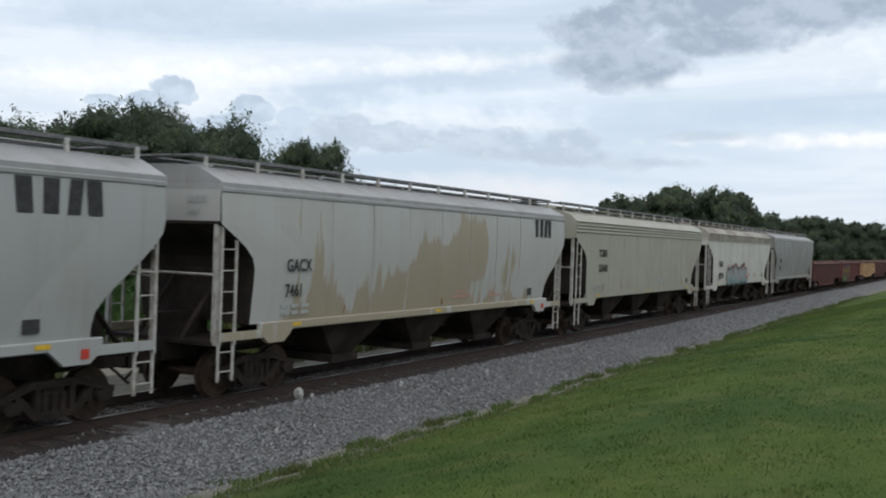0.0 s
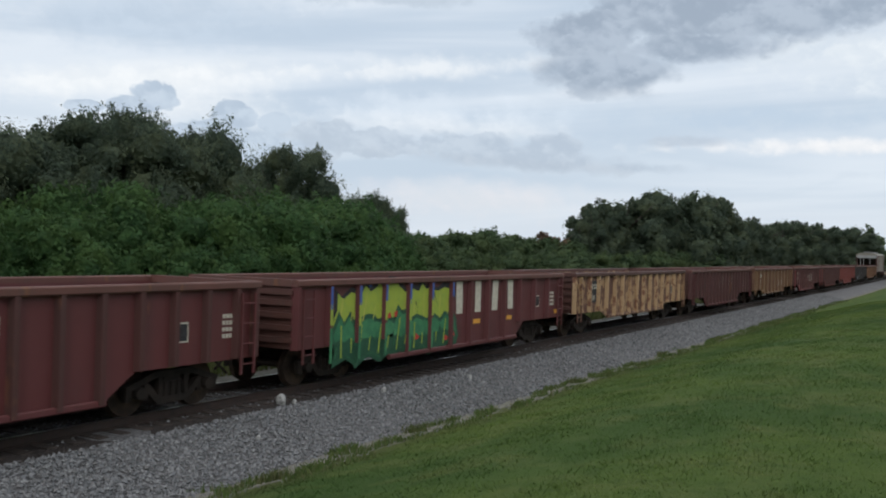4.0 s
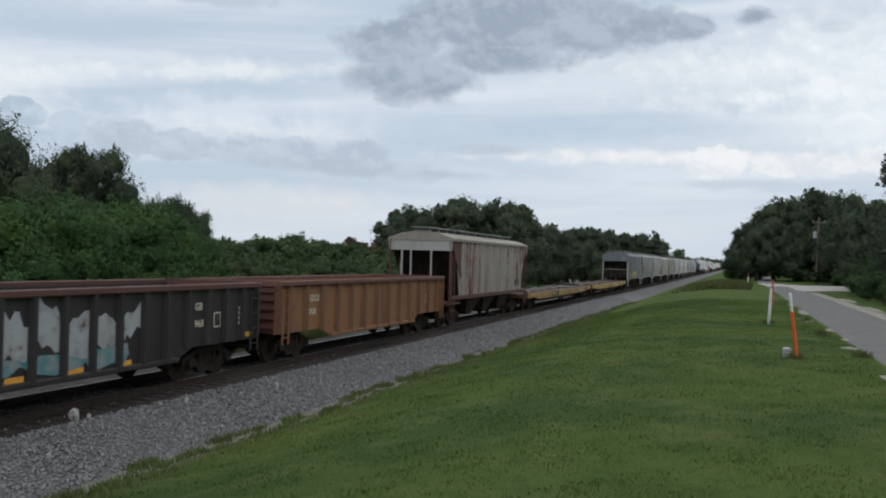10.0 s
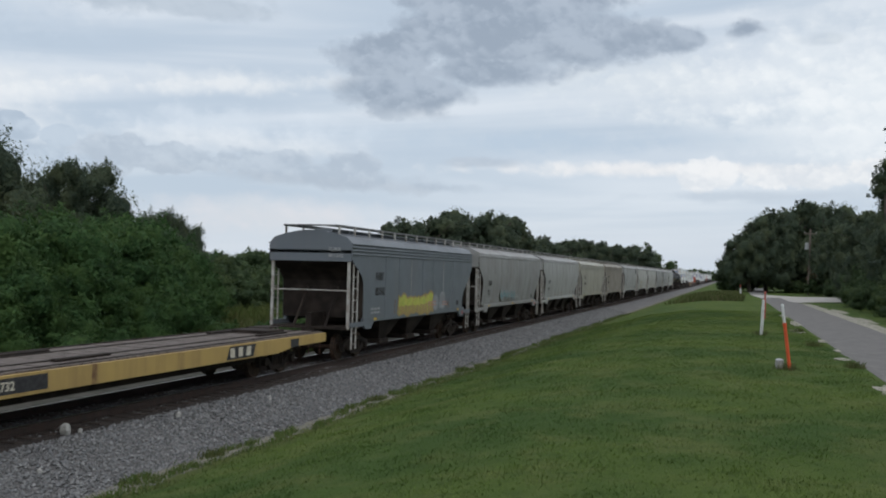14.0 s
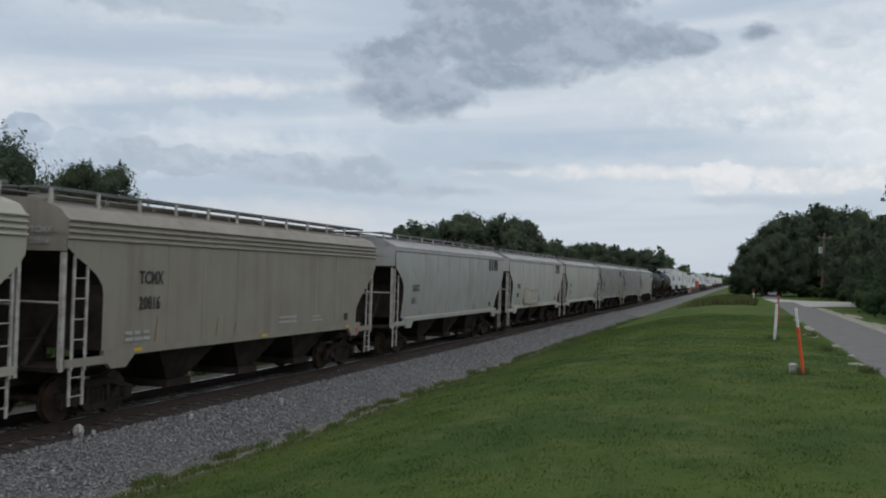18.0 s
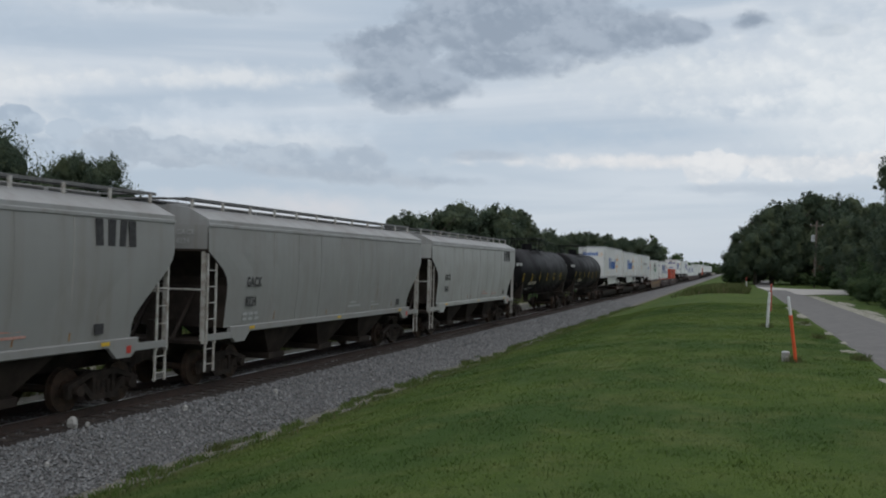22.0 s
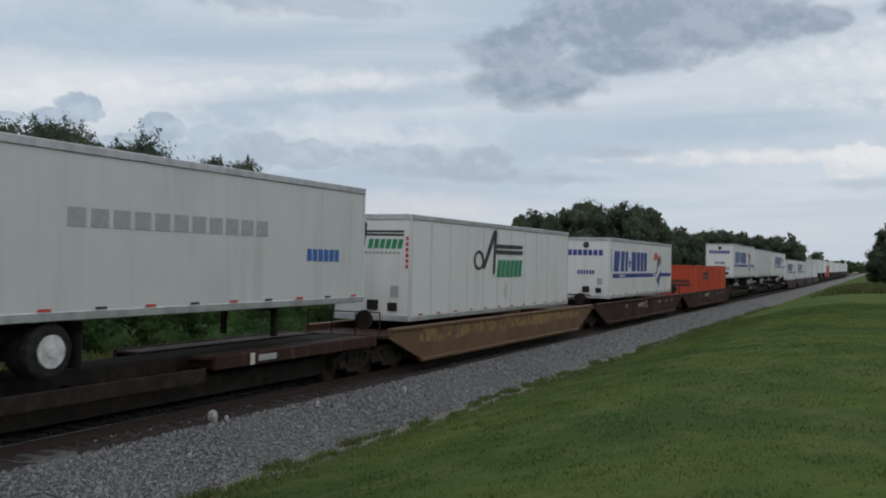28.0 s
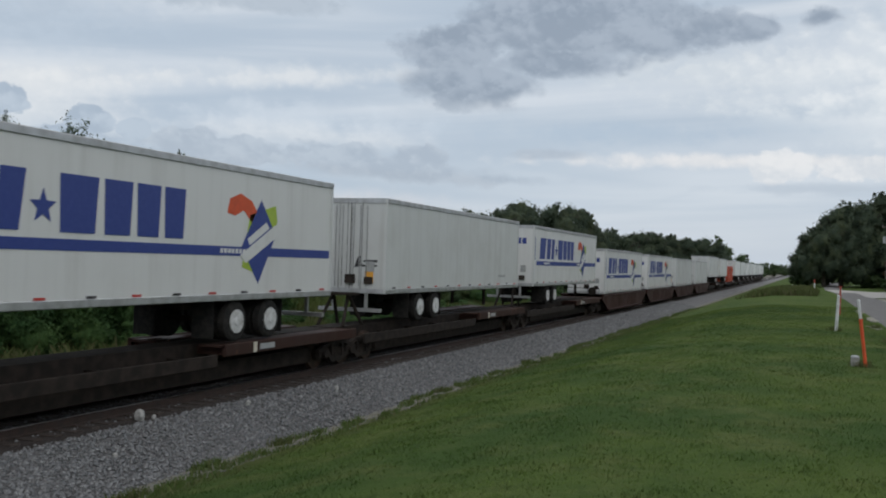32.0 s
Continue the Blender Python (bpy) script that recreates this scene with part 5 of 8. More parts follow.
    plant("spire", "columnar_tree", "tall dark columnar tree over the lane", "tree", 13.3, 90.5, 17.0, 40, 1.1)
    plant("dead", "palm_skirt_tree", "small tree with dry brown leaves by the pole", "tree", 12.9, 158, 5.6, 40, 0.8)


build_trees()

# ---- the train ----
ROLLING = []      # (object, place along the track at the start, x, z)


def roll(ob, u, x=XT, z=0.0):
    ob.matrix_basis = pose(x, u, z)
    ROLLING.append((ob, u, x, z))
    return ob


def truck(parent, y, deep=False):
    """A two-axle truck with its wheels."""
    def bolster():
        b = Build().soft_box(-1.05, 1.05, -0.2, 0.2, 0.42, 0.78)
        return b.box(-0.25, 0.25, -0.25, 0.25, 0.7, 0.95)

    def frame_side():
        """A cast side frame: arched top, sloping bottom, columns round the springs, jaws on the axle boxes."""
        b = Build()
        b.along_x([(-1.18, 0.50), (-0.95, 0.54), (-0.45, 0.70), (0.45, 0.70), (0.95, 0.54), (1.18, 0.50), (1.18, 0.60), (0.95, 0.66), (0.45, 0.82), (-0.45, 0.82), (-0.95, 0.66), (-1.18, 0.60)], 0.97, 1.11)
        b.along_x([(-0.72, 0.50), (-0.40, 0.20), (0.40, 0.20), (0.72, 0.50), (0.72, 0.62), (0.62, 0.60), (0.34, 0.32), (-0.34, 0.32), (-0.62, 0.60), (-0.72, 0.62)], 0.98, 1.10)
        for s in (-1, 1):
            b.box(0.98, 1.10, s * 0.33 - 0.05, s * 0.33 + 0.05, 0.30, 0.72)
            b.box(0.98, 1.10, s * 1.10 - 0.06, s * 1.10 + 0.06, 0.32, 0.56)
            b.box(0.98, 1.10, s * 0.68 - 0.05, s * 0.68 + 0.05, 0.34, 0.60)
            b.tube((1.06, s * 0.88, 0.46), (1.19, s * 0.88, 0.46), 0.115, 12)
        for s in (-0.17, 0.0, 0.17):
            b.tube((1.04, s, 0.32), (1.04, s, 0.60), 0.07, 8)
        return b

    def wheels():
        b = Build()
        b.tube((-0.95, 0, 0.46), (0.95, 0, 0.46), 0.085, 10)
        for s in (-1, 1):
            b.tube((s * 0.68, 0, 0.46), (s * 0.80, 0, 0.46), 0.455, 24)
            b.tube((s * 0.66, 0, 0.46), (s * 0.70, 0, 0.46), 0.485, 24)
            b.tube((s * 0.80, 0, 0.46), (s * 0.84, 0, 0.46), 0.20, 14)
        return b

    t = part("truck", shared(("truck",), bolster), M["under"], parent, "grimy steel truck, undercar shade in its colour", m=pose(0, y, 0))
    part("side_frame", shared(("side_frame",), frame_side), M["under"], t)
    part("side_frame", shared(("side_frame",), frame_side), M["under"], t, m=pose(0, 0, 0, 0, 0, 180))
    for s in (-0.88, 0.88):
        part("wheelset", shared(("wheelset",), wheels), M["wheel"], t, m=pose(0, s, 0))


def coupler(parent, y, s):
    def knuckle():
        b = Build().box(-0.09, 0.09, 0.0, 0.62, 0.72, 0.95)
        b.along_z([(-0.16, 0.55), (0.06, 0.55), (0.17, 0.72), (0.10, 0.86), (-0.05, 0.78), (-0.16, 0.84)], 0.68, 0.98)
        return b.tube((0.22, 0.0, 0.85), (0.26, 0.5, 0.42), 0.03, 6)
    part("coupler", shared(("coupler",), knuckle), M["under"], parent, m=pose(0, y, 0, 0, 0, 0 if s > 0 else 180))


def ladder_build(h, w=0.42, n=6):
    b = Build()
    for s in (0, w):
        b.box(-0.02, 0.02, s - 0.025, s + 0.025, 0, h)
    for i in range(n):
        z = h * (i + 0.5) / n
        b.tube((0, 0, z), (0, w, z), 0.014, 6)
    return b


def hopper(u0, u1, side, name="covered_hopper_car", label="", style="round", roof=None, mark="", number="", brand=None, ink="ink", lad="ladder", bays=3, sill=None, tz=2.88, lh=0.40):
    """A covered hopper: side sheets that curve in at the ends, roof walk, ladders, bays, trucks."""
    L = round(u1 - u0, 1)
    H = L / 2
    car = thing(name, label, "hopper car", "covered hopper cars")
    roll(car, (u0 + u1) / 2)
    roof = roof or M["hop_roof"]
    sill = sill or side
    eave = 4.12 if style == "round" else 3.80
    full = 3.35 if style == "round" else 3.45

    def half(z):
        if style == "round":
            k = (z - 1.50) / (eave - 1.50)
            return 1.50 + 0.13 * math.sin(max(0, min(1, k)) * math.pi * 0.72)
        return 1.585

    def ext(z, e):
        """Half length of the side sheet at a height: a short curve at the front, a long slope at the back."""
        if e < 0:
            k = max(0.0, min(1.0, (full + 0.1 - z) / 0.85))
            return H - (1.0 if style == "round" else 1.15) * math.sin(k * math.pi / 2)
        k = max(0.0, min(1.0, (full - z) / 1.5))
        return H - (1.45 if style == "round" else 1.7) * (0.5 * k + 0.5 * k * k * (3 - 2 * k))

    zs = [1.50 + (eave - 1.50) * i / 12 for i in range(13)]
    seams = 10

    def side_build(s):
        b = Build()
        rows = []
        for z in zs:
            e0, e1 = -ext(z, -1), ext(z, 1)
            row = []
            for j in range(seams * 4 + 1):
                y = e0 + (e1 - e0) * j / (seams * 4)
                bulge = 0.014 * math.sin(math.pi * ((j / 4) % 1.0)) if style == "round" else 0.0
                row.append((s * (half(z) + bulge), y, z))
            rows.append(row)
        n = len(rows[0])
        b.v = [p for r in rows for p in r]
        for k in range(len(rows) - 1):
            for i in range(n - 1):
                q = (k * n + i, k * n + i + 1, (k + 1) * n + i + 1, (k + 1) * n + i)
                b.f.append(q if s > 0 else q[::-1])
        return b

    def ends_build(s):
        b = Build()
        for z in zs:
            w = half(z) - 0.01
            b.v += [(-w, s * (ext(z, s) - 0.015), z), (w, s * (ext(z, s) - 0.015), z)]
        for k in range(len(zs) - 1):
            q = (2 * k, 2 * k + 1, 2 * k + 3, 2 * k + 2)
            b.f.append(q if s < 0 else q[::-1])
        return b

    def roof_build():
        b = Build()
        rise = [(half(eave), eave), (half(eave) + 0.015, eave + 0.03), (half(eave) + 0.01, eave + 0.14), (half(eave) - 0.04, eave + 0.17), (1.0, eave + 0.44), (0.5, 4.62), (0.0, 4.64)]
        if style != "round":
            rise = [(1.585, eave), (1.575, eave + 0.36), (1.40, eave + 0.56), (0.95, eave + 0.70), (0.5, 4.58), (0.0, 4.62)]
        prof = rise + [(-x, z) for x, z in rise[-2::-1]]
        return b.along_y(prof, -H, H)

    key = (style, L)
    both("side_sheet", key, side_build, side, car)
    both("end_sheet", key, ends_build, M["grime_shade"], car, "sloping end sheet, dirty and darkened for recess shade")
    part("belly_plate", shared(("belly_plate", L), lambda: Build().box(-1.4, 1.4, -H + 1.5, H - 1.5, 1.49, 1.50)), M["grime_shade"], car)
    rf = part("roof", shared(("roof", *key), roof_build), roof, car)
    ey = H

    def end_panel(s):
        y = s * (ey - 0.02)
        return Build().box(-half(eave) + 0.02, half(eave) - 0.02, y - 0.02, y + 0.02, 3.52, eave + 0.12)

    both("end_panel", key, end_panel, side, car)
    # eave moulding, or the rolled bands under the roof
    if style == "round":
        def eave_build(s):
            x = s * half(eave)
            return Build().soft_box(x - 0.035, x + 0.035, -H, H, eave - 0.05, eave + 0.05)
        both("eave_rail", key, eave_build, roof, car)
    else:
        for z in (3.78, 3.90, 4.02, 4.14):
            both("roof_band", (z, L), lambda s: Build().soft_box(s * 1.59 - 0.035, s * 1.59 + 0.035, -H, H, z - 0.03, z + 0.03), roof, car)
    # upright weld seams
    def seam_build():
        b = Build()
        b.rings([[(half(z) + d, y, z) for d, y in ((-0.02, -0.018), (0.012, -0.010), (0.012, 0.010), (-0.02, 0.018))] for z in zs])
        return b
    seam = shared(("seam", style), seam_build)
    for i in range(1, 8):
        part("seam", seam, M["seam"] if (i + int(u0)) % 3 == 0 else side, car, m=pose(0, -H + 1.9 + (L - 3.8) * i / 8, 0))
    # side sill with its end brackets
    def sill_build(s):
        b = Build()
        x = s * 1.53
        b.soft_box(x - 0.05, x + 0.05, -H + 1.25, H - 1.25, 1.34, 1.52)
        for e in (-1, 1):
            yb = e * (H - 1.75)
            b.along_x([(yb - 0.55, 1.36), (yb - 0.25, 1.10), (yb + 0.25, 1.10), (yb + 0.55, 1.36)], x - 0.05, x + 0.05)
            b.box(x - 0.045, x + 0.045, min(e * (H - 1.4), e * (H - 0.15)), max(e * (H - 1.4), e * (H - 0.15)), 1.22, 1.38)
        return b
    both("side_sill", (L,), sill_build, sill, car)
    # hopper bays
    span = (L - 6.2) / bays
    for i in range(bays):
        yc = -H + 3.1 + span * (i + 0.5)

        def bay_build():
            b = Build()
            t, o = span * 0.43, 0.36
            rows = [[(-1.42, -t, 1.50), (1.42, -t, 1.50), (1.42, t, 1.50), (-1.42, t, 1.50)][::-1], [(-1.0, -o, 0.55), (1.0, -o, 0.55), (1.0, o, 0.55), (-1.0, o, 0.55)][::-1]]
            b.rings(rows)
            return b.box(-1.1, 1.1, -0.5, 0.5, 0.38, 0.56)
        part("hopper_bay", shared(("hopper_bay", bays, L), bay_build), M["grime_shade"], car, m=pose(0, yc, 0))
    part("centre_sill", shared(("centre_sill", L), lambda: Build().box(-0.25, 0.25, -H - 0.05, H + 0.05, 0.78, 1.2)), M["under"], car)
    # end platforms, corner posts, braces
    post = shared(("corner_post",), lambda: Build().box(-0.045, 0.045, -0.045, 0.045, 1.15, 3.5))
    brace = shared(("end_brace",), lambda: Build().tube((0, 0, 1.2), (0, 1.15, 2.6), 0.05, 6))
    for e in (-1, 1):
        for s in (-1, 1):
            part("corner_post", post, M[lad], car, m=pose(s * 1.46, e * (H - 0.07), 0))
            part("end_brace", brace, M["grime_shade"], car, m=pose(s * 0.6, e * (H - 0.05), 0, 0, 0, 180 if e > 0 else 0))

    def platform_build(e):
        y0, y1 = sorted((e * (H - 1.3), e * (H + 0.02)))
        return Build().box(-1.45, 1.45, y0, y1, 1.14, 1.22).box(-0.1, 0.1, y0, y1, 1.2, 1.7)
    both("end_platform", (L,), platform_build, M["grime_shade"], car)
    both("end_grab_bar", (L,), lambda e: Build().tube((-1.42, e * (H - 0.03), 2.5), (1.42, e * (H - 0.03), 2.5), 0.025, 6), M[lad], car)
    lad_m = shared(("ladder", 2.55), lambda: ladder_build(2.45, 0.40, 6))
    step_m = shared(("step_ladder",), lambda: ladder_build(0.75, 0.40, 2))
    for e in (-1, 1):
        y = e * (H - (0.32 if style == "round" else 0.48)) - 0.20
        for s in (1, -1):
            part("ladder", lad_m, M[lad], car, "pale steel ladder", m=pose(s * 1.55, y, 1.15))
            part("step", step_m, M[lad], car, m=pose(s * 1.52, y, 0.45))
    # walkway on its brackets
    both("roof_walk", (L,), lambda s: Build().box(s * 0.72 - 0.27, s * 0.72 + 0.27, -H - 0.1, H + 0.1, 4.765, 4.80).box(s * 1.0 - 0.02, s * 1.0 + 0.02, -H - 0.1, H + 0.1, 4.74, 4.81), M["walk"], car, "dark galvanised roof walkway")
    both("cross_walk", (L,), lambda e: Build().box(-0.45, 0.45, e * H - 0.2, e * H + 0.2, 4.765, 4.80), M["walk"], car)
    st = shared(("stanchion", style), lambda: Build().box(-0.025, 0.025, -0.04, 0.04, 4.40 if style == "round" else 4.36, 4.77))
    n = 12
    for i in range(n):
        y = -H + 0.15 + (L - 0.3) * i / (n - 1)
        for s in (-1.03, 1.03):
            part("stanchion", st, M[lad], car, m=pose(s, y, 0))

    q = (L - 2) / 8
    hatch = shared(("roof_hatch", L), lambda: Build().soft_box(-0.36, 0.36, -q * 0.46, q * 0.46, 4.6, 4.72))
    for i in range(8):
        part("roof_hatch", hatch, roof, car, m=pose(0, -H + 1 + q * (i + 0.5), 0))
    for e in (-1, 1):
        truck(car, e * (H - 1.75))
        coupler(car, e * H, e)
    # printed marks
    x = half(2.6) + 0.016
    rng = random.Random(int(u0 * 10) + 3)
    if mark:
        yt = -H + (1.95 if style == "round" else 2.35)
        zt = 2.55 if style == "round" else tz
        ht = 0.37 if style == "round" else lh
        slim = Matrix.Diagonal((0.76, 1.0, 1.0, 1.0))
        part("lettering", letters(mark, ht), M[ink], car, m=on_side(half(min(zt + 0.4, 3.4)) + 0.02, yt, zt) @ slim)
        part("lettering", letters(number, ht), M[ink], car, m=on_side(half(zt - 0.1) + 0.02, yt, zt - 1.2 * ht - 0.08) @ slim)
        part("end_lettering", letters(mark, 0.18), M["faint"], car, m=on_front(0.72, -H - 0.045, 3.88))
        part("end_lettering", letters(number, 0.18), M["faint"], car, m=on_front(0.72, -H - 0.045, 3.66))
    def rows_build():
        out = []
        for k in range(2):
            for j in range(3):
                out.append(bar(j * 0.32, j * 0.32 + rng.uniform(0.2, 0.29), -k * 0.14, -k * 0.14 + 0.075))
        return out
    pieces("small_print", rows_build(), M["faint"], car, "illegible small print", m=on_side(half(1.8) + 0.016, -H + 1.9, 1.78))
    out = [bar(0, 1.1, 0.02 + 0.13 * k, 0.02 + 0.13 * k + 0.06) for k in range(2)] + [bar(2.1, 2.9, 0.0, 0.05), bar(2.15, 2.75, 0.12, 0.17)]
    pieces("small_print", out, M["faint"] if rng.random() < 0.5 else M["faded_red"], car, "illegible small print", m=on_side(half(1.75) + 0.016, 0.8, 1.72))
    part("placard", shape(bar(0, 0.30, 0, 0.22)), M["ink"], car, "dark maintenance placard", m=on_side(half(1.9) + 0.016, H - 2.75, 1.66))
    for i in range(3):
        part("reflector", shape(bar(-0.14, 0.14, 0, 0.08)), M["yellowmark"], car, "yellow reflector strip", m=on_side(1.585, -H + 2.4 + i * (L - 4.8) / 2, 1.40))
    part("reflector", shape(bar(-0.08, 0.08, -0.08, 0.08)), M["redmark"], car, "red stencil", m=on_side(1.585, H - 1.6, 1.27))
    for _ in range(4):
        y = rng.uniform(-H + 2.5, H - 2.5)
        hgt = rng.uniform(0.25, 0.6)
        part("rust_run", shape([(0, 0), (0.04, 0.0), (0.12, hgt), (0.09, hgt)], 0.004), M["rust_mark"], car, "ochre rust run", m=on_side(half(1.7) + 0.014, y, 1.58))
    if brand:
        y0, w = brand
        pieces("brand_mark", brand_blocks(((0, 0.30), (0.36, 0.30), (0.72, 0.26), (1.04, 0.30)), 0.56, w / 1.4), M[ink], car, "dark block shape", m=on_side(half(3.8) + 0.02, y0, 3.50))
    return car


def brand_blocks(cells, h, k=1.0):
    """Letter-sized plain blocks in a row, each leaning a little."""
    out = []
    for i, (x, w) in enumerate(cells):
        s, q = 0.04 * ((i % 3) - 1), 0.12 * w
        out.append([((x + q) * k, 0), ((x + w - q) * k, 0), ((x + w - q + s) * k, h), ((x + q + s) * k, h)])
    return out


def gondola(u0, u1, side, label, chord=None, top=2.47, mark="", number="", blocks=None, block_mat="cream", belly=True, ribs=(0.0, 1.2), rib=None, text=(-5.9, 0.34), panels=(), strips=(), panel="ink"):
    """An open gondola: ribbed sides, top chord, corrugated ends, trucks."""
    L = round(u1 - u0, 1)
    H = L / 2
    car = thing("gondola_car", label, "gondola car", "open gondola cars")
    roll(car, (u0 + u1) / 2)
    chord = chord or M["chord"]
    rib_mat = rib or side
    low, mid = 0.95, 0.45 if belly else 0.66

    prof = [(-H, 0.92), (-H + 3.2, 0.92), (-H + 3.9, mid), (H - 3.9, mid), (H - 3.2, 0.92), (H, 0.92), (H, top - 0.1), (-H, top - 0.1)]
    both("side_wall", (L, belly, top), lambda s: Build().along_x(prof, s * 1.43 - 0.02, s * 1.43 + 0.02), side, car)
    def floor():
        return Build().box(-1.405, 1.405, -H + 0.05, H - 0.05, 1.0, 1.08)
    part("floor", shared(("floor", L), floor), M["oxide"], car)
    both("top_chord", (L, top), lambda s: Build().soft_box(s * 1.50 - 0.09, s * 1.50 + 0.09, -H, H, top - 0.15, top, 0.025), chord, car)
    both("end_chord", (L, top), lambda e: Build().soft_box(-1.41, 1.41, e * (H - 0.06) - 0.07, e * (H - 0.06) + 0.07, top - 0.15, top + 0.005, 0.025), chord, car)
    both("end_wall", (L, top), lambda e: Build().box(-1.45, 1.45, e * (H - 0.08) - 0.02, e * (H - 0.08) + 0.02, 0.95, top - 0.1), M["oxide"], car)
    for z in (1.15, 1.42, 1.69, 1.96, 2.2):
        both("end_rib", (L, z), lambda e: Build().soft_box(-1.45, 1.45, e * (H - 0.03) - 0.06, e * (H - 0.03) + 0.06, z - 0.06, z + 0.06), M["oxide"], car)
    both("side_sill", ("g", L, mid), lambda s: Build().soft_box(s * 1.50 - 0.05, s * 1.50 + 0.05, -H + 3.9, H - 3.9, mid - 0.04, mid + 0.08), side, car)
    y_ref, pitch = ribs
    n0 = math.ceil((-H + 0.35 - y_ref) / pitch)
    ys = [-H + 0.10] + [y_ref + k * pitch for k in range(n0, n0 + 40) if y_ref + k * pitch < H - 0.35] + [H - 0.10]
    for y in ys:
        z0 = mid if -H + 3.8 < y < H - 3.8 else 0.94
        me = shared(("rib", z0, top), lambda: Build().along_z([(0.0, -0.085), (0.13, -0.05), (0.13, 0.05), (0.0, 0.085)], z0, top - 0.14))
        part("rib", me, rib_mat, car, m=pose(1.448, y, 0))
        part("rib", me, rib_mat, car, m=pose(-1.448, y, 0, 0, 0, 180))
    part("centre_sill", shared(("centre_sill", L), lambda: Build().box(-0.25, 0.25, -H - 0.05, H + 0.05, 0.78, 1.2)), M["under"], car)
    lad = shared(("ladder_g", top), lambda: ladder_build(top - 0.85, 0.38, 4))
    for e in (-1, 1):
        part("ladder", lad, side, car, m=pose(1.605, e * (H - 0.4) - 0.19, 0.62))
        truck(car, e * (H - 1.9))
        coupler(car, e * H, e)
    for y, z, w, h in panels:
        part("dark_panel", shape(bar(0, w, 0, h)), M[panel], car, "dark painted panel", m=on_side(1.452, y, z))
    for y, z, w in strips:
        part("reflector", shape(bar(0, w, 0, 0.13)), M["amber"], car, "amber reflector strip", m=on_side(1.452, y, z))
    if mark:
        ty, th = text
        part("lettering", letters(mark, th), M[block_mat], car, m=on_side(1.462, ty, 1.82))
        part("lettering", letters(number, th), M[block_mat], car, m=on_side(1.462, ty, 1.40))
    if blocks:
        y0, step, w, h, z, count = blocks
        cells = [(i * step, w) for i in range(count)]
        pieces("brand_mark", brand_blocks(cells, h), M[block_mat], car, "tall plain block shape", m=on_side(1.454, y0, z))
    part("placard", shape(bar(0, 0.32, 0, 0.38)), M["cream"], car, "pale stencil frame", m=on_side(1.454, H - 2.25, 1.35))
    part("placard_face", shape(bar(0.03, 0.29, 0.03, 0.35), 0.009), M["ink"], car, m=on_side(1.454, H - 2.25, 1.35))
    out = [bar(j * 0.1, j * 0.1 + 0.07, -k * 0.13, -k * 0.13 + 0.08) for k in range(4) for j in range(4)]
    part("small_print", plates(out), M["faint"] if block_mat == "ink" else M["cream"], car, "illegible small print", m=on_side(1.454, H - 1.0, 1.75))
    return car


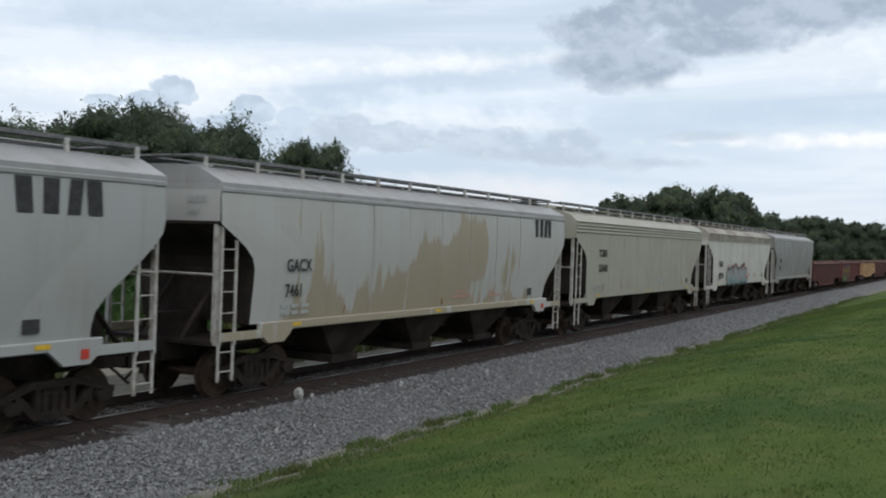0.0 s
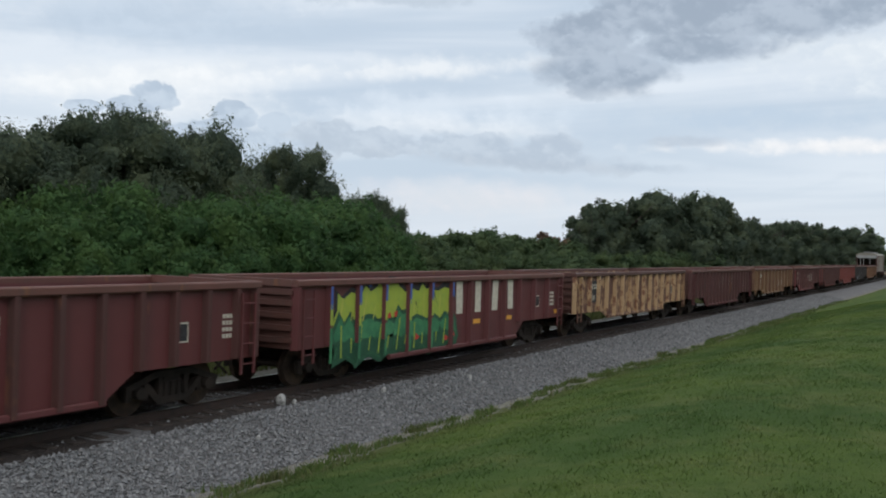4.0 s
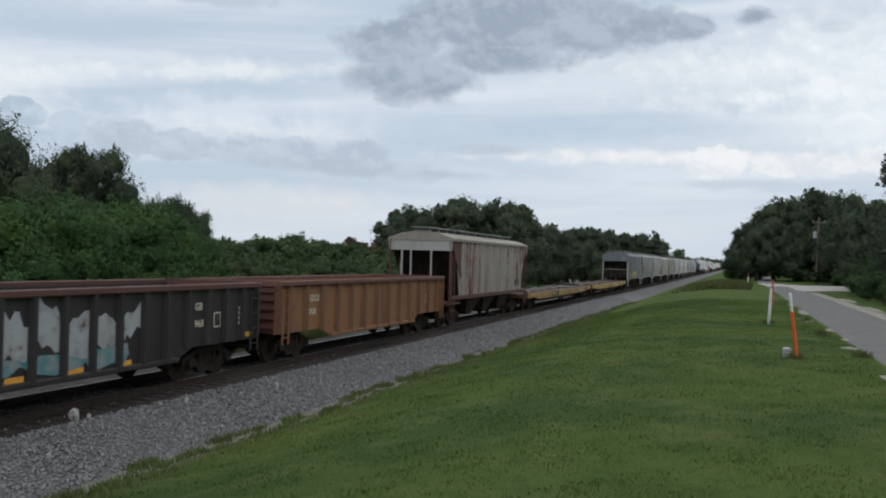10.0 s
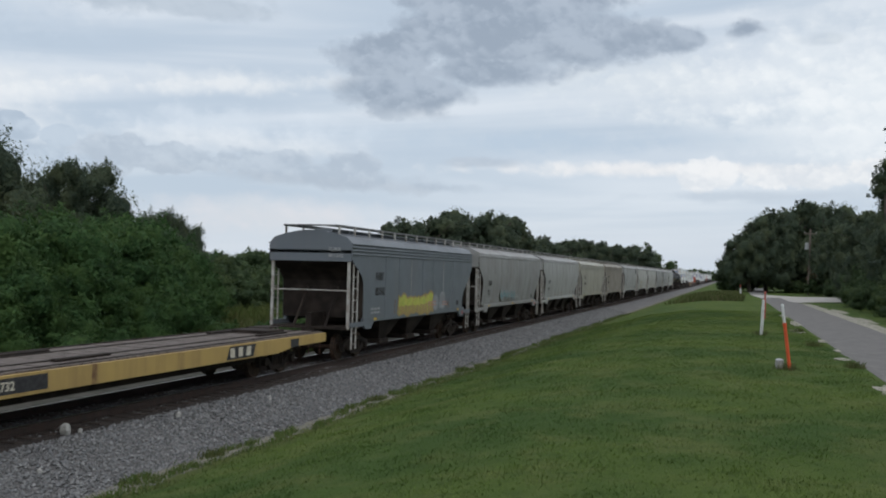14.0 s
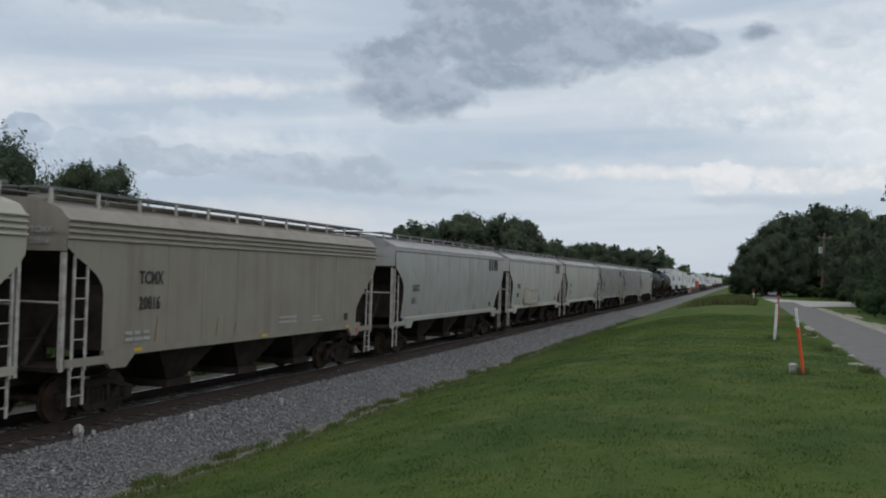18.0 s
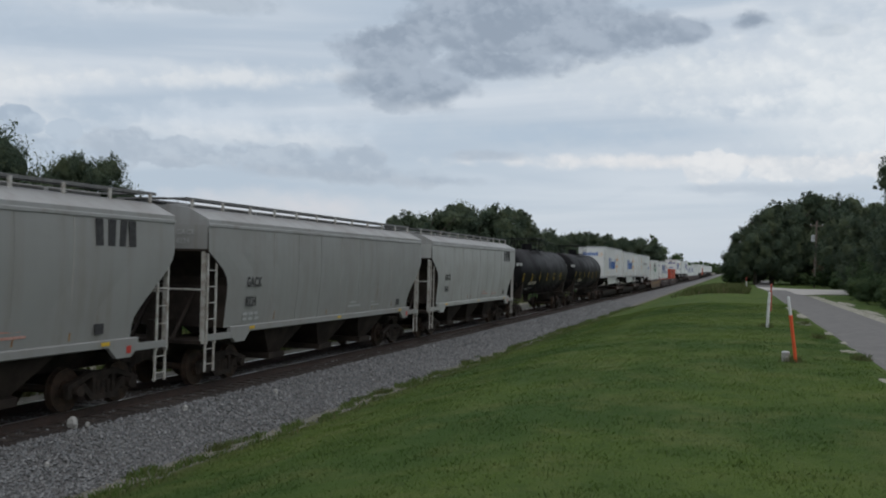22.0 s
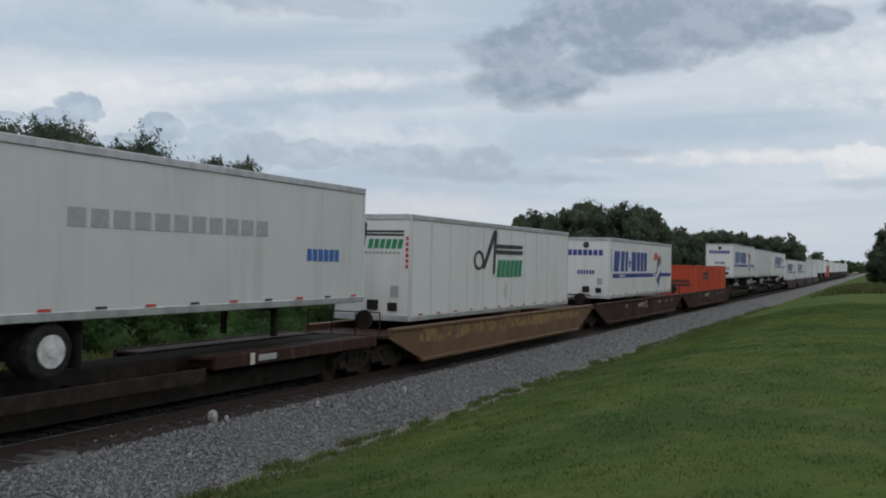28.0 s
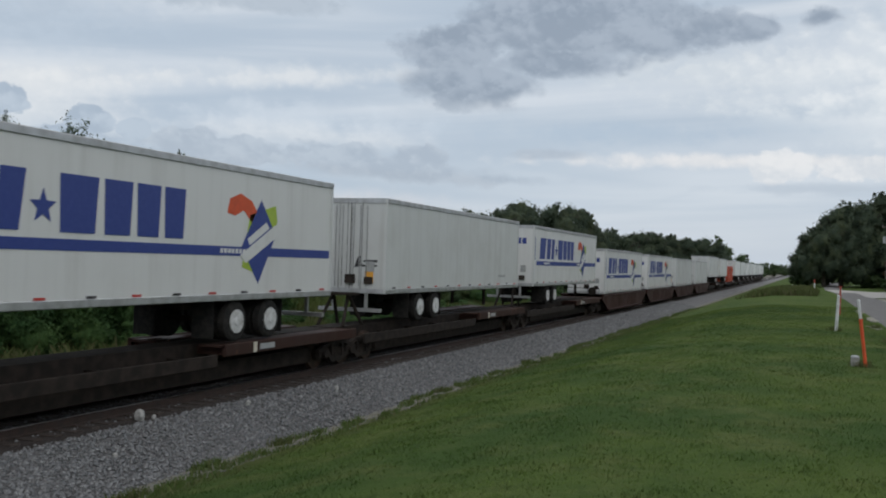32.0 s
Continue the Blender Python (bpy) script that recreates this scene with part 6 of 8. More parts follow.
def ribbed_hopper(u0, u1):
    """The old ribbed hopper with a pale end hood."""
    L = round(u1 - u0, 1)
    H = L / 2
    car = thing("ribbed_hopper_car", "weathered pale ribbed hopper car with rusty ends", "hopper car", "covered hopper cars")
    roll(car, (u0 + u1) / 2)
    both("side_sheet", ("r", L), lambda s: Build().along_x([(-H + 1.75, 1.50), (H - 1.75, 1.50), (H - 0.75, 3.1), (H - 0.75, 4.10), (-H + 0.75, 4.10), (-H + 1.3, 3.0)], s * 1.46 - 0.03, s * 1.46 + 0.03), M["rib_white"], car)
    for e in (-1, 1):
        pts = [(e * (H - 0.02), 4.10), (e * (H - 1.75), 4.10), (e * (H - 1.75), 2.35), (e * (H - 1.1), 3.0)]
        both("end_gusset", ("r", e), lambda s: Build().along_x(pts if e < 0 else pts[::-1], s * 1.50 - 0.02, s * 1.50 + 0.02), M["rib_rusty"] if e > 0 else M["oxide"], car, "rusted triangular end gusset")
    for i in range(17):
        y = -H + 1.8 + (L - 3.6) * i / 16
        rib = shared(("rib_h",), lambda: Build().along_z([(0.0, -0.07), (0.10, -0.05), (0.10, 0.05), (0.0, 0.07)], 1.52, 4.10))
        part("rib", rib, M["rib_white"], car, m=pose(1.49, y, 0))
        part("rib", rib, M["rib_white"], car, m=pose(-1.49, y, 0, 0, 0, 180))
    prof = [(1.60, 4.08), (1.60, 4.20), (0.9, 4.44), (0.0, 4.54), (-0.9, 4.44), (-1.60, 4.20), (-1.60, 4.08)]
    part("roof", Build().along_y(prof, -H, H), M["hop_brown"], car)
    part("roof_walk", Build().box(-0.45, 0.45, -H - 0.1, H + 0.1, 4.68, 4.72), M["hop_roof"], car)
    for i in range(13):
        part("walk_bracket", shared(("walk_bracket",), lambda: Build().box(-0.42, 0.42, -0.03, 0.03, 4.42, 4.69)), M["hop_roof"], car, m=pose(0, -H + 0.3 + (L - 0.6) * i / 12, 0))
    pr = [(-1.55, 3.62), (1.55, 3.62), (1.58, 4.20), (0.9, 4.43), (0.0, 4.53), (-0.9, 4.43), (-1.58, 4.20)]
    both("end_hood", (L,), lambda e: Build().along_y(pr, e * (H - 0.06) - 0.03, e * (H - 0.06) + 0.03), M["hop_white"], car, "pale grey end hood")
    for e in (-1, 1):
        for x in (-0.9, -0.45, 0.55):
            part("hood_post", shared(("hood_post",), lambda: Build().box(-0.04, 0.04, -0.03, 0.03, 2.2, 3.66)), M["hop_white"], car, m=pose(x, e * (H - 0.05), 0))
        slope = Build()
        slope.rings([[(-1.42, e * (H - 2.8), 1.5), (1.42, e * (H - 2.8), 1.5), (1.42, e * (H - 2.9), 1.5), (-1.42, e * (H - 2.9), 1.5)], [(-1.42, e * (H - 0.6), 3.8), (1.42, e * (H - 0.6), 3.8), (1.42, e * (H - 0.7), 3.8), (-1.42, e * (H - 0.7), 3.8)]])
        part("slope_sheet", slope, M["grime_shade"], car)
        y0, y1 = sorted((e * (H - 1.9), e * (H + 0.05)))
        part("end_platform", Build().box(-1.45, 1.45, y0, y1, 1.10, 1.22), M["oxide"], car)
        part("corner_post", Build().box(1.44, 1.53, e * (H - 0.08) - 0.05, e * (H - 0.08) + 0.05, 1.15, 4.1), M["oxide"], car)
        part("corner_post", Build().box(-1.53, -1.44, e * (H - 0.08) - 0.05, e * (H - 0.08) + 0.05, 1.15, 4.1), M["oxide"], car)
        part("ladder", shared(("ladder_r",), lambda: ladder_build(2.9, 0.40, 8)), M["oxide"], car, m=pose(1.54, e * (H - 0.42) - 0.2, 0.6))
        truck(car, e * (H - 1.75))
        coupler(car, e * H, e)
    both("side_sill", ("r", L), lambda s: Build().soft_box(s * 1.50 - 0.06, s * 1.50 + 0.06, -H + 0.1, H - 0.1, 1.32, 1.52), M["oxide"], car)
    for i in range(3):
        yc = -H + 3.4 + (L - 6.8) / 3 * (i + 0.5)

        def bay():
            t = (L - 6.8) / 6
            return Build().rings([[(-1.42, t, 1.5), (1.42, t, 1.5), (1.42, -t, 1.5), (-1.42, -t, 1.5)], [(-1.0, 0.4, 0.45), (1.0, 0.4, 0.45), (1.0, -0.4, 0.45), (-1.0, -0.4, 0.45)]])
        part("hopper_bay", shared(("bay_r",), bay), M["grime_shade"], car, m=pose(0, yc, 0))
    part("centre_sill", Build().box(-0.25, 0.25, -H - 0.05, H + 0.05, 0.78, 1.2), M["under"], car)
    part("placard", shape(bar(0, 0.3, 0, 0.42)), M["ink"], car, m=on_side(1.60, H - 3.4, 1.75))
    part("placard", shape(bar(0, 0.25, 0, 0.35)), M["ink"], car, m=on_side(1.60, H - 2.7, 1.78))


def flatcar(u0, u1, label, mark, number, stripe_y, coat="flat_yellow"):
    """A long flatcar with a boarded deck and a deep yellow sill."""
    L = round(u1 - u0, 1)
    H = L / 2
    car = thing("flat_car", label, "flat car", "yellow flat cars")
    roll(car, (u0 + u1) / 2)
    both("side_sill", ("f", L), lambda s: Build().along_x([(-H, 0.88), (-H + 2.4, 0.86), (-H + 3.4, 0.74), (H - 3.4, 0.74), (H - 2.4, 0.86), (H, 0.88), (H, 1.16), (-H, 1.16)], s * 1.47 - 0.05, s * 1.47 + 0.05), M[coat], car, "ochre-yellow side sill with rust")
    both("end_sill", ("f", L), lambda e: Build().box(-1.4, 1.4, e * (H - 0.05) - 0.04, e * (H - 0.05) + 0.04, 0.85, 1.15), M["oxide"], car)
    part("under_sill", shared(("under_f", L), lambda: Build().box(-1.1, 1.1, -H + 4.0, H - 4.0, 0.52, 0.80).box(-0.35, 0.35, -H - 0.05, H + 0.05, 0.6, 1.05)), M["under"], car)
    board = shared(("board",), lambda: Build().soft_box(-1.42, 1.42, -0.145, 0.145, 1.14, 1.20, 0.008))
    k = int(L / 0.31)
    for i in range(k):
        y = -H + 0.2 + (L - 0.4) * i / (k - 1)
        part("deck_board", board, M["deck"], car, m=pose(0, y, RND.uniform(-0.006, 0.006), 0, 0, RND.uniform(-0.3, 0.3)))
    for y in (-H + 1.5, -3.0, 2.0, H - 2.5):
        both("deck_rail", (y,), lambda s: Build().soft_box(s * 0.82 - 0.08, s * 0.82 + 0.08, y - 0.9, y + 0.9, 1.2, 1.26), M["under"], car, "folded-down deck hitch rail")
    for x in (-1.28, -0.62, 0.62, 1.28):
        part("deck_strip", shared(("deck_strip", L), lambda: Build().soft_box(-0.045, 0.045, -H + 0.3, H - 0.3, 1.198, 1.222, 0.006)), M["under"], car, "dark steel strip along the deck", m=pose(x, 0, 0))
    part("hitch_box", Build().soft_box(-0.6, 0.6, H - 2.4, H - 1.2, 1.19, 1.30), M["grime_shade"], car)
    part("stencil_panel", shape(bar(0, 2.5, 0, 0.30)), M["ink"], car, "black stencil panel", m=on_side(1.524, stripe_y, 0.81))
    part("lettering", letters(mark + "  " + number, 0.24), M["cream"], car, m=on_side(1.534, stripe_y + 0.15, 0.88))
    part("stencil_panel", shape([(0.0, 0), (1.45, 0), (1.6, 0.34), (0.15, 0.34)]), M["ink"], car, "black company panel", m=on_side(1.524, H - 6.4, 0.78))
    pieces("brand_mark", brand_blocks(((0, 0.3), (0.42, 0.3), (0.84, 0.32)), 0.25), M["cream"], car, "pale block shape", m=on_side(1.534, H - 6.25, 0.83))
    part("placard", shape(bar(0, 0.55, 0, 0.24)), M["ink"], car, m=on_side(1.524, H - 2.6, 0.86))
    part("reflector", shape(bar(0, 0.5, 0, 0.1)), M["yellowmark"], car, m=on_side(1.524, -H + 1.2, 1.03))
    for e in (-1, 1):
        truck(car, e * (H - 2.6))
        coupler(car, e * H, e)
        for x in (-1.3, -0.9, 0.9, 1.3):
            part("grab_iron", Build().tube((x, e * (H + 0.02), 1.1), (x, e * (H + 0.02), 0.45), 0.02, 6), M["oxide"], car)
        part("crossover_plate", Build().soft_box(-1.2, -0.4, min(e * (H - 0.4), e * (H + 0.75)), max(e * (H - 0.4), e * (H + 0.75)), 1.22, 1.26), M["grime_shade"], car)


def tank_car(u0, u1, mark, number, label, stripes):
    """A black tank car with dished ends, dome platform and railings."""
    L = round(u1 - u0, 1)
    H = L / 2
    car = thing("tank_car", label, "tank car", "black tank cars")
    roll(car, (u0 + u1) / 2)
    R, zc, n = 1.55, 2.86, 40
    T = H - 0.55

    def shell():
        rows = []
        for y, r in ((-T, 0.05), (-T + 0.03, 0.75), (-T + 0.16, 1.20), (-T + 0.38, 1.45), (-T + 0.62, R), (-0.02, R), (0.02, R), (T - 0.62, R), (T - 0.38, 1.45), (T - 0.16, 1.20), (T - 0.03, 0.75), (T, 0.05)):
            rows.append([(r * math.cos(2 * math.pi * i / n), y, zc + r * math.sin(2 * math.pi * i / n)) for i in range(n)][::-1])
        return Build().rings(rows)
    part("tank", shared(("tank", L), shell, True), M["tank"], car, "glossy black cylindrical tank", smooth=True)
    band = shared(("weld_band",), lambda: Build().rings([[(q * math.cos(2 * math.pi * i / n), d, zc + q * math.sin(2 * math.pi * i / n)) for i in range(n)][::-1] for d, q in ((-0.04, R), (-0.03, R + 0.008), (0.03, R + 0.008), (0.04, R))], False))
    for i in range(7):
        part("weld_band", band, M["tank"], car, m=pose(0, -T + 0.62 + (2 * T - 1.24) * i / 6, 0))
    part("dome", Build().tube((0, 0, zc + R - 0.06), (0, 0, zc + R + 0.36), 0.36, 18), M["tank"], car, "black valve housing")
    part("dome_lid", Build().tube((0, 0, zc + R + 0.36), (0, 0, zc + R + 0.42), 0.40, 18), M["tank"], car)
    part("dome_platform", Build().box(-1.0, 1.0, -1.5, -0.45, zc + R - 0.02, zc + R + 0.03).box(-1.0, 1.0, 0.45, 1.5, zc + R - 0.02, zc + R + 0.03), M["tank"], car)
    rail = Build()
    for s in (-1, 1):
        for y in (-1.5, -0.5, 0.5, 1.5):
            rail.tube((s * 1.0, y, zc + R), (s * 1.0, y, zc + R + 0.75), 0.022, 6)
        rail.tube((s * 1.0, -1.5, zc + R + 0.75), (s * 1.0, 1.5, zc + R + 0.75), 0.022, 6)
        rail.tube((s * 1.0, -1.5, zc + R + 0.42), (s * 1.0, 1.5, zc + R + 0.42), 0.018, 6)
    for y in (-1.5, 1.5):
        rail.tube((-1.0, y, zc + R + 0.75), (1.0, y, zc + R + 0.75), 0.022, 6)
    part("dome_railing", rail, M["tank"], car)
    # a long handrail on the crown
    hr = Build()
    for s in (-0.55, 0.55):
        for i in range(6):
            y = 2.0 + i * (T - 2.8) / 5
            hr.tube((s, y, zc + R - 0.12), (s, y, zc + R + 0.62), 0.02, 6)
        hr.tube((s, 2.0, zc + R + 0.62), (s, T - 0.8, zc + R + 0.62), 0.02, 6)
    if L > 18:
        part("crown_railing", hr, M["tank"], car)
    # saddles and stub sills
    for e in (-1, 1):
        y0, y1 = sorted((e * (H - 3.4), e * (H + 0.05)))
        part("stub_sill", Build().box(-0.35, 0.35, y0, y1, 0.78, 1.35), M["under"], car)
        part("saddle", Build().along_y([(-1.3, 1.2), (1.3, 1.2), (1.45, 2.3), (1.0, 1.72), (0.0, 1.40), (-1.0, 1.72), (-1.45, 2.3)], e * (H - 1.95) - 0.25, e * (H - 1.95) + 0.25), M["under"], car)
        pl = Build()
        y0, y1 = sorted((e * (H - 0.9), e * (H + 0.02)))
        pl.box(-1.5, 1.5, y0, y1, 1.12, 1.18)
        for x in (-1.45, 1.45):
            pl.tube((x, e * (H - 0.05), 0.5), (x, e * (H - 0.05), 2.2), 0.02, 6)
        pl.tube((-1.45, e * (H - 0.05), 2.2), (1.45, e * (H - 0.05), 2.2), 0.02, 6)
        part("end_platform", pl, M["under"], car)
        truck(car, e * (H - 1.95))
        coupler(car, e * H, e)
        pan = [bar(-0.33, -0.02, 0, 0.2), bar(0.04, 0.34, 0.02, 0.2)]
        part("placard", plates(pan), M["faint"], car, "pale hazard placards", m=pose(1.40, e * (T - 0.35), 3.25, 90, 0, 90 + e * 20))
    side_rail = Build().tube((1.5, -H + 3.2, 1.42), (1.5, H - 3.2, 1.42), 0.02, 6)
    for i in range(9):
        y = -H + 3.2 + (L - 6.4) * i / 8
        side_rail.tube((1.5, y, 1.42), (1.25, y, 1.9), 0.015, 6)
    part("side_handrail", side_rail, M["under"], car)
    part("bottom_outlet", Build().tube((0, 0, 0.75), (0, 0, 1.4), 0.18, 12), M["under"], car)

    def curved(y, z, outline_mat, data, lab=""):
        a = math.asin((z - zc) / R)
        part("lettering" if not lab else "stripe", data, outline_mat, car, lab, m=pose((R + 0.012) * math.cos(a), y, z, 90, 0, 90) @ pose(0, 0, 0, -math.degrees(a), 0, 0))
    curved(-H + 3.7, 2.04, M["cream"], letters(mark + " " + number, 0.36))
    def lines():
        return plates([bar(0, 0.9, 0, 0.05), bar(1.1, 2.3, 0, 0.05), bar(0.2, 1.5, -0.12, -0.07)])
    part("small_print", lines(), M["faint"], car, "illegible small print", m=pose((R + 0.012) * 0.729, -H + 3.6, 1.80, 90, 0, 90) @ pose(0, 0, 0, 43, 0, 0))
    for y in stripes:
        curved(-H + y, 2.55, M["yellowmark"], shape(bar(-0.05, 0.05, -0.28, 0.28)), "yellow reflector stripe")


def box_trailer(u0, u1, z0, z1, mat, label, name="semi_trailer", wheels=True, skirt=False, art=None, ribs=False, rear=1):
    """A boxed semi-trailer or a container body as a load of its own."""
    L = round(u1 - u0, 1)
    H = L / 2
    t = thing(name, label, "trailer", "trailers on the train")
    roll(t, (u0 + u1) / 2)
    W = 1.30
    def shell():
        return Build().soft_box(-W, W, -H, H, z0 + 0.12, z1 - 0.10, 0.03)
    part("box", shared(("box", L, z0, z1), shell), M[mat], t)
    both("top_rail", (L, z1), lambda s: Build().soft_box(s * W - 0.035, s * W + 0.035, -H - 0.01, H + 0.01, z1 - 0.16, z1, 0.015), M["alu"], t, "grey aluminium top rail")
    both("header", (L, z1), lambda e: Build().soft_box(-W + 0.04, W - 0.04, e * H - 0.03, e * H + 0.03, z1 - 0.16, z1, 0.015), M["alu"], t)
    part("roof_sheet", shared(("roof_sheet", L, z1), lambda: Build().box(-W + 0.03, W - 0.03, -H + 0.03, H - 0.03, z1 - 0.1, z1 - 0.03)), M["alu"], t)
    both("bottom_rail", (L, z0), lambda s: Build().soft_box(s * W - 0.04, s * W + 0.04, -H, H, z0, z0 + 0.16, 0.015), M["alu"], t, "aluminium bottom rail")
    both("end_rail", (L, z0), lambda e: Build().soft_box(-W + 0.05, W - 0.05, e * H - 0.03, e * H + 0.03, z0, z0 + 0.16, 0.015), M["alu"], t)
    post = shared(("corner_post_t", z0, z1), lambda: Build().soft_box(-0.05, 0.05, -0.05, 0.05, z0, z1 - 0.02, 0.02))
    for s in (-1, 1):
        for e in (-1, 1):
            part("corner_post", post, M["white_old"], t, m=pose(s * (W - 0.03), e * (H - 0.03), 0))
    if ribs:
        seam = shared(("panel_seam", z0, z1), lambda: Build().box(0, 0.012, -0.04, 0.04, z0 + 0.18, z1 - 0.22))
        k = 11
        for i in range(1, k):
            part("panel_seam", seam, M["white_old"], t, m=pose(W, -H + L * i / k, 0))
    k = 12
    dash = shared(("marker",), lambda: shape(bar(0, 0.28, 0, 0.05)))
    for i in range(k):
        y = -H + 0.5 + (L - 1.2) * i / (k - 1)
        part("marker", dash, M["redmark"] if ribs or i % 2 else M["ink"], t, m=on_side(W + 0.042, y, z0 + 0.17))
    # front fittings
    part("air_connector" if rear > 0 else "door_latch", Build().soft_box(-0.15, 0.2, -H - 0.08, -H, z0 + 0.32, z0 + 0.62), M["grime_shade"], t)
    part("connector_box", Build().soft_box(0.55, 0.85, -H - 0.06, -H, z0 + 0.3, z0 + 0.55), M["grime_shade"], t)
    part("front_placard", shape(bar(0, 0.28, 0, 0.34)), M["faint"], t, m=on_front(0.62, -H - 0.01, z0 + 0.72))
    # rear doors
    bars = Build()
    for x in (-0.42, -0.12, 0.12, 0.42):
        bars.tube((x, rear * (H + 0.03), z0 + 0.1), (x, rear * (H + 0.03), z1 - 0.1), 0.02, 6)
    part("door_bars", bars, M["alu"], t)
    part("door_gap", Build().box(-0.012, 0.012, rear * H - 0.012, rear * H + 0.012, z0 + 0.16, z1 - 0.16), M["grime_shade"], t)
    if wheels:
        rim = shared(("trailer_rim",), lambda: Build().tube((0.02, 0, 0), (0.09, 0, 0), 0.29, 18).tube((0.05, 0, 0), (0.13, 0, 0), 0.11, 12))
        tyre = shared(("trailer_tyre",), lambda: Build().tube((-0.52, 0, 0), (-0.26, 0, 0), 0.47, 22).tube((-0.20, 0, 0), (-0.15, 0, 0), 0.42, 22, 0.49).tube((-0.15, 0, 0), (0.02, 0, 0), 0.49, 22).tube((0.02, 0, 0), (0.06, 0, 0), 0.49, 22, 0.42))
        for y in (rear * (H - 4.75), rear * (H - 3.2)):
            for s in (1, -1):
                w = part("wheel", tyre, M["tyre"], t, m=pose(s * 1.20, y, z0 - 0.52, 0, 0, 0 if s > 0 else 180))
                part("rim", rim, M["hub"], w, "white wheel rim")
            part("axle", Build().tube((-1.1, y, z0 - 0.52), (1.1, y, z0 - 0.52), 0.07, 8), M["under"], t)
        ya, yb = sorted((rear * (H - 5.9), rear * (H - 2.2)))
        part("slider", Build().box(-0.55, -0.4, ya, yb, z0 - 0.22, z0).box(0.4, 0.55, ya, yb, z0 - 0.22, z0).box(-0.5, 0.5, ya + 1.0, ya + 1.2, z0 - 0.3, z0 - 0.1), M["under"], t)
        for y in (rear * (H - 5.55), rear * (H - 2.42)):
            for s in (-0.85, 0.85):
                part("mud_flap", Build().box(s - 0.3, s + 0.3, y - 0.01, y + 0.01, z0 - 0.9, z0 - 0.05), M["tyre"], t)
        leg = Build()
        for s in (-0.75, 0.75):
            leg.box(s - 0.06, s + 0.06, -rear * (H - 3.36) - 0.06, -rear * (H - 3.36) + 0.06, z0 - 0.75, z0)
            leg.tube((s, -rear * (H - 3.36), z0 - 0.1), (s, -rear * (H - 4.6), z0), 0.03, 6)
        part("landing_gear", leg, M["under"], t)
        yb = rear * (H - 0.07)
        bumper = Build().box(-1.15, 1.15, yb - 0.05, yb + 0.05, z0 - 0.62, z0 - 0.50)
        for x in (-0.6, 0.6):
            bumper.box(x - 0.05, x + 0.05, yb - 0.04, yb + 0.04, z0 - 0.5, z0)
        part("rear_bumper", bumper, M["alu"], t)
    if skirt:
        sk = Build()
        for s in (-1, 1):
            sk.along_x([(-H + 4.2, z0 - 0.72), (H - 4.4, z0 - 0.62), (H - 4.2, z0 - 0.5), (H - 4.2, z0 + 0.02), (-H + 3.4, z0 + 0.02)], s * 1.22 - 0.01, s * 1.22 + 0.01)
        part("side_skirt", sk, M["white_old"], t, "pale aerodynamic side skirt")
    if art:
        art(t, H, z0, z1, W + 0.004)
    return t


def art_spark(t, H, z0, z1, x):
    """Blue block shapes and a six-petal amber mark."""
    cells = [((0.05, 0), (0.82, 0), (1.05, 1.12), (-0.18, 1.12))]
    y = 1.25
    for w, h in ((0.62, 0.78), (0.20, 1.12), (1.08, 0.78), (0.62, 0.78), (0.42, 0.78), (0.42, 1.0)):
        cells.append(bar(y, y + w, 0, h))
        y += w + 0.13
    pieces("brand_mark", cells, M["blue"], t, "row of blue block shapes", m=on_side(x, -H + 4.05, 3.16))
    out = []
    for k in range(6):
        a = math.radians(60 * k + 90)
        c, s = math.cos(a), math.sin(a)
        pet = [(0.36, -0.06), (0.62, -0.13), (0.92, -0.12), (0.98, 0.0), (0.92, 0.12), (0.62, 0.13), (0.36, 0.06), (0.32, 0.0)]
        out.append([(u * c - v * s, u * s + v * c) for u, v in pet])
    pieces("petal_mark", out, M["amber"], t, "amber six-petal mark", m=on_side(x, -H + 10.7, 3.80))
    front = [bar(-0.85 + 0.22 * i, -0.85 + 0.22 * i + 0.16, 0, 0.28 if i % 3 else 0.36) for i in range(7)]
    pieces("front_mark", front, M["blue"], t, "small blue block shapes", m=on_front(0, -H - 0.004, z1 - 0.95))
    small = [[(0.25 * (u * math.cos(math.radians(60 * k)) - v * math.sin(math.radians(60 * k))), 0.25 * (u * math.sin(math.radians(60 * k)) + v * math.cos(math.radians(60 * k)))) for u, v in ((0.36, -0.1), (0.98, -0.1), (0.98, 0.1), (0.36, 0.1))] for k in range(6)]
    pieces("front_petals", small, M["amber"], t, m=on_front(0.92, -H - 0.004, z1 - 0.80))
    pieces("unit_number", [bar(-0.06, 0.06, -0.16 * k, -0.16 * k + 0.11) for k in range(6)], M["ink"], t, "illegible stacked digits", m=on_side(x, -H + 0.3, z1 - 0.75))
    part("plate_mark", shape(bar(0, 0.16, 0, 0.24)), M["yellowmark"], t, m=on_side(x, -H + 2.9, z0 + 0.36))


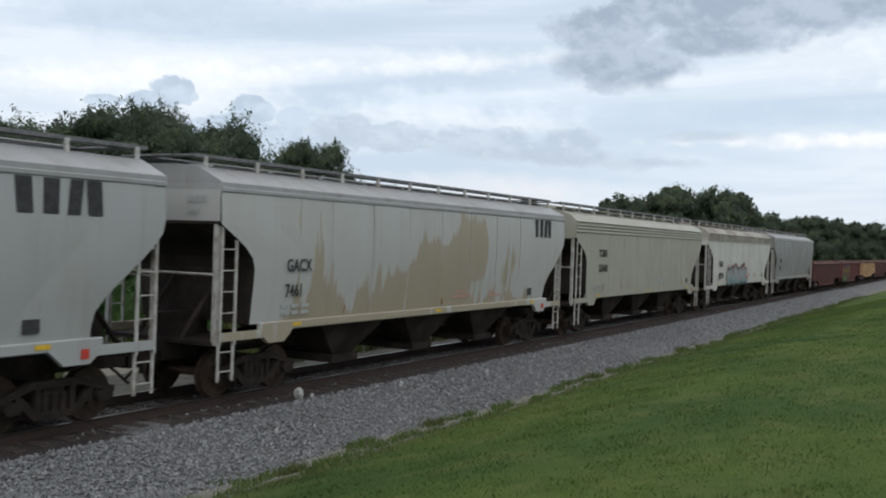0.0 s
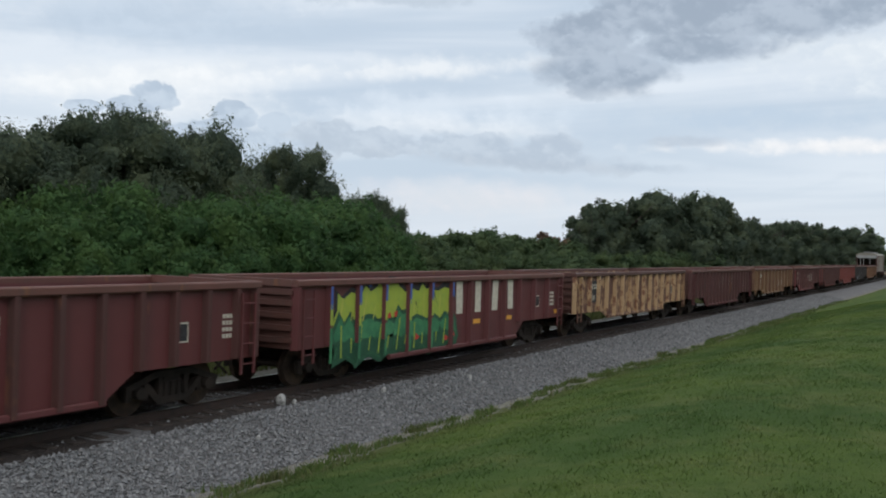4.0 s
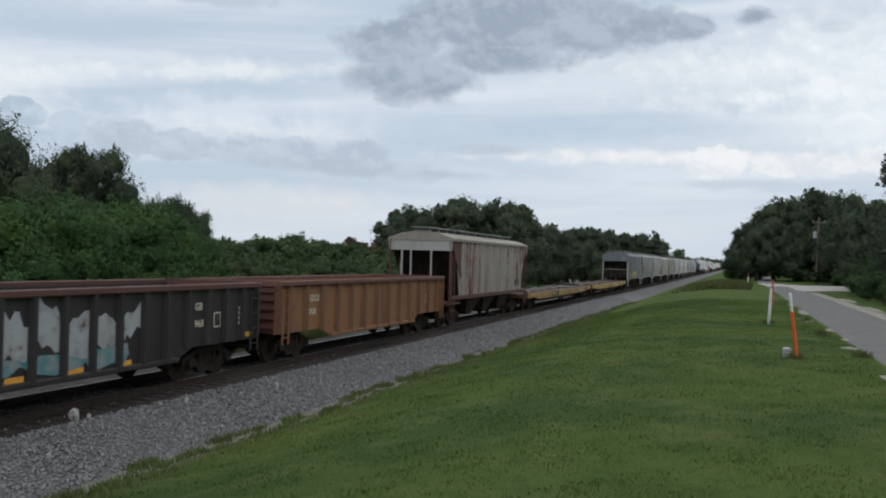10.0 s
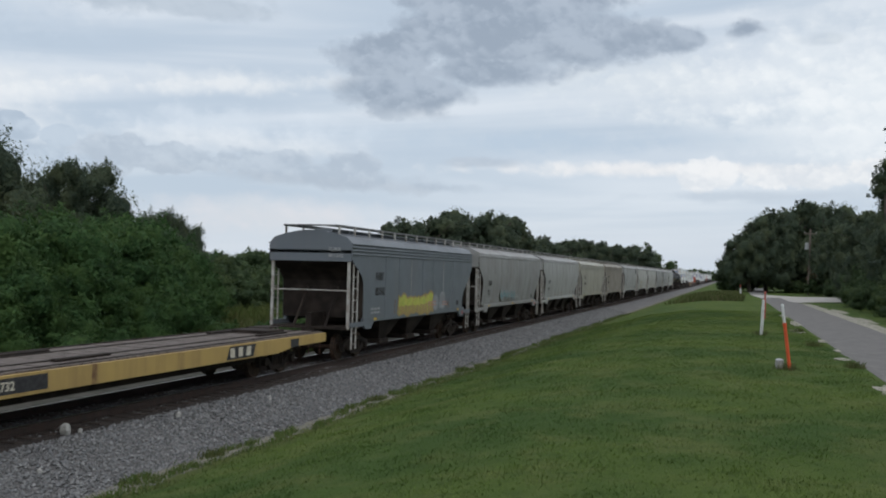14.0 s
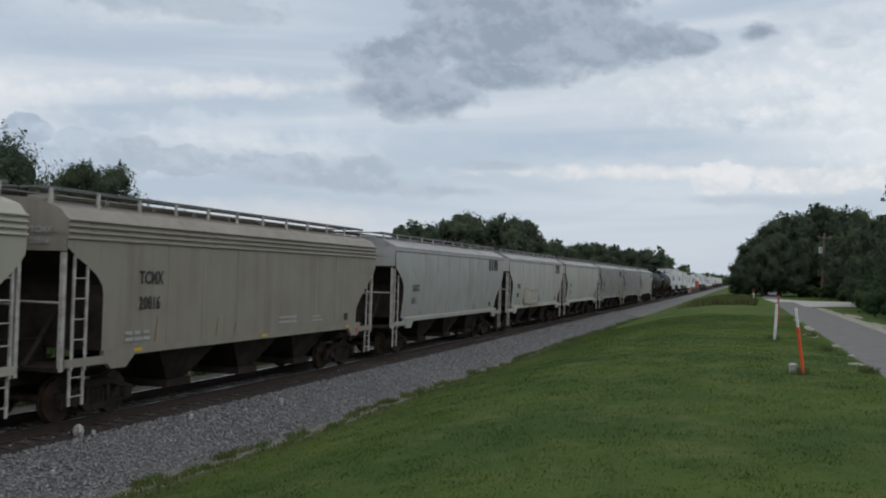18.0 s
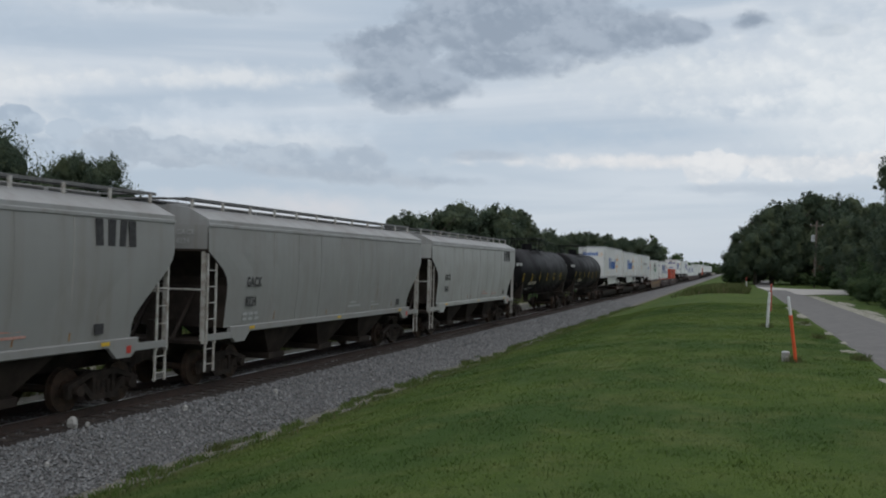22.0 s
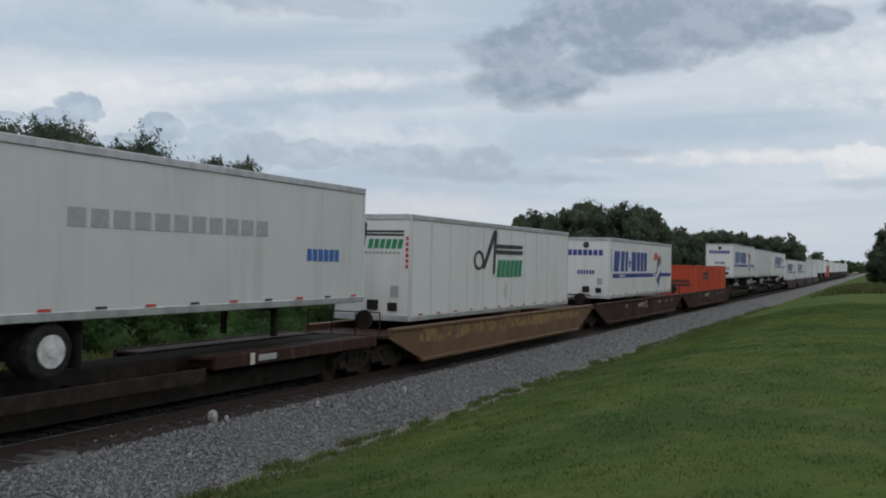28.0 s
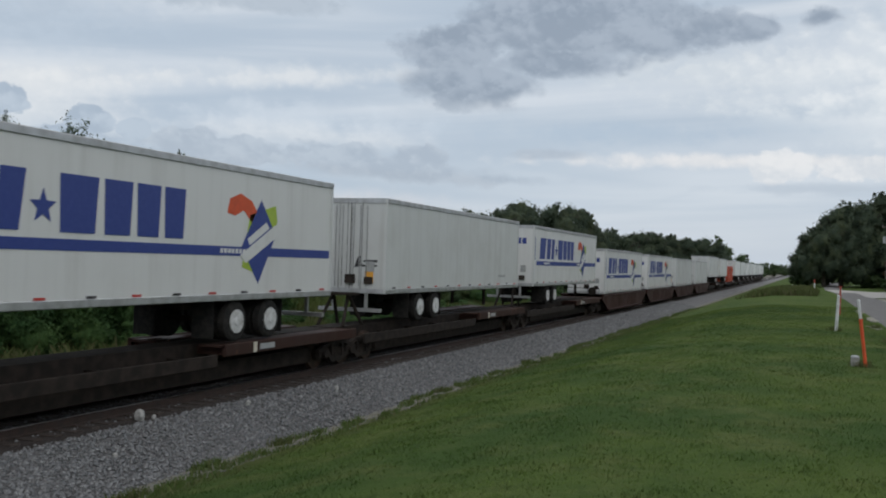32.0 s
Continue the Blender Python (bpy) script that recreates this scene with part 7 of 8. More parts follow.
def art_text_spark(t, H, z0, z1, x):
    out = []
    for k in range(6):
        a = math.radians(60 * k + 90)
        c, s = math.cos(a), math.sin(a)
        out.append([(u * c - v * s, u * s + v * c) for u, v in ((0.40, -0.06), (0.7, -0.14), (1.1, -0.12), (1.1, 0.12), (0.7, 0.14), (0.40, 0.06))])
    pieces("petal_mark", out, M["pale_amber"], t, "faded amber six-petal mark", m=on_side(x, -H + 2.2, 3.85))
    pieces("slogan", [bar(0.55 * i, 0.55 * i + 0.42, 0, 0.34) for i in range(11)], M["faint"], t, "row of faded grey-blue bars", m=on_side(x, -H + 5.0, 3.75))
    pieces("small_mark", [bar(0.26 * i, 0.26 * i + 0.2, 0, 0.3) for i in range(6)], M["blue"], t, m=on_side(x, -H + 12.6, 3.2))


def star(r):
    return [((r if k % 2 == 0 else r * 0.42) * math.cos(math.radians(90 + 36 * k)), (r if k % 2 == 0 else r * 0.42) * math.sin(math.radians(90 + 36 * k))) for k in range(10)]


def art_stripe(t, H, z0, z1, x, at=1.15):
    """Navy block shapes, a full-length stripe and a tilted shield."""
    k = z0 + 1.42
    cells = []
    y = 0.0
    for w in (1.45, 1.0, 0.75):
        cells.append([(y, 0), (y + w * 0.72, 0), (y + w * 0.9, 1.1), (y + 0.1, 1.1)])
        y += w
    y += 0.75
    for w in (1.2, 0.98, 0.9, 0.85):
        cells.append([(y + 0.04, 0), (y + w * 0.80, 0), (y + w * 0.86, 1.1), (y, 1.1)])
        y += w
    pieces("brand_mark", cells, M["navy"], t, "row of navy block shapes", m=on_side(x, -H + at, k))
    part("star_mark", plates([star(0.34)]), M["navy"], t, "navy star", m=on_side(x, -H + at + 3.55, k + 0.45))
    part("stripe", shape(bar(-H + 0.55, H - 0.12, 0, 0.22)), M["navy"], t, "navy stripe along the side", m=on_side(x, 0, z0 + 1.08))
    pieces("stripe_print", [bar(0.16 * i, 0.16 * i + 0.11, 0.06, 0.17) for i in range(8)], M["white"], t, m=on_side(x + 0.004, H - 5.6, z0 + 1.08))
    pieces("stripe_print", [bar(0.16 * i, 0.16 * i + 0.11, 0.06, 0.17) for i in range(8)], M["white"], t, m=on_side(x + 0.004, -H + 2.0, z0 + 1.08))
    yb = H - 3.9
    part("shield_back", plates([[(-0.75, -0.55), (0.15, -0.75), (0.85, 0.65), (0.75, 1.05), (-0.45, 0.75)]]), M["lime"], t, "lime-green panel", m=on_side(x, yb, z0 + 1.35))
    part("shield", plates([[(0.0, -0.95), (0.78, 0.28), (0.05, 1.15), (-0.80, -0.05)]], 0.010), M["navy"], t, "navy tilted shield", m=on_side(x, yb, z0 + 1.35))
    pieces("shield_band", [[(-0.85, -0.25), (-0.6, -0.45), (0.95, 0.30), (0.75, 0.55)], [(-0.55, 0.15), (-0.45, 0.0), (0.45, 0.45), (0.3, 0.6)]], M["white"], t, "white slanted bands", m=on_side(x + 0.009, yb, z0 + 1.35))
    part("swoosh", plates([[(-1.45, 0.75), (-1.35, 1.1), (-0.9, 1.25), (-0.4, 1.1), (0.0, 0.7), (-0.35, 0.55), (-0.75, 0.85), (-1.1, 0.7)]]), M["post_orange"], t, "orange-red swoosh", m=on_side(x, yb, z0 + 1.35))
    pieces("front_mark", [bar(-1.0 + 0.28 * i, -1.0 + 0.28 * i + 0.22, 0, 0.30) for i in range(7)], M["navy"], t, "small navy block shapes", m=on_front(0, -H - 0.004, z1 - 0.95))
    part("front_sticker", plates([blot(random.Random(4), 0.0, 0, 0.17, 0.17, 12, 0.05)]), M["ink"], t, "round dark sticker", m=on_front(0.0, -H - 0.004, z1 - 0.40))
    pieces("front_number", [bar(-0.45 + 0.16 * i, -0.45 + 0.16 * i + 0.11, 0, 0.22) for i in range(6)], M["navy"], t, "illegible digits", m=on_front(0, -H - 0.004, z1 - 1.95))
    pieces("unit_number", [bar(-0.07, 0.07, -0.2 * q, -0.2 * q + 0.14) for q in range(6)], M["navy"], t, m=on_side(x, -H + 0.25, z1 - 0.75))


def art_knot(t, H, z0, z1, x):
    """A black looped mark over green block shapes."""
    def mark(parent, m, k):
        loop = []
        for a0 in range(16):
            a, b = math.radians(a0 * 22.5), math.radians(a0 * 22.5 + 22.5)
            loop.append([(k * (0.42 * math.cos(q) * r + 0.3), k * (0.32 * math.sin(q) * r + 0.55)) for q, r in ((a, 0.72), (a, 1.0), (b, 1.0), (b, 0.72))])
        loop.append([(k * px, k * py) for px, py in ((0.62, 0.35), (1.55, 1.55), (1.75, 1.62), (1.85, 1.5), (1.70, 0.1), (1.55, 0.1), (1.62, 1.25), (0.78, 0.25))])
        for i in range(2):
            loop.append([(k * 1.7, k * (0.98 - 0.20 * i)), (k * 4.4, k * (0.98 - 0.20 * i)), (k * 4.4, k * (1.11 - 0.20 * i)), (k * 1.7, k * (1.11 - 0.20 * i))])
        part("loop_mark", plates(loop), M["ink"], parent, "black looped mark with two rules", m=m)
        pieces("brand_mark", [[(k * (1.90 + 0.41 * i), 0), (k * (1.90 + 0.41 * i + 0.31), 0), (k * (2.02 + 0.41 * i + 0.31), k * 0.58), (k * (2.02 + 0.41 * i), k * 0.58)] for i in range(6)], M["green"], parent, "row of green block shapes", m=m)
    mark(t, on_side(x + 0.02, -H + 4.95, z0 + 1.30), 1.08)
    mark(t, on_front(-1.15, -H - 0.004, z1 - 1.05), 0.50)
    part("front_print", plates([bar(-0.4 + 0.14 * i, -0.4 + 0.14 * i + 0.1, 0, 0.08) for i in range(9)]), M["faint"], t, m=on_front(0.1, -H - 0.004, z1 - 1.22))
    dia = [[(0, -0.3), (0.18, 0), (0, 0.3), (-0.18, 0)]]
    part("diamond_frame", plates(dia), M["faint"], t, "grey diamond placard", m=on_side(x, -H + 8.0, z0 + 0.75))
    part("diamond_face", plates([[(p * 0.6, q * 0.6) for p, q in dia[0]]], 0.010), M["white"], t, m=on_side(x, -H + 8.0, z0 + 0.75))
    part("diamond_frame", plates(dia), M["faint"], t, m=on_front(-0.9, -H - 0.004, z0 + 1.0))
    pieces("unit_number", [bar(-0.06, 0.06, -0.17 * q, -0.17 * q + 0.12) for q in range(6)], M["redmark"], t, m=on_front(1.18, -H - 0.004, z1 - 0.8))


def art_plain(t, H, z0, z1, x):
    part("rear_mark", plates([bar(0, 0.5, 0, 0.1), bar(0.6, 1.0, 0, 0.1)]), M["faint"], t, m=on_side(x, H - 3.0, z0 + 0.5))
    part("door_gap", shape(bar(-0.015, 0.015, z0 + 0.2, z1 - 0.25)), M["faint"], t, m=on_front(0.05, -H - 0.002, 0))
    for dx in (-0.55, -0.3, 0.35, 0.6):
        part("lock_bar", Build().tube((dx, -H - 0.03, z0 + 0.2), (dx, -H - 0.03, z1 - 0.25), 0.02, 6), M["alu"], t)
    part("placard", shape(bar(0, 0.32, 0, 0.38)), M["amber"], t, "amber placard", m=on_front(0.55, -H - 0.004, z0 + 0.35))
    pieces("front_mark", [[(-0.1, 0), (0.05, 0.38), (0.14, 0.38), (0.2, 0.1), (0.75, 0.1), (0.75, 0.04), (0.0, 0.02)], bar(0.25, 0.75, 0.18, 0.26)], M["ink"], t, m=on_front(0.25, -H - 0.004, z0 + 0.85))


def spine_car(u0, u1, label):
    """A spine platform: a centre beam with a wheel tray and a hitch."""
    L = round(u1 - u0, 1)
    H = L / 2
    car = thing("spine_car", label, "spine car", "spine cars")
    roll(car, (u0 + u1) / 2)
    # the lower, wider box is added to fill the shadowed gap beneath the beam
    part("centre_beam", shared(("beam", L), lambda: Build().box(-0.45, 0.45, -H, H, 0.62, 1.10).box(-0.85, 0.85, -H + 2.0, H - 2.0, 0.24, 0.66)), M["under"], car)
    both("wheel_tray", (L,), lambda s: Build().soft_box(s * 1.02 - 0.36, s * 1.02 + 0.36, H - 7.2, H - 0.2, 1.06, 1.12, 0.01).soft_box(s * 1.38 - 0.05, s * 1.38 + 0.05, H - 7.2, H - 0.2, 0.86, 1.15, 0.015), M["spine"], car, "brown wheel tray")
    for i in range(6):
        part("tray_beam", shared(("tray_beam",), lambda: Build().box(-1.32, 1.32, -0.06, 0.06, 0.86, 1.06)), M["spine"], car, m=pose(0, H - 6.9 + i * 1.25, 0))
    part("tray_sign", plates([bar(0, 0.16, 0, 0.26)]), M["cream"], car, m=on_side(1.434, H - 6.0, 0.87))
    part("tray_sign", plates([bar(0, 0.7, 0.06, 0.2)]), M["faint"], car, m=on_side(1.434, H - 5.7, 0.87))
    hitch = Build()
    y = -H + 1.3
    for s in (-0.45, 0.45):
        hitch.tube((s, y - 0.7, 1.1), (s * 0.6, y, 2.12), 0.06, 8)
        hitch.tube((s, y + 0.7, 1.1), (s * 0.6, y, 2.12), 0.06, 8)
    hitch.box(-0.5, 0.5, y - 0.35, y + 0.35, 2.08, 2.16)
    part("hitch", hitch, M["under"], car, "dark trailer hitch")
    low = Build()
    for s in (-1, 1):
        low.soft_box(s * 1.30 - 0.04, s * 1.30 + 0.04, -H + 0.4, H - 7.4, 0.62, 0.92, 0.015)
        for i in range(5):
            y = -H + 0.9 + i * (L - 9.0) / 4
            low.box(min(0, s * 1.3), max(0, s * 1.3), y - 0.05, y + 0.05, 0.68, 0.84)
    part("side_apron", low, M["under"], car)
    for e in (-1, 1):
        truck(car, e * (H - 0.75))
        coupler(car, e * H, e)
    return car


def well_car(u0, u1, mat, label, mark="", number=""):
    """A deep well car: high sides that drop between the trucks."""
    L = round(u1 - u0, 1)
    H = L / 2
    car = thing("well_car", label, "well car", "well cars")
    roll(car, (u0 + u1) / 2)
    low = [(-H + 0.3, 1.00), (-H + 2.5, 0.22), (H - 2.5, 0.22), (H - 0.3, 1.00), (H - 0.3, 1.22), (-H + 0.3, 1.22)]
    both("side_wall", ("w", L), lambda s: Build().along_x(low, s * 1.41 - 0.03, s * 1.41 + 0.03), M[mat], car)
    both("top_rail", ("w", L), lambda s: Build().soft_box(s * 1.42 - 0.09, s * 1.42 + 0.09, -H + 0.3, H - 0.3, 1.20, 1.30, 0.02), M[mat], car)
    both("bottom_rail", ("w", L), lambda s: Build().soft_box(s * 1.42 - 0.07, s * 1.42 + 0.07, -H + 2.4, H - 2.4, 0.18, 0.30, 0.02), M[mat], car)
    def ends():
        b = Build()
        for e in (-1, 1):
            y0, y1 = sorted((e * (H - 2.3), e * (H + 0.1)))
            b.box(-1.38, 1.38, y0, y1, 1.02, 1.10)
            b.box(-0.35, 0.35, y0, y1, 0.7, 1.04)
            b.box(-1.38, 1.38, e * (H - 2.3) - 0.05, e * (H - 2.3) + 0.05, 0.3, 1.06)
        b.box(-1.38, 1.38, -H + 2.3, H - 2.3, 0.24, 0.34)
        return b
    part("end_deck", shared(("well_end", L), ends), M["spine"], car)
    for e in (-1, 1):
        truck(car, e * (H - 0.95))
        coupler(car, e * H, e)
        rails = Build()
        for x in (-1.2, -0.4, 0.4, 1.2):
            rails.tube((x, e * (H - 0.1), 1.1), (x, e * (H - 0.1), 1.75), 0.02, 6)
        rails.tube((-1.2, e * (H - 0.1), 1.75), (1.2, e * (H - 0.1), 1.75), 0.02, 6)
        part("end_railing", rails, M["under"], car)
        wheel_ = Build().tube((0.75, e * (H - 0.02), 1.55), (0.75, e * (H + 0.04), 1.55), 0.28, 14)
        part("brake_wheel", wheel_, M["under"], car)
    if mark:
        part("lettering", letters(mark + " " + number, 0.30), M["cream"], car, m=on_side(1.446, -H + 9.35, 0.84))
        ring = [[(0.22 * r * math.cos(q), 0.22 * r * math.sin(q)) for q, r in ((math.radians(a), 0.75), (math.radians(a), 1.0), (math.radians(a + 30), 1.0), (math.radians(a + 30), 0.75))] for a in range(0, 360, 30)]
        pieces("round_mark", ring, M["cream"], car, "small round outline mark", m=on_side(1.446, -H + 11.35, 0.96))
    if mat == "well_yellow":
        rng = random.Random(9)
        ys = [-H + 2.2 + (L - 4.4) * k / 24 for k in range(25)]
        edge = [(y, 1.18) for y in reversed(ys)]
        part("scraped_band", shape([(y, 0.80 + rng.uniform(-0.10, 0.10)) for y in ys] + edge, 0.004), M["scraped"], car, "scraped ochre-yellow upper band", m=on_side(1.442, 0, 0))
    for y in (-7.0, 1.6, 3.6, 5.4) if mark else ():
        part("small_print", plates([bar(0, 0.5, 0, 0.06), bar(0.05, 0.45, 0.1, 0.15)]), M["faint"], car, "illegible small print", m=on_side(1.446, y + 2.0, 0.92))
    return car


def container(u0, u1, z0, z1, mat, label):
    """A ribbed steel container with lifting posts."""
    L = round(u1 - u0, 1)
    H = L / 2
    t = thing("shipping_container", label, "container", "containers on the train")
    roll(t, (u0 + u1) / 2)
    W = 1.28
    part("box", Build().soft_box(-W + 0.03, W - 0.03, -H + 0.03, H - 0.03, z0, z1 - 0.02, 0.02), M[mat], t)
    rib = shared(("corrugation", z0, z1), lambda: Build().along_z([(0, -0.07), (0.03, -0.035), (0.03, 0.035), (0, 0.07)], z0 + 0.1, z1 - 0.12))
    k = int(L / 0.28)
    for i in range(k):
        part("corrugation", rib, M[mat], t, m=pose(W - 0.032, -H + 0.2 + (L - 0.4) * i / (k - 1), 0))
    for i in range(8):
        part("corrugation", rib, M[mat], t, m=pose(-1.05 + 0.3 * i, -H + 0.032, 0, 0, 0, -90))
    rails = Build()
    for s in (-1, 1):
        rails.soft_box(s * (W - 0.05) - 0.06, s * (W - 0.05) + 0.06, -H, H, z1 - 0.12, z1, 0.015)
        rails.soft_box(s * (W - 0.05) - 0.06, s * (W - 0.05) + 0.06, -H, H, z0, z0 + 0.12, 0.015)
    for e in (-1, 1):
        rails.soft_box(-W, W, e * (H - 0.05) - 0.06, e * (H - 0.05) + 0.06, z1 - 0.12, z1, 0.015)
    part("frame_rail", rails, M[mat], t)
    for e in (-1, 1):
        y = e * (H - 2.0)
        part("lift_post", Build().soft_box(W - 0.06, W + 0.012, y - 0.16, y - 0.06, z0, z1, 0.01).soft_box(W - 0.06, W + 0.012, y + 0.06, y + 0.16, z0, z1, 0.01), M["ochre"] if e > 0 else M[mat], t, "ribbed lifting post")
        for s in (-1, 1):
            part("corner_post", Build().soft_box(s * (W - 0.06) - 0.07, s * (W - 0.06) + 0.07, e * (H - 0.07) - 0.07, e * (H - 0.07) + 0.07, z0, z1, 0.015), M[mat], t)
    pieces("side_mark", [bar(0.30 * i, 0.30 * i + 0.24, 0.12, 0.42) for i in range(9)] + [[(0.1, -0.18), (2.6, -0.18), (2.5, 0.04), (0.0, 0.04)]], M["ink"], t, "dark worn block shapes", m=on_side(W + 0.004, -H + 3.6, z1 - 0.95))
    pieces("front_mark", [bar(-0.9 + 0.2 * i, -0.9 + 0.2 * i + 0.15, 0, 0.22) for i in range(9)] + [bar(-0.9, 0.9, -0.25, -0.08)], M["ink"], t, m=on_front(0, -H - 0.004, z1 - 1.35))
    return t


def spray(car_u, u, z, w, h, mats, seed, x=1.585, step=0.62):
    """Sprayed lettering reduced to loose plain shapes, one coat inside another, on a car's flank."""
    parent = [ob for ob, uu, _, _ in ROLLING if abs(uu - car_u) < 0.2][0]
    for i, mt in enumerate(mats):
        rng = random.Random(seed)
        out = []
        k = max(2, int(w / step))
        for j in range(k):
            cx, cy = -w / 2 + w * (j + 0.5) / k, h * rng.uniform(-0.10, 0.10)
            lean, ww, hh = rng.uniform(-0.12, 0.18), step * rng.uniform(0.50, 0.62), h * rng.uniform(0.40, 0.52)
            q = (1.0, 0.78, 0.34)[i]
            o = blot(rng, 0, 0, ww * q, hh * q, 13, 0.26)
            out.append([(cx + px + lean * py, cy + py + (0.12 * h if i == 2 else 0)) for px, py in o])
        pieces("spray_paint", out, M[mt], parent, "loose sprayed shape", m=on_side(x + 0.005 * i, u - car_u, z), thick=0.003)


def throw_up(car_u, u, z, w, h, n, coats, seed, x, dots=0):
    """A sprayed row of blocky slanted shapes: a dark outline, a fill, a lower band and thin highlights."""
    parent = [ob for ob, uu, _, _ in ROLLING if abs(uu - car_u) < 0.2][0]
    rng = random.Random(seed)
    dark, fill, low, light = coats
    step = w / n
    out, ins, lows, lines = [], [], [], []
    for i in range(n):
        x0, lean, top = -w / 2 + step * i, rng.uniform(-0.05, 0.22), h * rng.uniform(0.86, 1.10)
        base = (
            [(-0.1, 0.1), (0.3, -0.05), (0.7, 0.08), (1.1, -0.02), (1.05, 0.35), (0.9, 0.6), (1.08, 0.9), (0.6, 1.02), (0.2, 0.9), (-0.05, 1.0), (0.05, 0.6), (-0.12, 0.4)],
            [(0.0, 0.0), (0.5, 0.1), (1.0, -0.06), (1.12, 0.3), (0.95, 0.75), (0.7, 1.05), (0.45, 0.9), (0.2, 1.06), (-0.08, 0.7), (0.06, 0.35)],
            [(0.1, -0.04), (0.6, 0.04), (1.05, 0.16), (0.96, 0.5), (1.1, 0.8), (0.8, 0.95), (0.5, 1.08), (0.15, 0.92), (-0.1, 0.98), (0.0, 0.5), (-0.06, 0.2)],
        )[(i + seed) % 3]
        p = [(a + rng.uniform(-0.06, 0.06), b + rng.uniform(-0.06, 0.06)) for a, b in base]

        def lay(q, grow):
            return [(x0 + step * (0.5 + (a - 0.5) * grow + lean * b), top * (0.5 + (b - 0.5) * grow)) for a, b in q]
        out.append(lay(p, 1.22))
        ins.append(lay(p, 0.98))
        cap = 0.40 + rng.uniform(-0.06, 0.10)
        lows.append(lay([(a, min(b, cap + (0.10 if k % 2 else 0.0))) for k, (a, b) in enumerate(p)], 0.96))
        a = x0 + step * rng.uniform(0.15, 0.3)
        lines.append([(a, top * 0.1), (a + 0.05, top * 0.1), (a + lean * step + 0.06, top * 0.88), (a + lean * step + 0.02, top * 0.88)])
        a += step * 0.5
        lines.append([(a, top * 0.2), (a + 0.04, top * 0.2), (a + lean * step * 0.5 + 0.05, top * 0.55), (a + lean * step * 0.5 + 0.01, top * 0.55)])
    for k, (outs, mt) in enumerate(((out, dark), (ins, fill), (lows, low), (lines, light))):
        pieces("spray_paint", outs, M[mt], parent, "slanted sprayed shape", m=on_side(x + 0.004 * k, u - car_u, z), thick=0.002)
    spots = [blot(rng, rng.uniform(-w / 2, w / 2), h * rng.choice((rng.uniform(0.2, 0.4), rng.uniform(0.95, 1.15))), 0.09, 0.08, 9, 0.3) for _ in range(dots)]
    pieces("spray_dot", spots, M["redmark"], parent, "red sprayed dot", m=on_side(x + 0.018, u - car_u, z), thick=0.002)


def spray_fill(car_u, bays, pitch, z0, z1, mats, seed, x=1.454, wild=0.0):
    """Panels between the ribs filled with sprayed coats that end in ragged edges."""
    parent = [ob for ob, uu, _, _ in ROLLING if abs(uu - car_u) < 0.2][0]
    rng = random.Random(seed)
    for i, y in enumerate(bays):
        a, b = y + 0.08, y + pitch - 0.08
        for j, (mt, lo, hi) in enumerate(mats):
            za, zb = z0 + (z1 - z0) * (lo + wild * rng.random()), z0 + (z1 - z0) * (hi - wild * rng.random())
            tilt = wild * rng.uniform(-1.2, 1.2)
            n = 6
            low = [(a + (b - a) * k / n, za + tilt * (k / n - 0.5) + rng.uniform(-0.10, 0.10)) for k in range(n + 1)]
            top = [(b - (b - a) * k / n, zb + tilt * (0.5 - k / n) + rng.uniform(-0.16, 0.12)) for k in range(n + 1)]
            pieces("spray_paint", [low + top], M[mt], parent, "ragged sprayed panel", m=on_side(x + 0.004 * j, 0, 0), thick=0.003)


def mid(a, b):
    return (a + b) / 2


# covered hoppers at the head of the view
hopper(-4.6, 12.0, M["hop_white"], label="pale grey covered hopper car with ochre rust runs", brand=(5.3, 1.75))
hopper(13.4, 30.1, M["hop_tan"], label="white covered hopper car patched with bare tan stains", mark="GACX", number="7461", brand=(5.9, 1.35))
hopper(31.2, 48.1, M["hop_cream"], style="band", label="cream covered hopper car with yellow reflectors", mark="TCMX", number="350480", roof=M["hop_cream"])
hopper(49.5, 65.7, M["hop_bright"], style="band", label="white covered hopper car with a rust-streaked roof and sprayed tag", mark="FURX", number="850743", roof=M["hop_rusty"], tz=2.36, lh=0.46)
hopper(66.9, 83.4, M["hop_grey"], label="light grey covered hopper car with rust runs", mark="GACX", number="7475")
# open gondolas
gondola(84.5, 100.8, M["herz_dark"], "dark red open gondola car with cream block shapes", blocks=(-2.4, 0.84, 0.46, 0.88, 1.15, 6), ribs=(-2.58, 0.84), rib=M["rib_red"])
gondola(102.0, 117.5, M["herz_dark"], "dark red open gondola car covered with bright spray paint", blocks=(-0.25, 1.16, 0.50, 0.92, 1.38, 4), ribs=(0.56, 1.17), rib=M["herz_dark"], strips=((0.9, 1.04, 0.45), (3.2, 1.04, 0.4), (7.2, 1.06, 0.32)))
gondola(118.7, 134.4, M["gon_yellow"], "rust-eaten yellow open gondola car", mark="HZGX", number="1110", belly=False, ribs=(-6.14, 1.0), rib=M["rib_yellow"], panels=((-6.0, 1.30, 0.9, 0.85),), text=(-6.0, 0.27), chord=M["oxide"])
gondola(135.7, 151.6, M["herz_dark"], "dark red open gondola car with tall cream block shapes", blocks=(-2.16, 0.85, 0.50, 0.92, 1.13, 6), ribs=(-3.15, 0.845), rib=M["rib_red"])
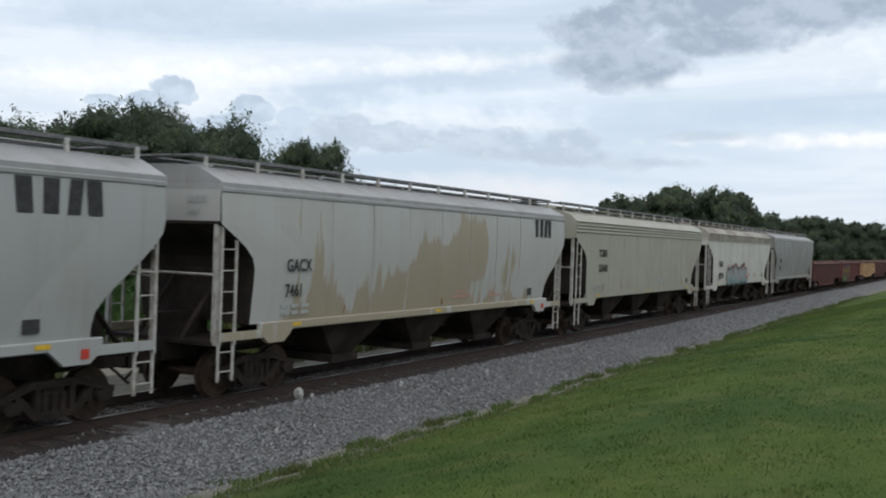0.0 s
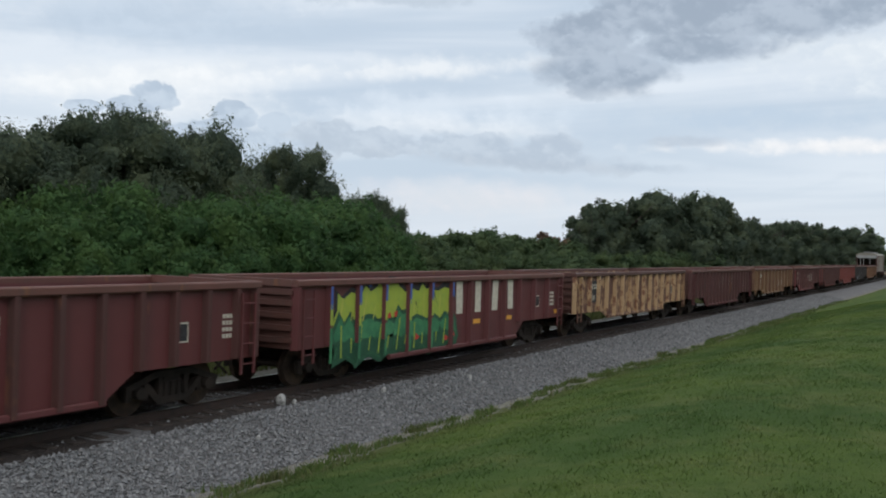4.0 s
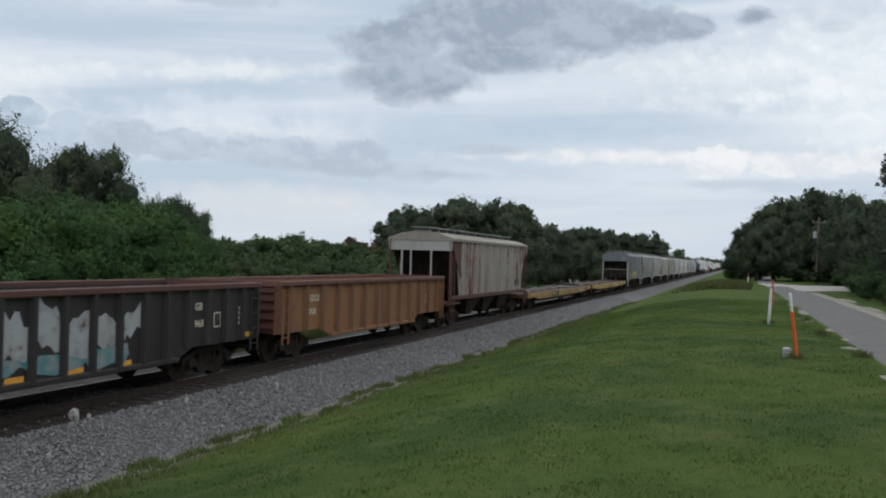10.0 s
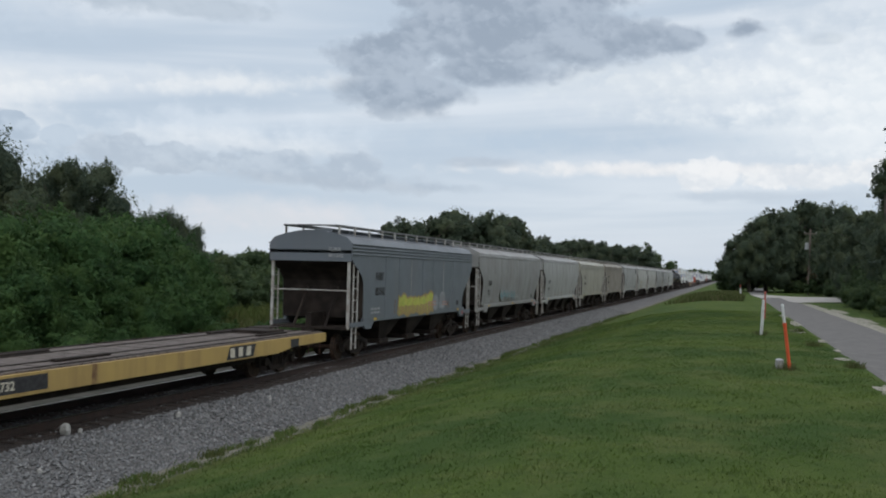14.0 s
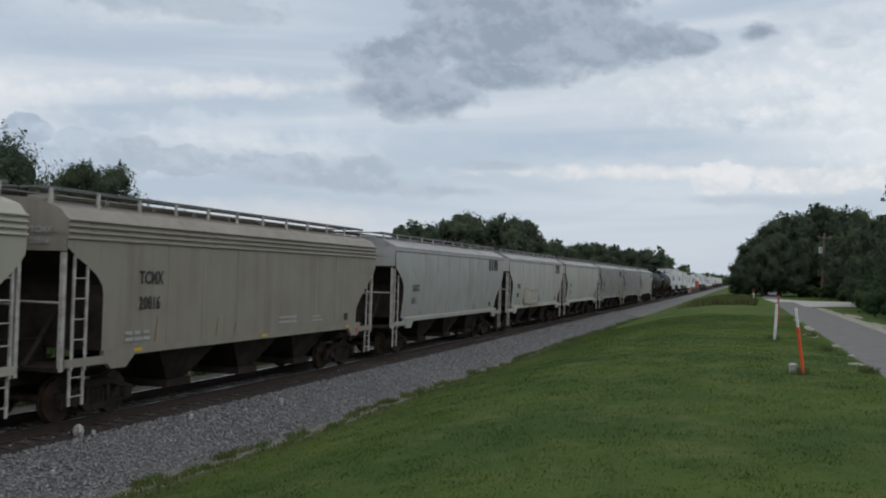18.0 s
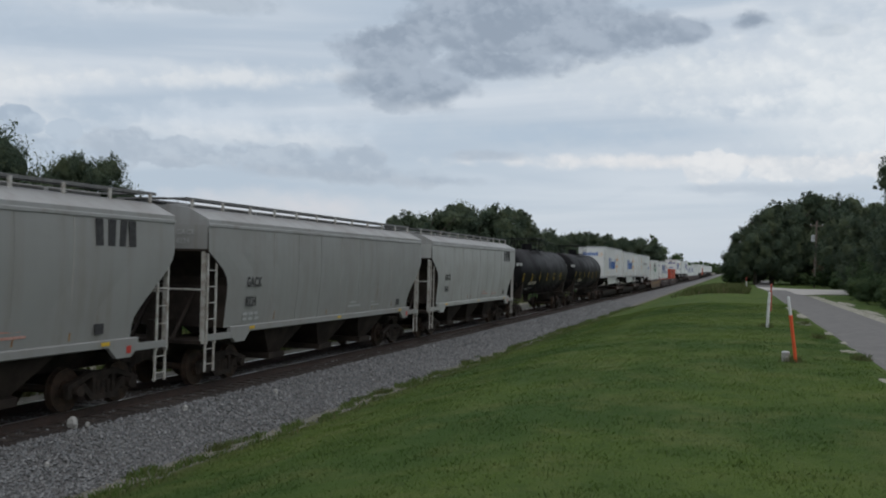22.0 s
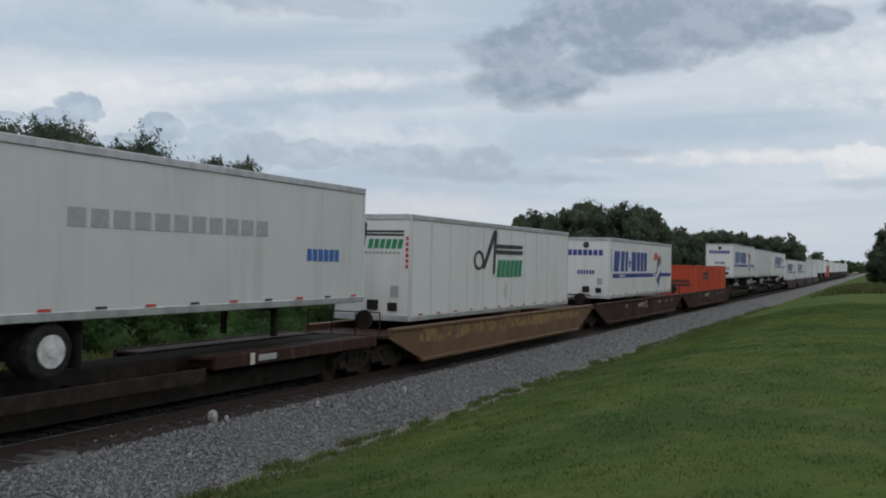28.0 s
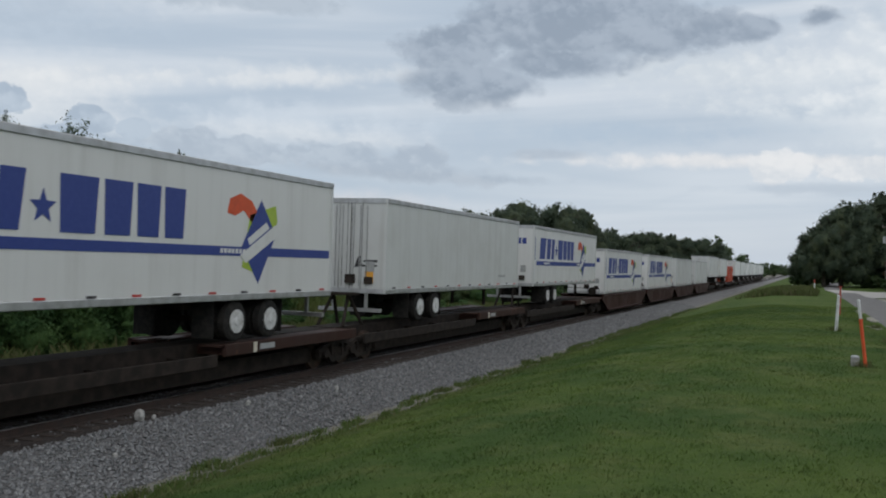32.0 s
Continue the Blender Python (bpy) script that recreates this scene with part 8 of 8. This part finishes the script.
gondola(152.8, 169.0, M["gon_tan"], "tan open gondola car with faint white spray marks", mark="HZGX", number="3371", belly=False, ribs=(-6.11, 1.45), rib=M["rib_tan"], text=(-5.7, 0.30), panels=((-5.85, 1.35, 0.9, 0.85), (4.1, 1.95, 1.5, 0.3), (6.75, 1.25, 0.42, 0.85)), panel="rib_tan")
gondola(170.0, 186.5, M["herz_red"], "red open gondola car with cream block shapes", blocks=(-2.55, 1.10, 0.50, 0.70, 1.16, 6), ribs=(-6.29, 1.21), rib=M["rib_red"], mark="HZGX", number="3862", text=(-5.9, 0.32), strips=((-7.3, 1.5, 0.4),))
gondola(187.5, 203.8, M["herz_salmon"], "faded red open gondola car with a dark patch", blocks=(-2.25, 0.86, 0.48, 0.84, 1.21, 6), block_mat="tan_letter", mark="HZGX", number="3670", ribs=(-6.5, 0.835), rib=M["rib_red"], text=(-6.42, 0.26), panels=((-6.44, 1.35, 0.70, 0.80), (-5.58, 1.32, 0.72, 0.82)))
gondola(204.9, 220.4, M["herz_salmon"], "faded red open gondola car with pale block shapes", blocks=(-2.92, 1.09, 0.55, 0.88, 1.22, 6), block_mat="tan_letter", ribs=(-5.40, 1.09), rib=M["herz_salmon"], mark="HZGX", number="3688", text=(-6.9, 0.30), panels=((-5.33, 1.42, 1.0, 0.88), (-7.0, 1.35, 0.95, 0.85)))
gondola(221.5, 237.6, M["gon_black"], "black open gondola car with white spray lettering", mark="GB", number="968", belly=False, ribs=(-0.75, 0.88), text=(4.9, 0.26), chord=M["oxide"], strips=((-1.4, 0.72, 0.5), (0.3, 0.72, 0.5), (2.0, 0.72, 0.4), (7.3, 1.0, 0.5), (-6.2, 1.0, 0.5)))
gondola(238.7, 254.8, M["gon_brown"], "brown open gondola car with rusty ribs", mark="HZGX", number="3930", belly=False, ribs=(-6.07, 1.20), rib=M["rib_tan"], text=(-5.86, 0.28))
ribbed_hopper(255.9, 272.3)
flatcar(273.3, 299.9, "empty yellow flat car with worn deck boards", "RTTX", "980452", -5.2)
flatcar(301.6, 328.3, "empty yellow flat car with black stencil panels", "ITTX", "913732", -2.4, "flat_cream")
hopper(330.2, 346.2, M["hop_bluegrey"], style="band", label="blue-grey covered hopper car with yellow spray paint", mark="FURX", number="851542", roof=M["hop_bluegrey"])
hopper(347.6, 364.2, M["hop_grey"], label="stained grey covered hopper car", mark="GACX", number="7312")
hopper(365.5, 381.7, M["hop_white"], label="pale grey covered hopper car with yellow reflectors", mark="GACX", number="8097")
hopper(383.0, 399.5, M["hop_cream"], style="band", label="cream covered hopper car with dark stencils", mark="TCMX", number="350485", roof=M["hop_cream"])
hopper(400.6, 416.9, M["hop_brown"], style="band", label="sooty cream covered hopper car", mark="TCMX", number="20816", roof=M["hop_brown"])
hopper(418.9, 435.8, M["hop_white"], label="pale covered hopper car with ochre stains", mark="GACX", number="8111", brand=(5.35, 1.9))
hopper(437.3, 453.8, M["hop_pale"], label="pale covered hopper car with gold spray lettering", mark="GACX", number="8087", brand=(5.4, 1.5))
hopper(455.1, 471.8, M["hop_pale"], label="clean white covered hopper car", mark="GACX", number="8176")
hopper(473.3, 490.1, M["hop_grey"], label="dull grey covered hopper car with rust runs", mark="GACX", number="8299", brand=(5.5, 1.5))
hopper(491.6, 508.3, M["hop_grey"], label="dull grey covered hopper car with a faded number", mark="GACX", number="8224")
hopper(509.8, 525.9, M["hop_white"], label="white covered hopper car with ochre edges", mark="GACX", number="7648", brand=(5.2, 1.5))
tank_car(527.2, 546.0, "HOMX", "101218", "long black tank car with a railed dome", (1.6, 4.2, 6.8, 9.4, 12.0, 14.6))
tank_car(547.4, 565.2, "SRIX", "33621", "black tank car with yellow reflector stripes", (1.5, 3.9, 6.3, 8.7, 11.1, 13.5))
# trailers on spine platforms, and in wells
FIRST = "brown spine car carrying a white trailer"
spine_car(567.2, 585.2, FIRST)
box_trailer(568.3, 584.2, 2.20, 5.43, "white", "white trailer with a blue and amber mark and a side skirt", skirt=True, art=art_spark)
spine_car(585.4, 604.2, FIRST)
box_trailer(586.3, 602.2, 2.16, 5.26, "white", "white trailer with a smaller blue and amber mark", skirt=True, art=art_spark)
spine_car(604.4, 622.6, FIRST)
box_trailer(606.4, 621.8, 2.10, 5.20, "white_old", "white trailer with faded slogan bars", rear=-1, art=art_text_spark)
well_car(622.9, 644.2, "well_yellow", "ochre-brown well car with worn paint")
box_trailer(624.7, 640.4, 1.42, 4.66, "white", "white panelled container with green block shapes", name="domestic_container", wheels=False, art=art_knot, ribs=True)
well_car(644.4, 667.0, "well_brown", "dark brown well car with a pale number", "FEC", "72278")
box_trailer(647.8, 663.6, 1.46, 4.66, "white", "white container with navy shapes, stripe and shield", name="domestic_container", wheels=False, art=lambda *a: art_stripe(*a, at=0.75))
well_car(667.2, 691.2, "well_brown", "dark brown well car holding an orange container", "FEC", "71869")
container(672.9, 688.5, 0.42, 3.30, "orange", "orange ribbed steel container with ochre posts")
spine_car(691.4, 711.2, FIRST)
box_trailer(693.5, 709.4, 2.18, 5.44, "white", "white trailer with navy shapes, stripe and shield", art=art_stripe)
spine_car(711.4, 730.0, FIRST)
box_trailer(713.3, 728.7, 2.14, 5.30, "white_old", "plain white trailer with rear bars", rear=-1, art=art_plain)
spine_car(730.2, 748.4, FIRST)
box_trailer(731.6, 747.0, 2.14, 5.26, "white", "white trailer with navy shapes seen behind others", rear=-1, art=art_stripe)
for i in range(4):
    a = 748.8 + 19.6 * i
    well_car(a, a + 19.3, "well_brown", "dark brown well car with a white container")
    box_trailer(a + 1.6, a + 17.4, 1.35, 4.50 - 0.06 * i, "white" if i < 2 else "white_old", "white container riding low in a well", name="domestic_container", wheels=False, art=art_stripe if i < 2 else art_plain)
for i in range(11):
    a = 827.6 + 18.6 * i
    spine_car(a, a + 18.3, FIRST)
    if i == 2:
        container(a + 1.4, a + 13.6, 1.12, 4.0, "orange", "orange ribbed steel container far down the train")
    else:
        box_trailer(a + 1.2, a + 16.8, 2.14, 5.22 - 0.1 * (i % 3), "white" if i % 2 else "white_old", "white trailer far down the train", art=art_plain)

# sprayed shapes
F = mid(49.5, 65.7)
throw_up(F, 56.2, 1.36, 5.0, 0.98, 7, ("ink", "tag_grey", "tag_teal", "tag_white"), 31, 1.596, 9)
G = mid(102.0, 117.5)
spray_fill(G, [0.56 - 1.17 * i for i in range(2, 6)], 1.17, 0.55, 2.25, (("tag_blue", 0.05, 0.98), ("tag_green", 0.05, 0.62)), 41)
throw_up(G, G - 3.35, 1.22, 5.7, 1.05, 6, ("ink", "tag_lime", "tag_lime", "tag_yellow"), 42, 1.466)
throw_up(G, G - 3.25, 0.52, 5.8, 0.95, 7, ("tag_dark", "tag_green", "tag_dark", "tag_lime"), 43, 1.478, 6)
for i, y in enumerate([0.56 - 1.17 * k for k in range(1, 7)]):
    for mt, lo, hi in (("tag_blue", 1.9 - 0.06 * (i % 3), 2.3), ("tag_lime", 1.35 + 0.07 * (i % 2), 1.9), ("tag_green", 0.55, 1.35)):
        if i or mt == "tag_blue":
            part("spray_paint", shape(bar(-0.048, 0.048, lo, hi), 0.003), M[mt], [ob for ob, uu, _, _ in ROLLING if abs(uu - G) < 0.2][0], "sprayed rib face", m=on_side(1.579, y, 0))
O = mid(221.5, 237.6)
spray_fill(O, [-0.75 + 0.88 * i for i in range(-5, 4)], 0.88, 0.75, 2.25, (("tag_pale", 0.02, 0.98),), 45, wild=0.42)
spray(O, O - 1.0, 1.0, 7.0, 0.5, ("tag_teal",), 46, 1.463, 1.7)
J = mid(152.8, 169.0)
spray(J, J + 3.2, 1.35, 3.0, 0.5, ("tag_white", "gon_tan"), 34, 1.456, 0.6)
throw_up(mid(330.2, 346.2), 337.4, 1.5, 4.4, 0.72, 5, ("tag_gold", "tag_yellow", "tag_gold", "tag_yellow"), 35, 1.592)
spray(mid(330.2, 346.2), 340.6, 1.95, 2.2, 0.8, ("tag_grey",), 47, 1.592, 0.9)
throw_up(mid(437.3, 453.8), 443.2, 1.58, 3.6, 0.80, 5, ("tag_gold", "hop_pale", "hop_pale", "tag_gold"), 36, 1.615)
spray(mid(437.3, 453.8), 445.4, 1.85, 0.9, 0.5, ("tag_teal",), 40, 1.615, 0.4)
spray(mid(347.6, 364.2), 354.5, 1.95, 4.0, 0.6, ("tag_grey", "tag_teal"), 37, 1.61)


def motions():
    """Every car and every load rolls past at one even pace."""
    for ob, u, x, z in ROLLING:
        walk(ob, [(0.0, pose(x, u, z)), (16.0, pose(x, u - 16.0 * SPEED, z)), (32.0, pose(x, u - 32.0 * SPEED, z))])


motions()
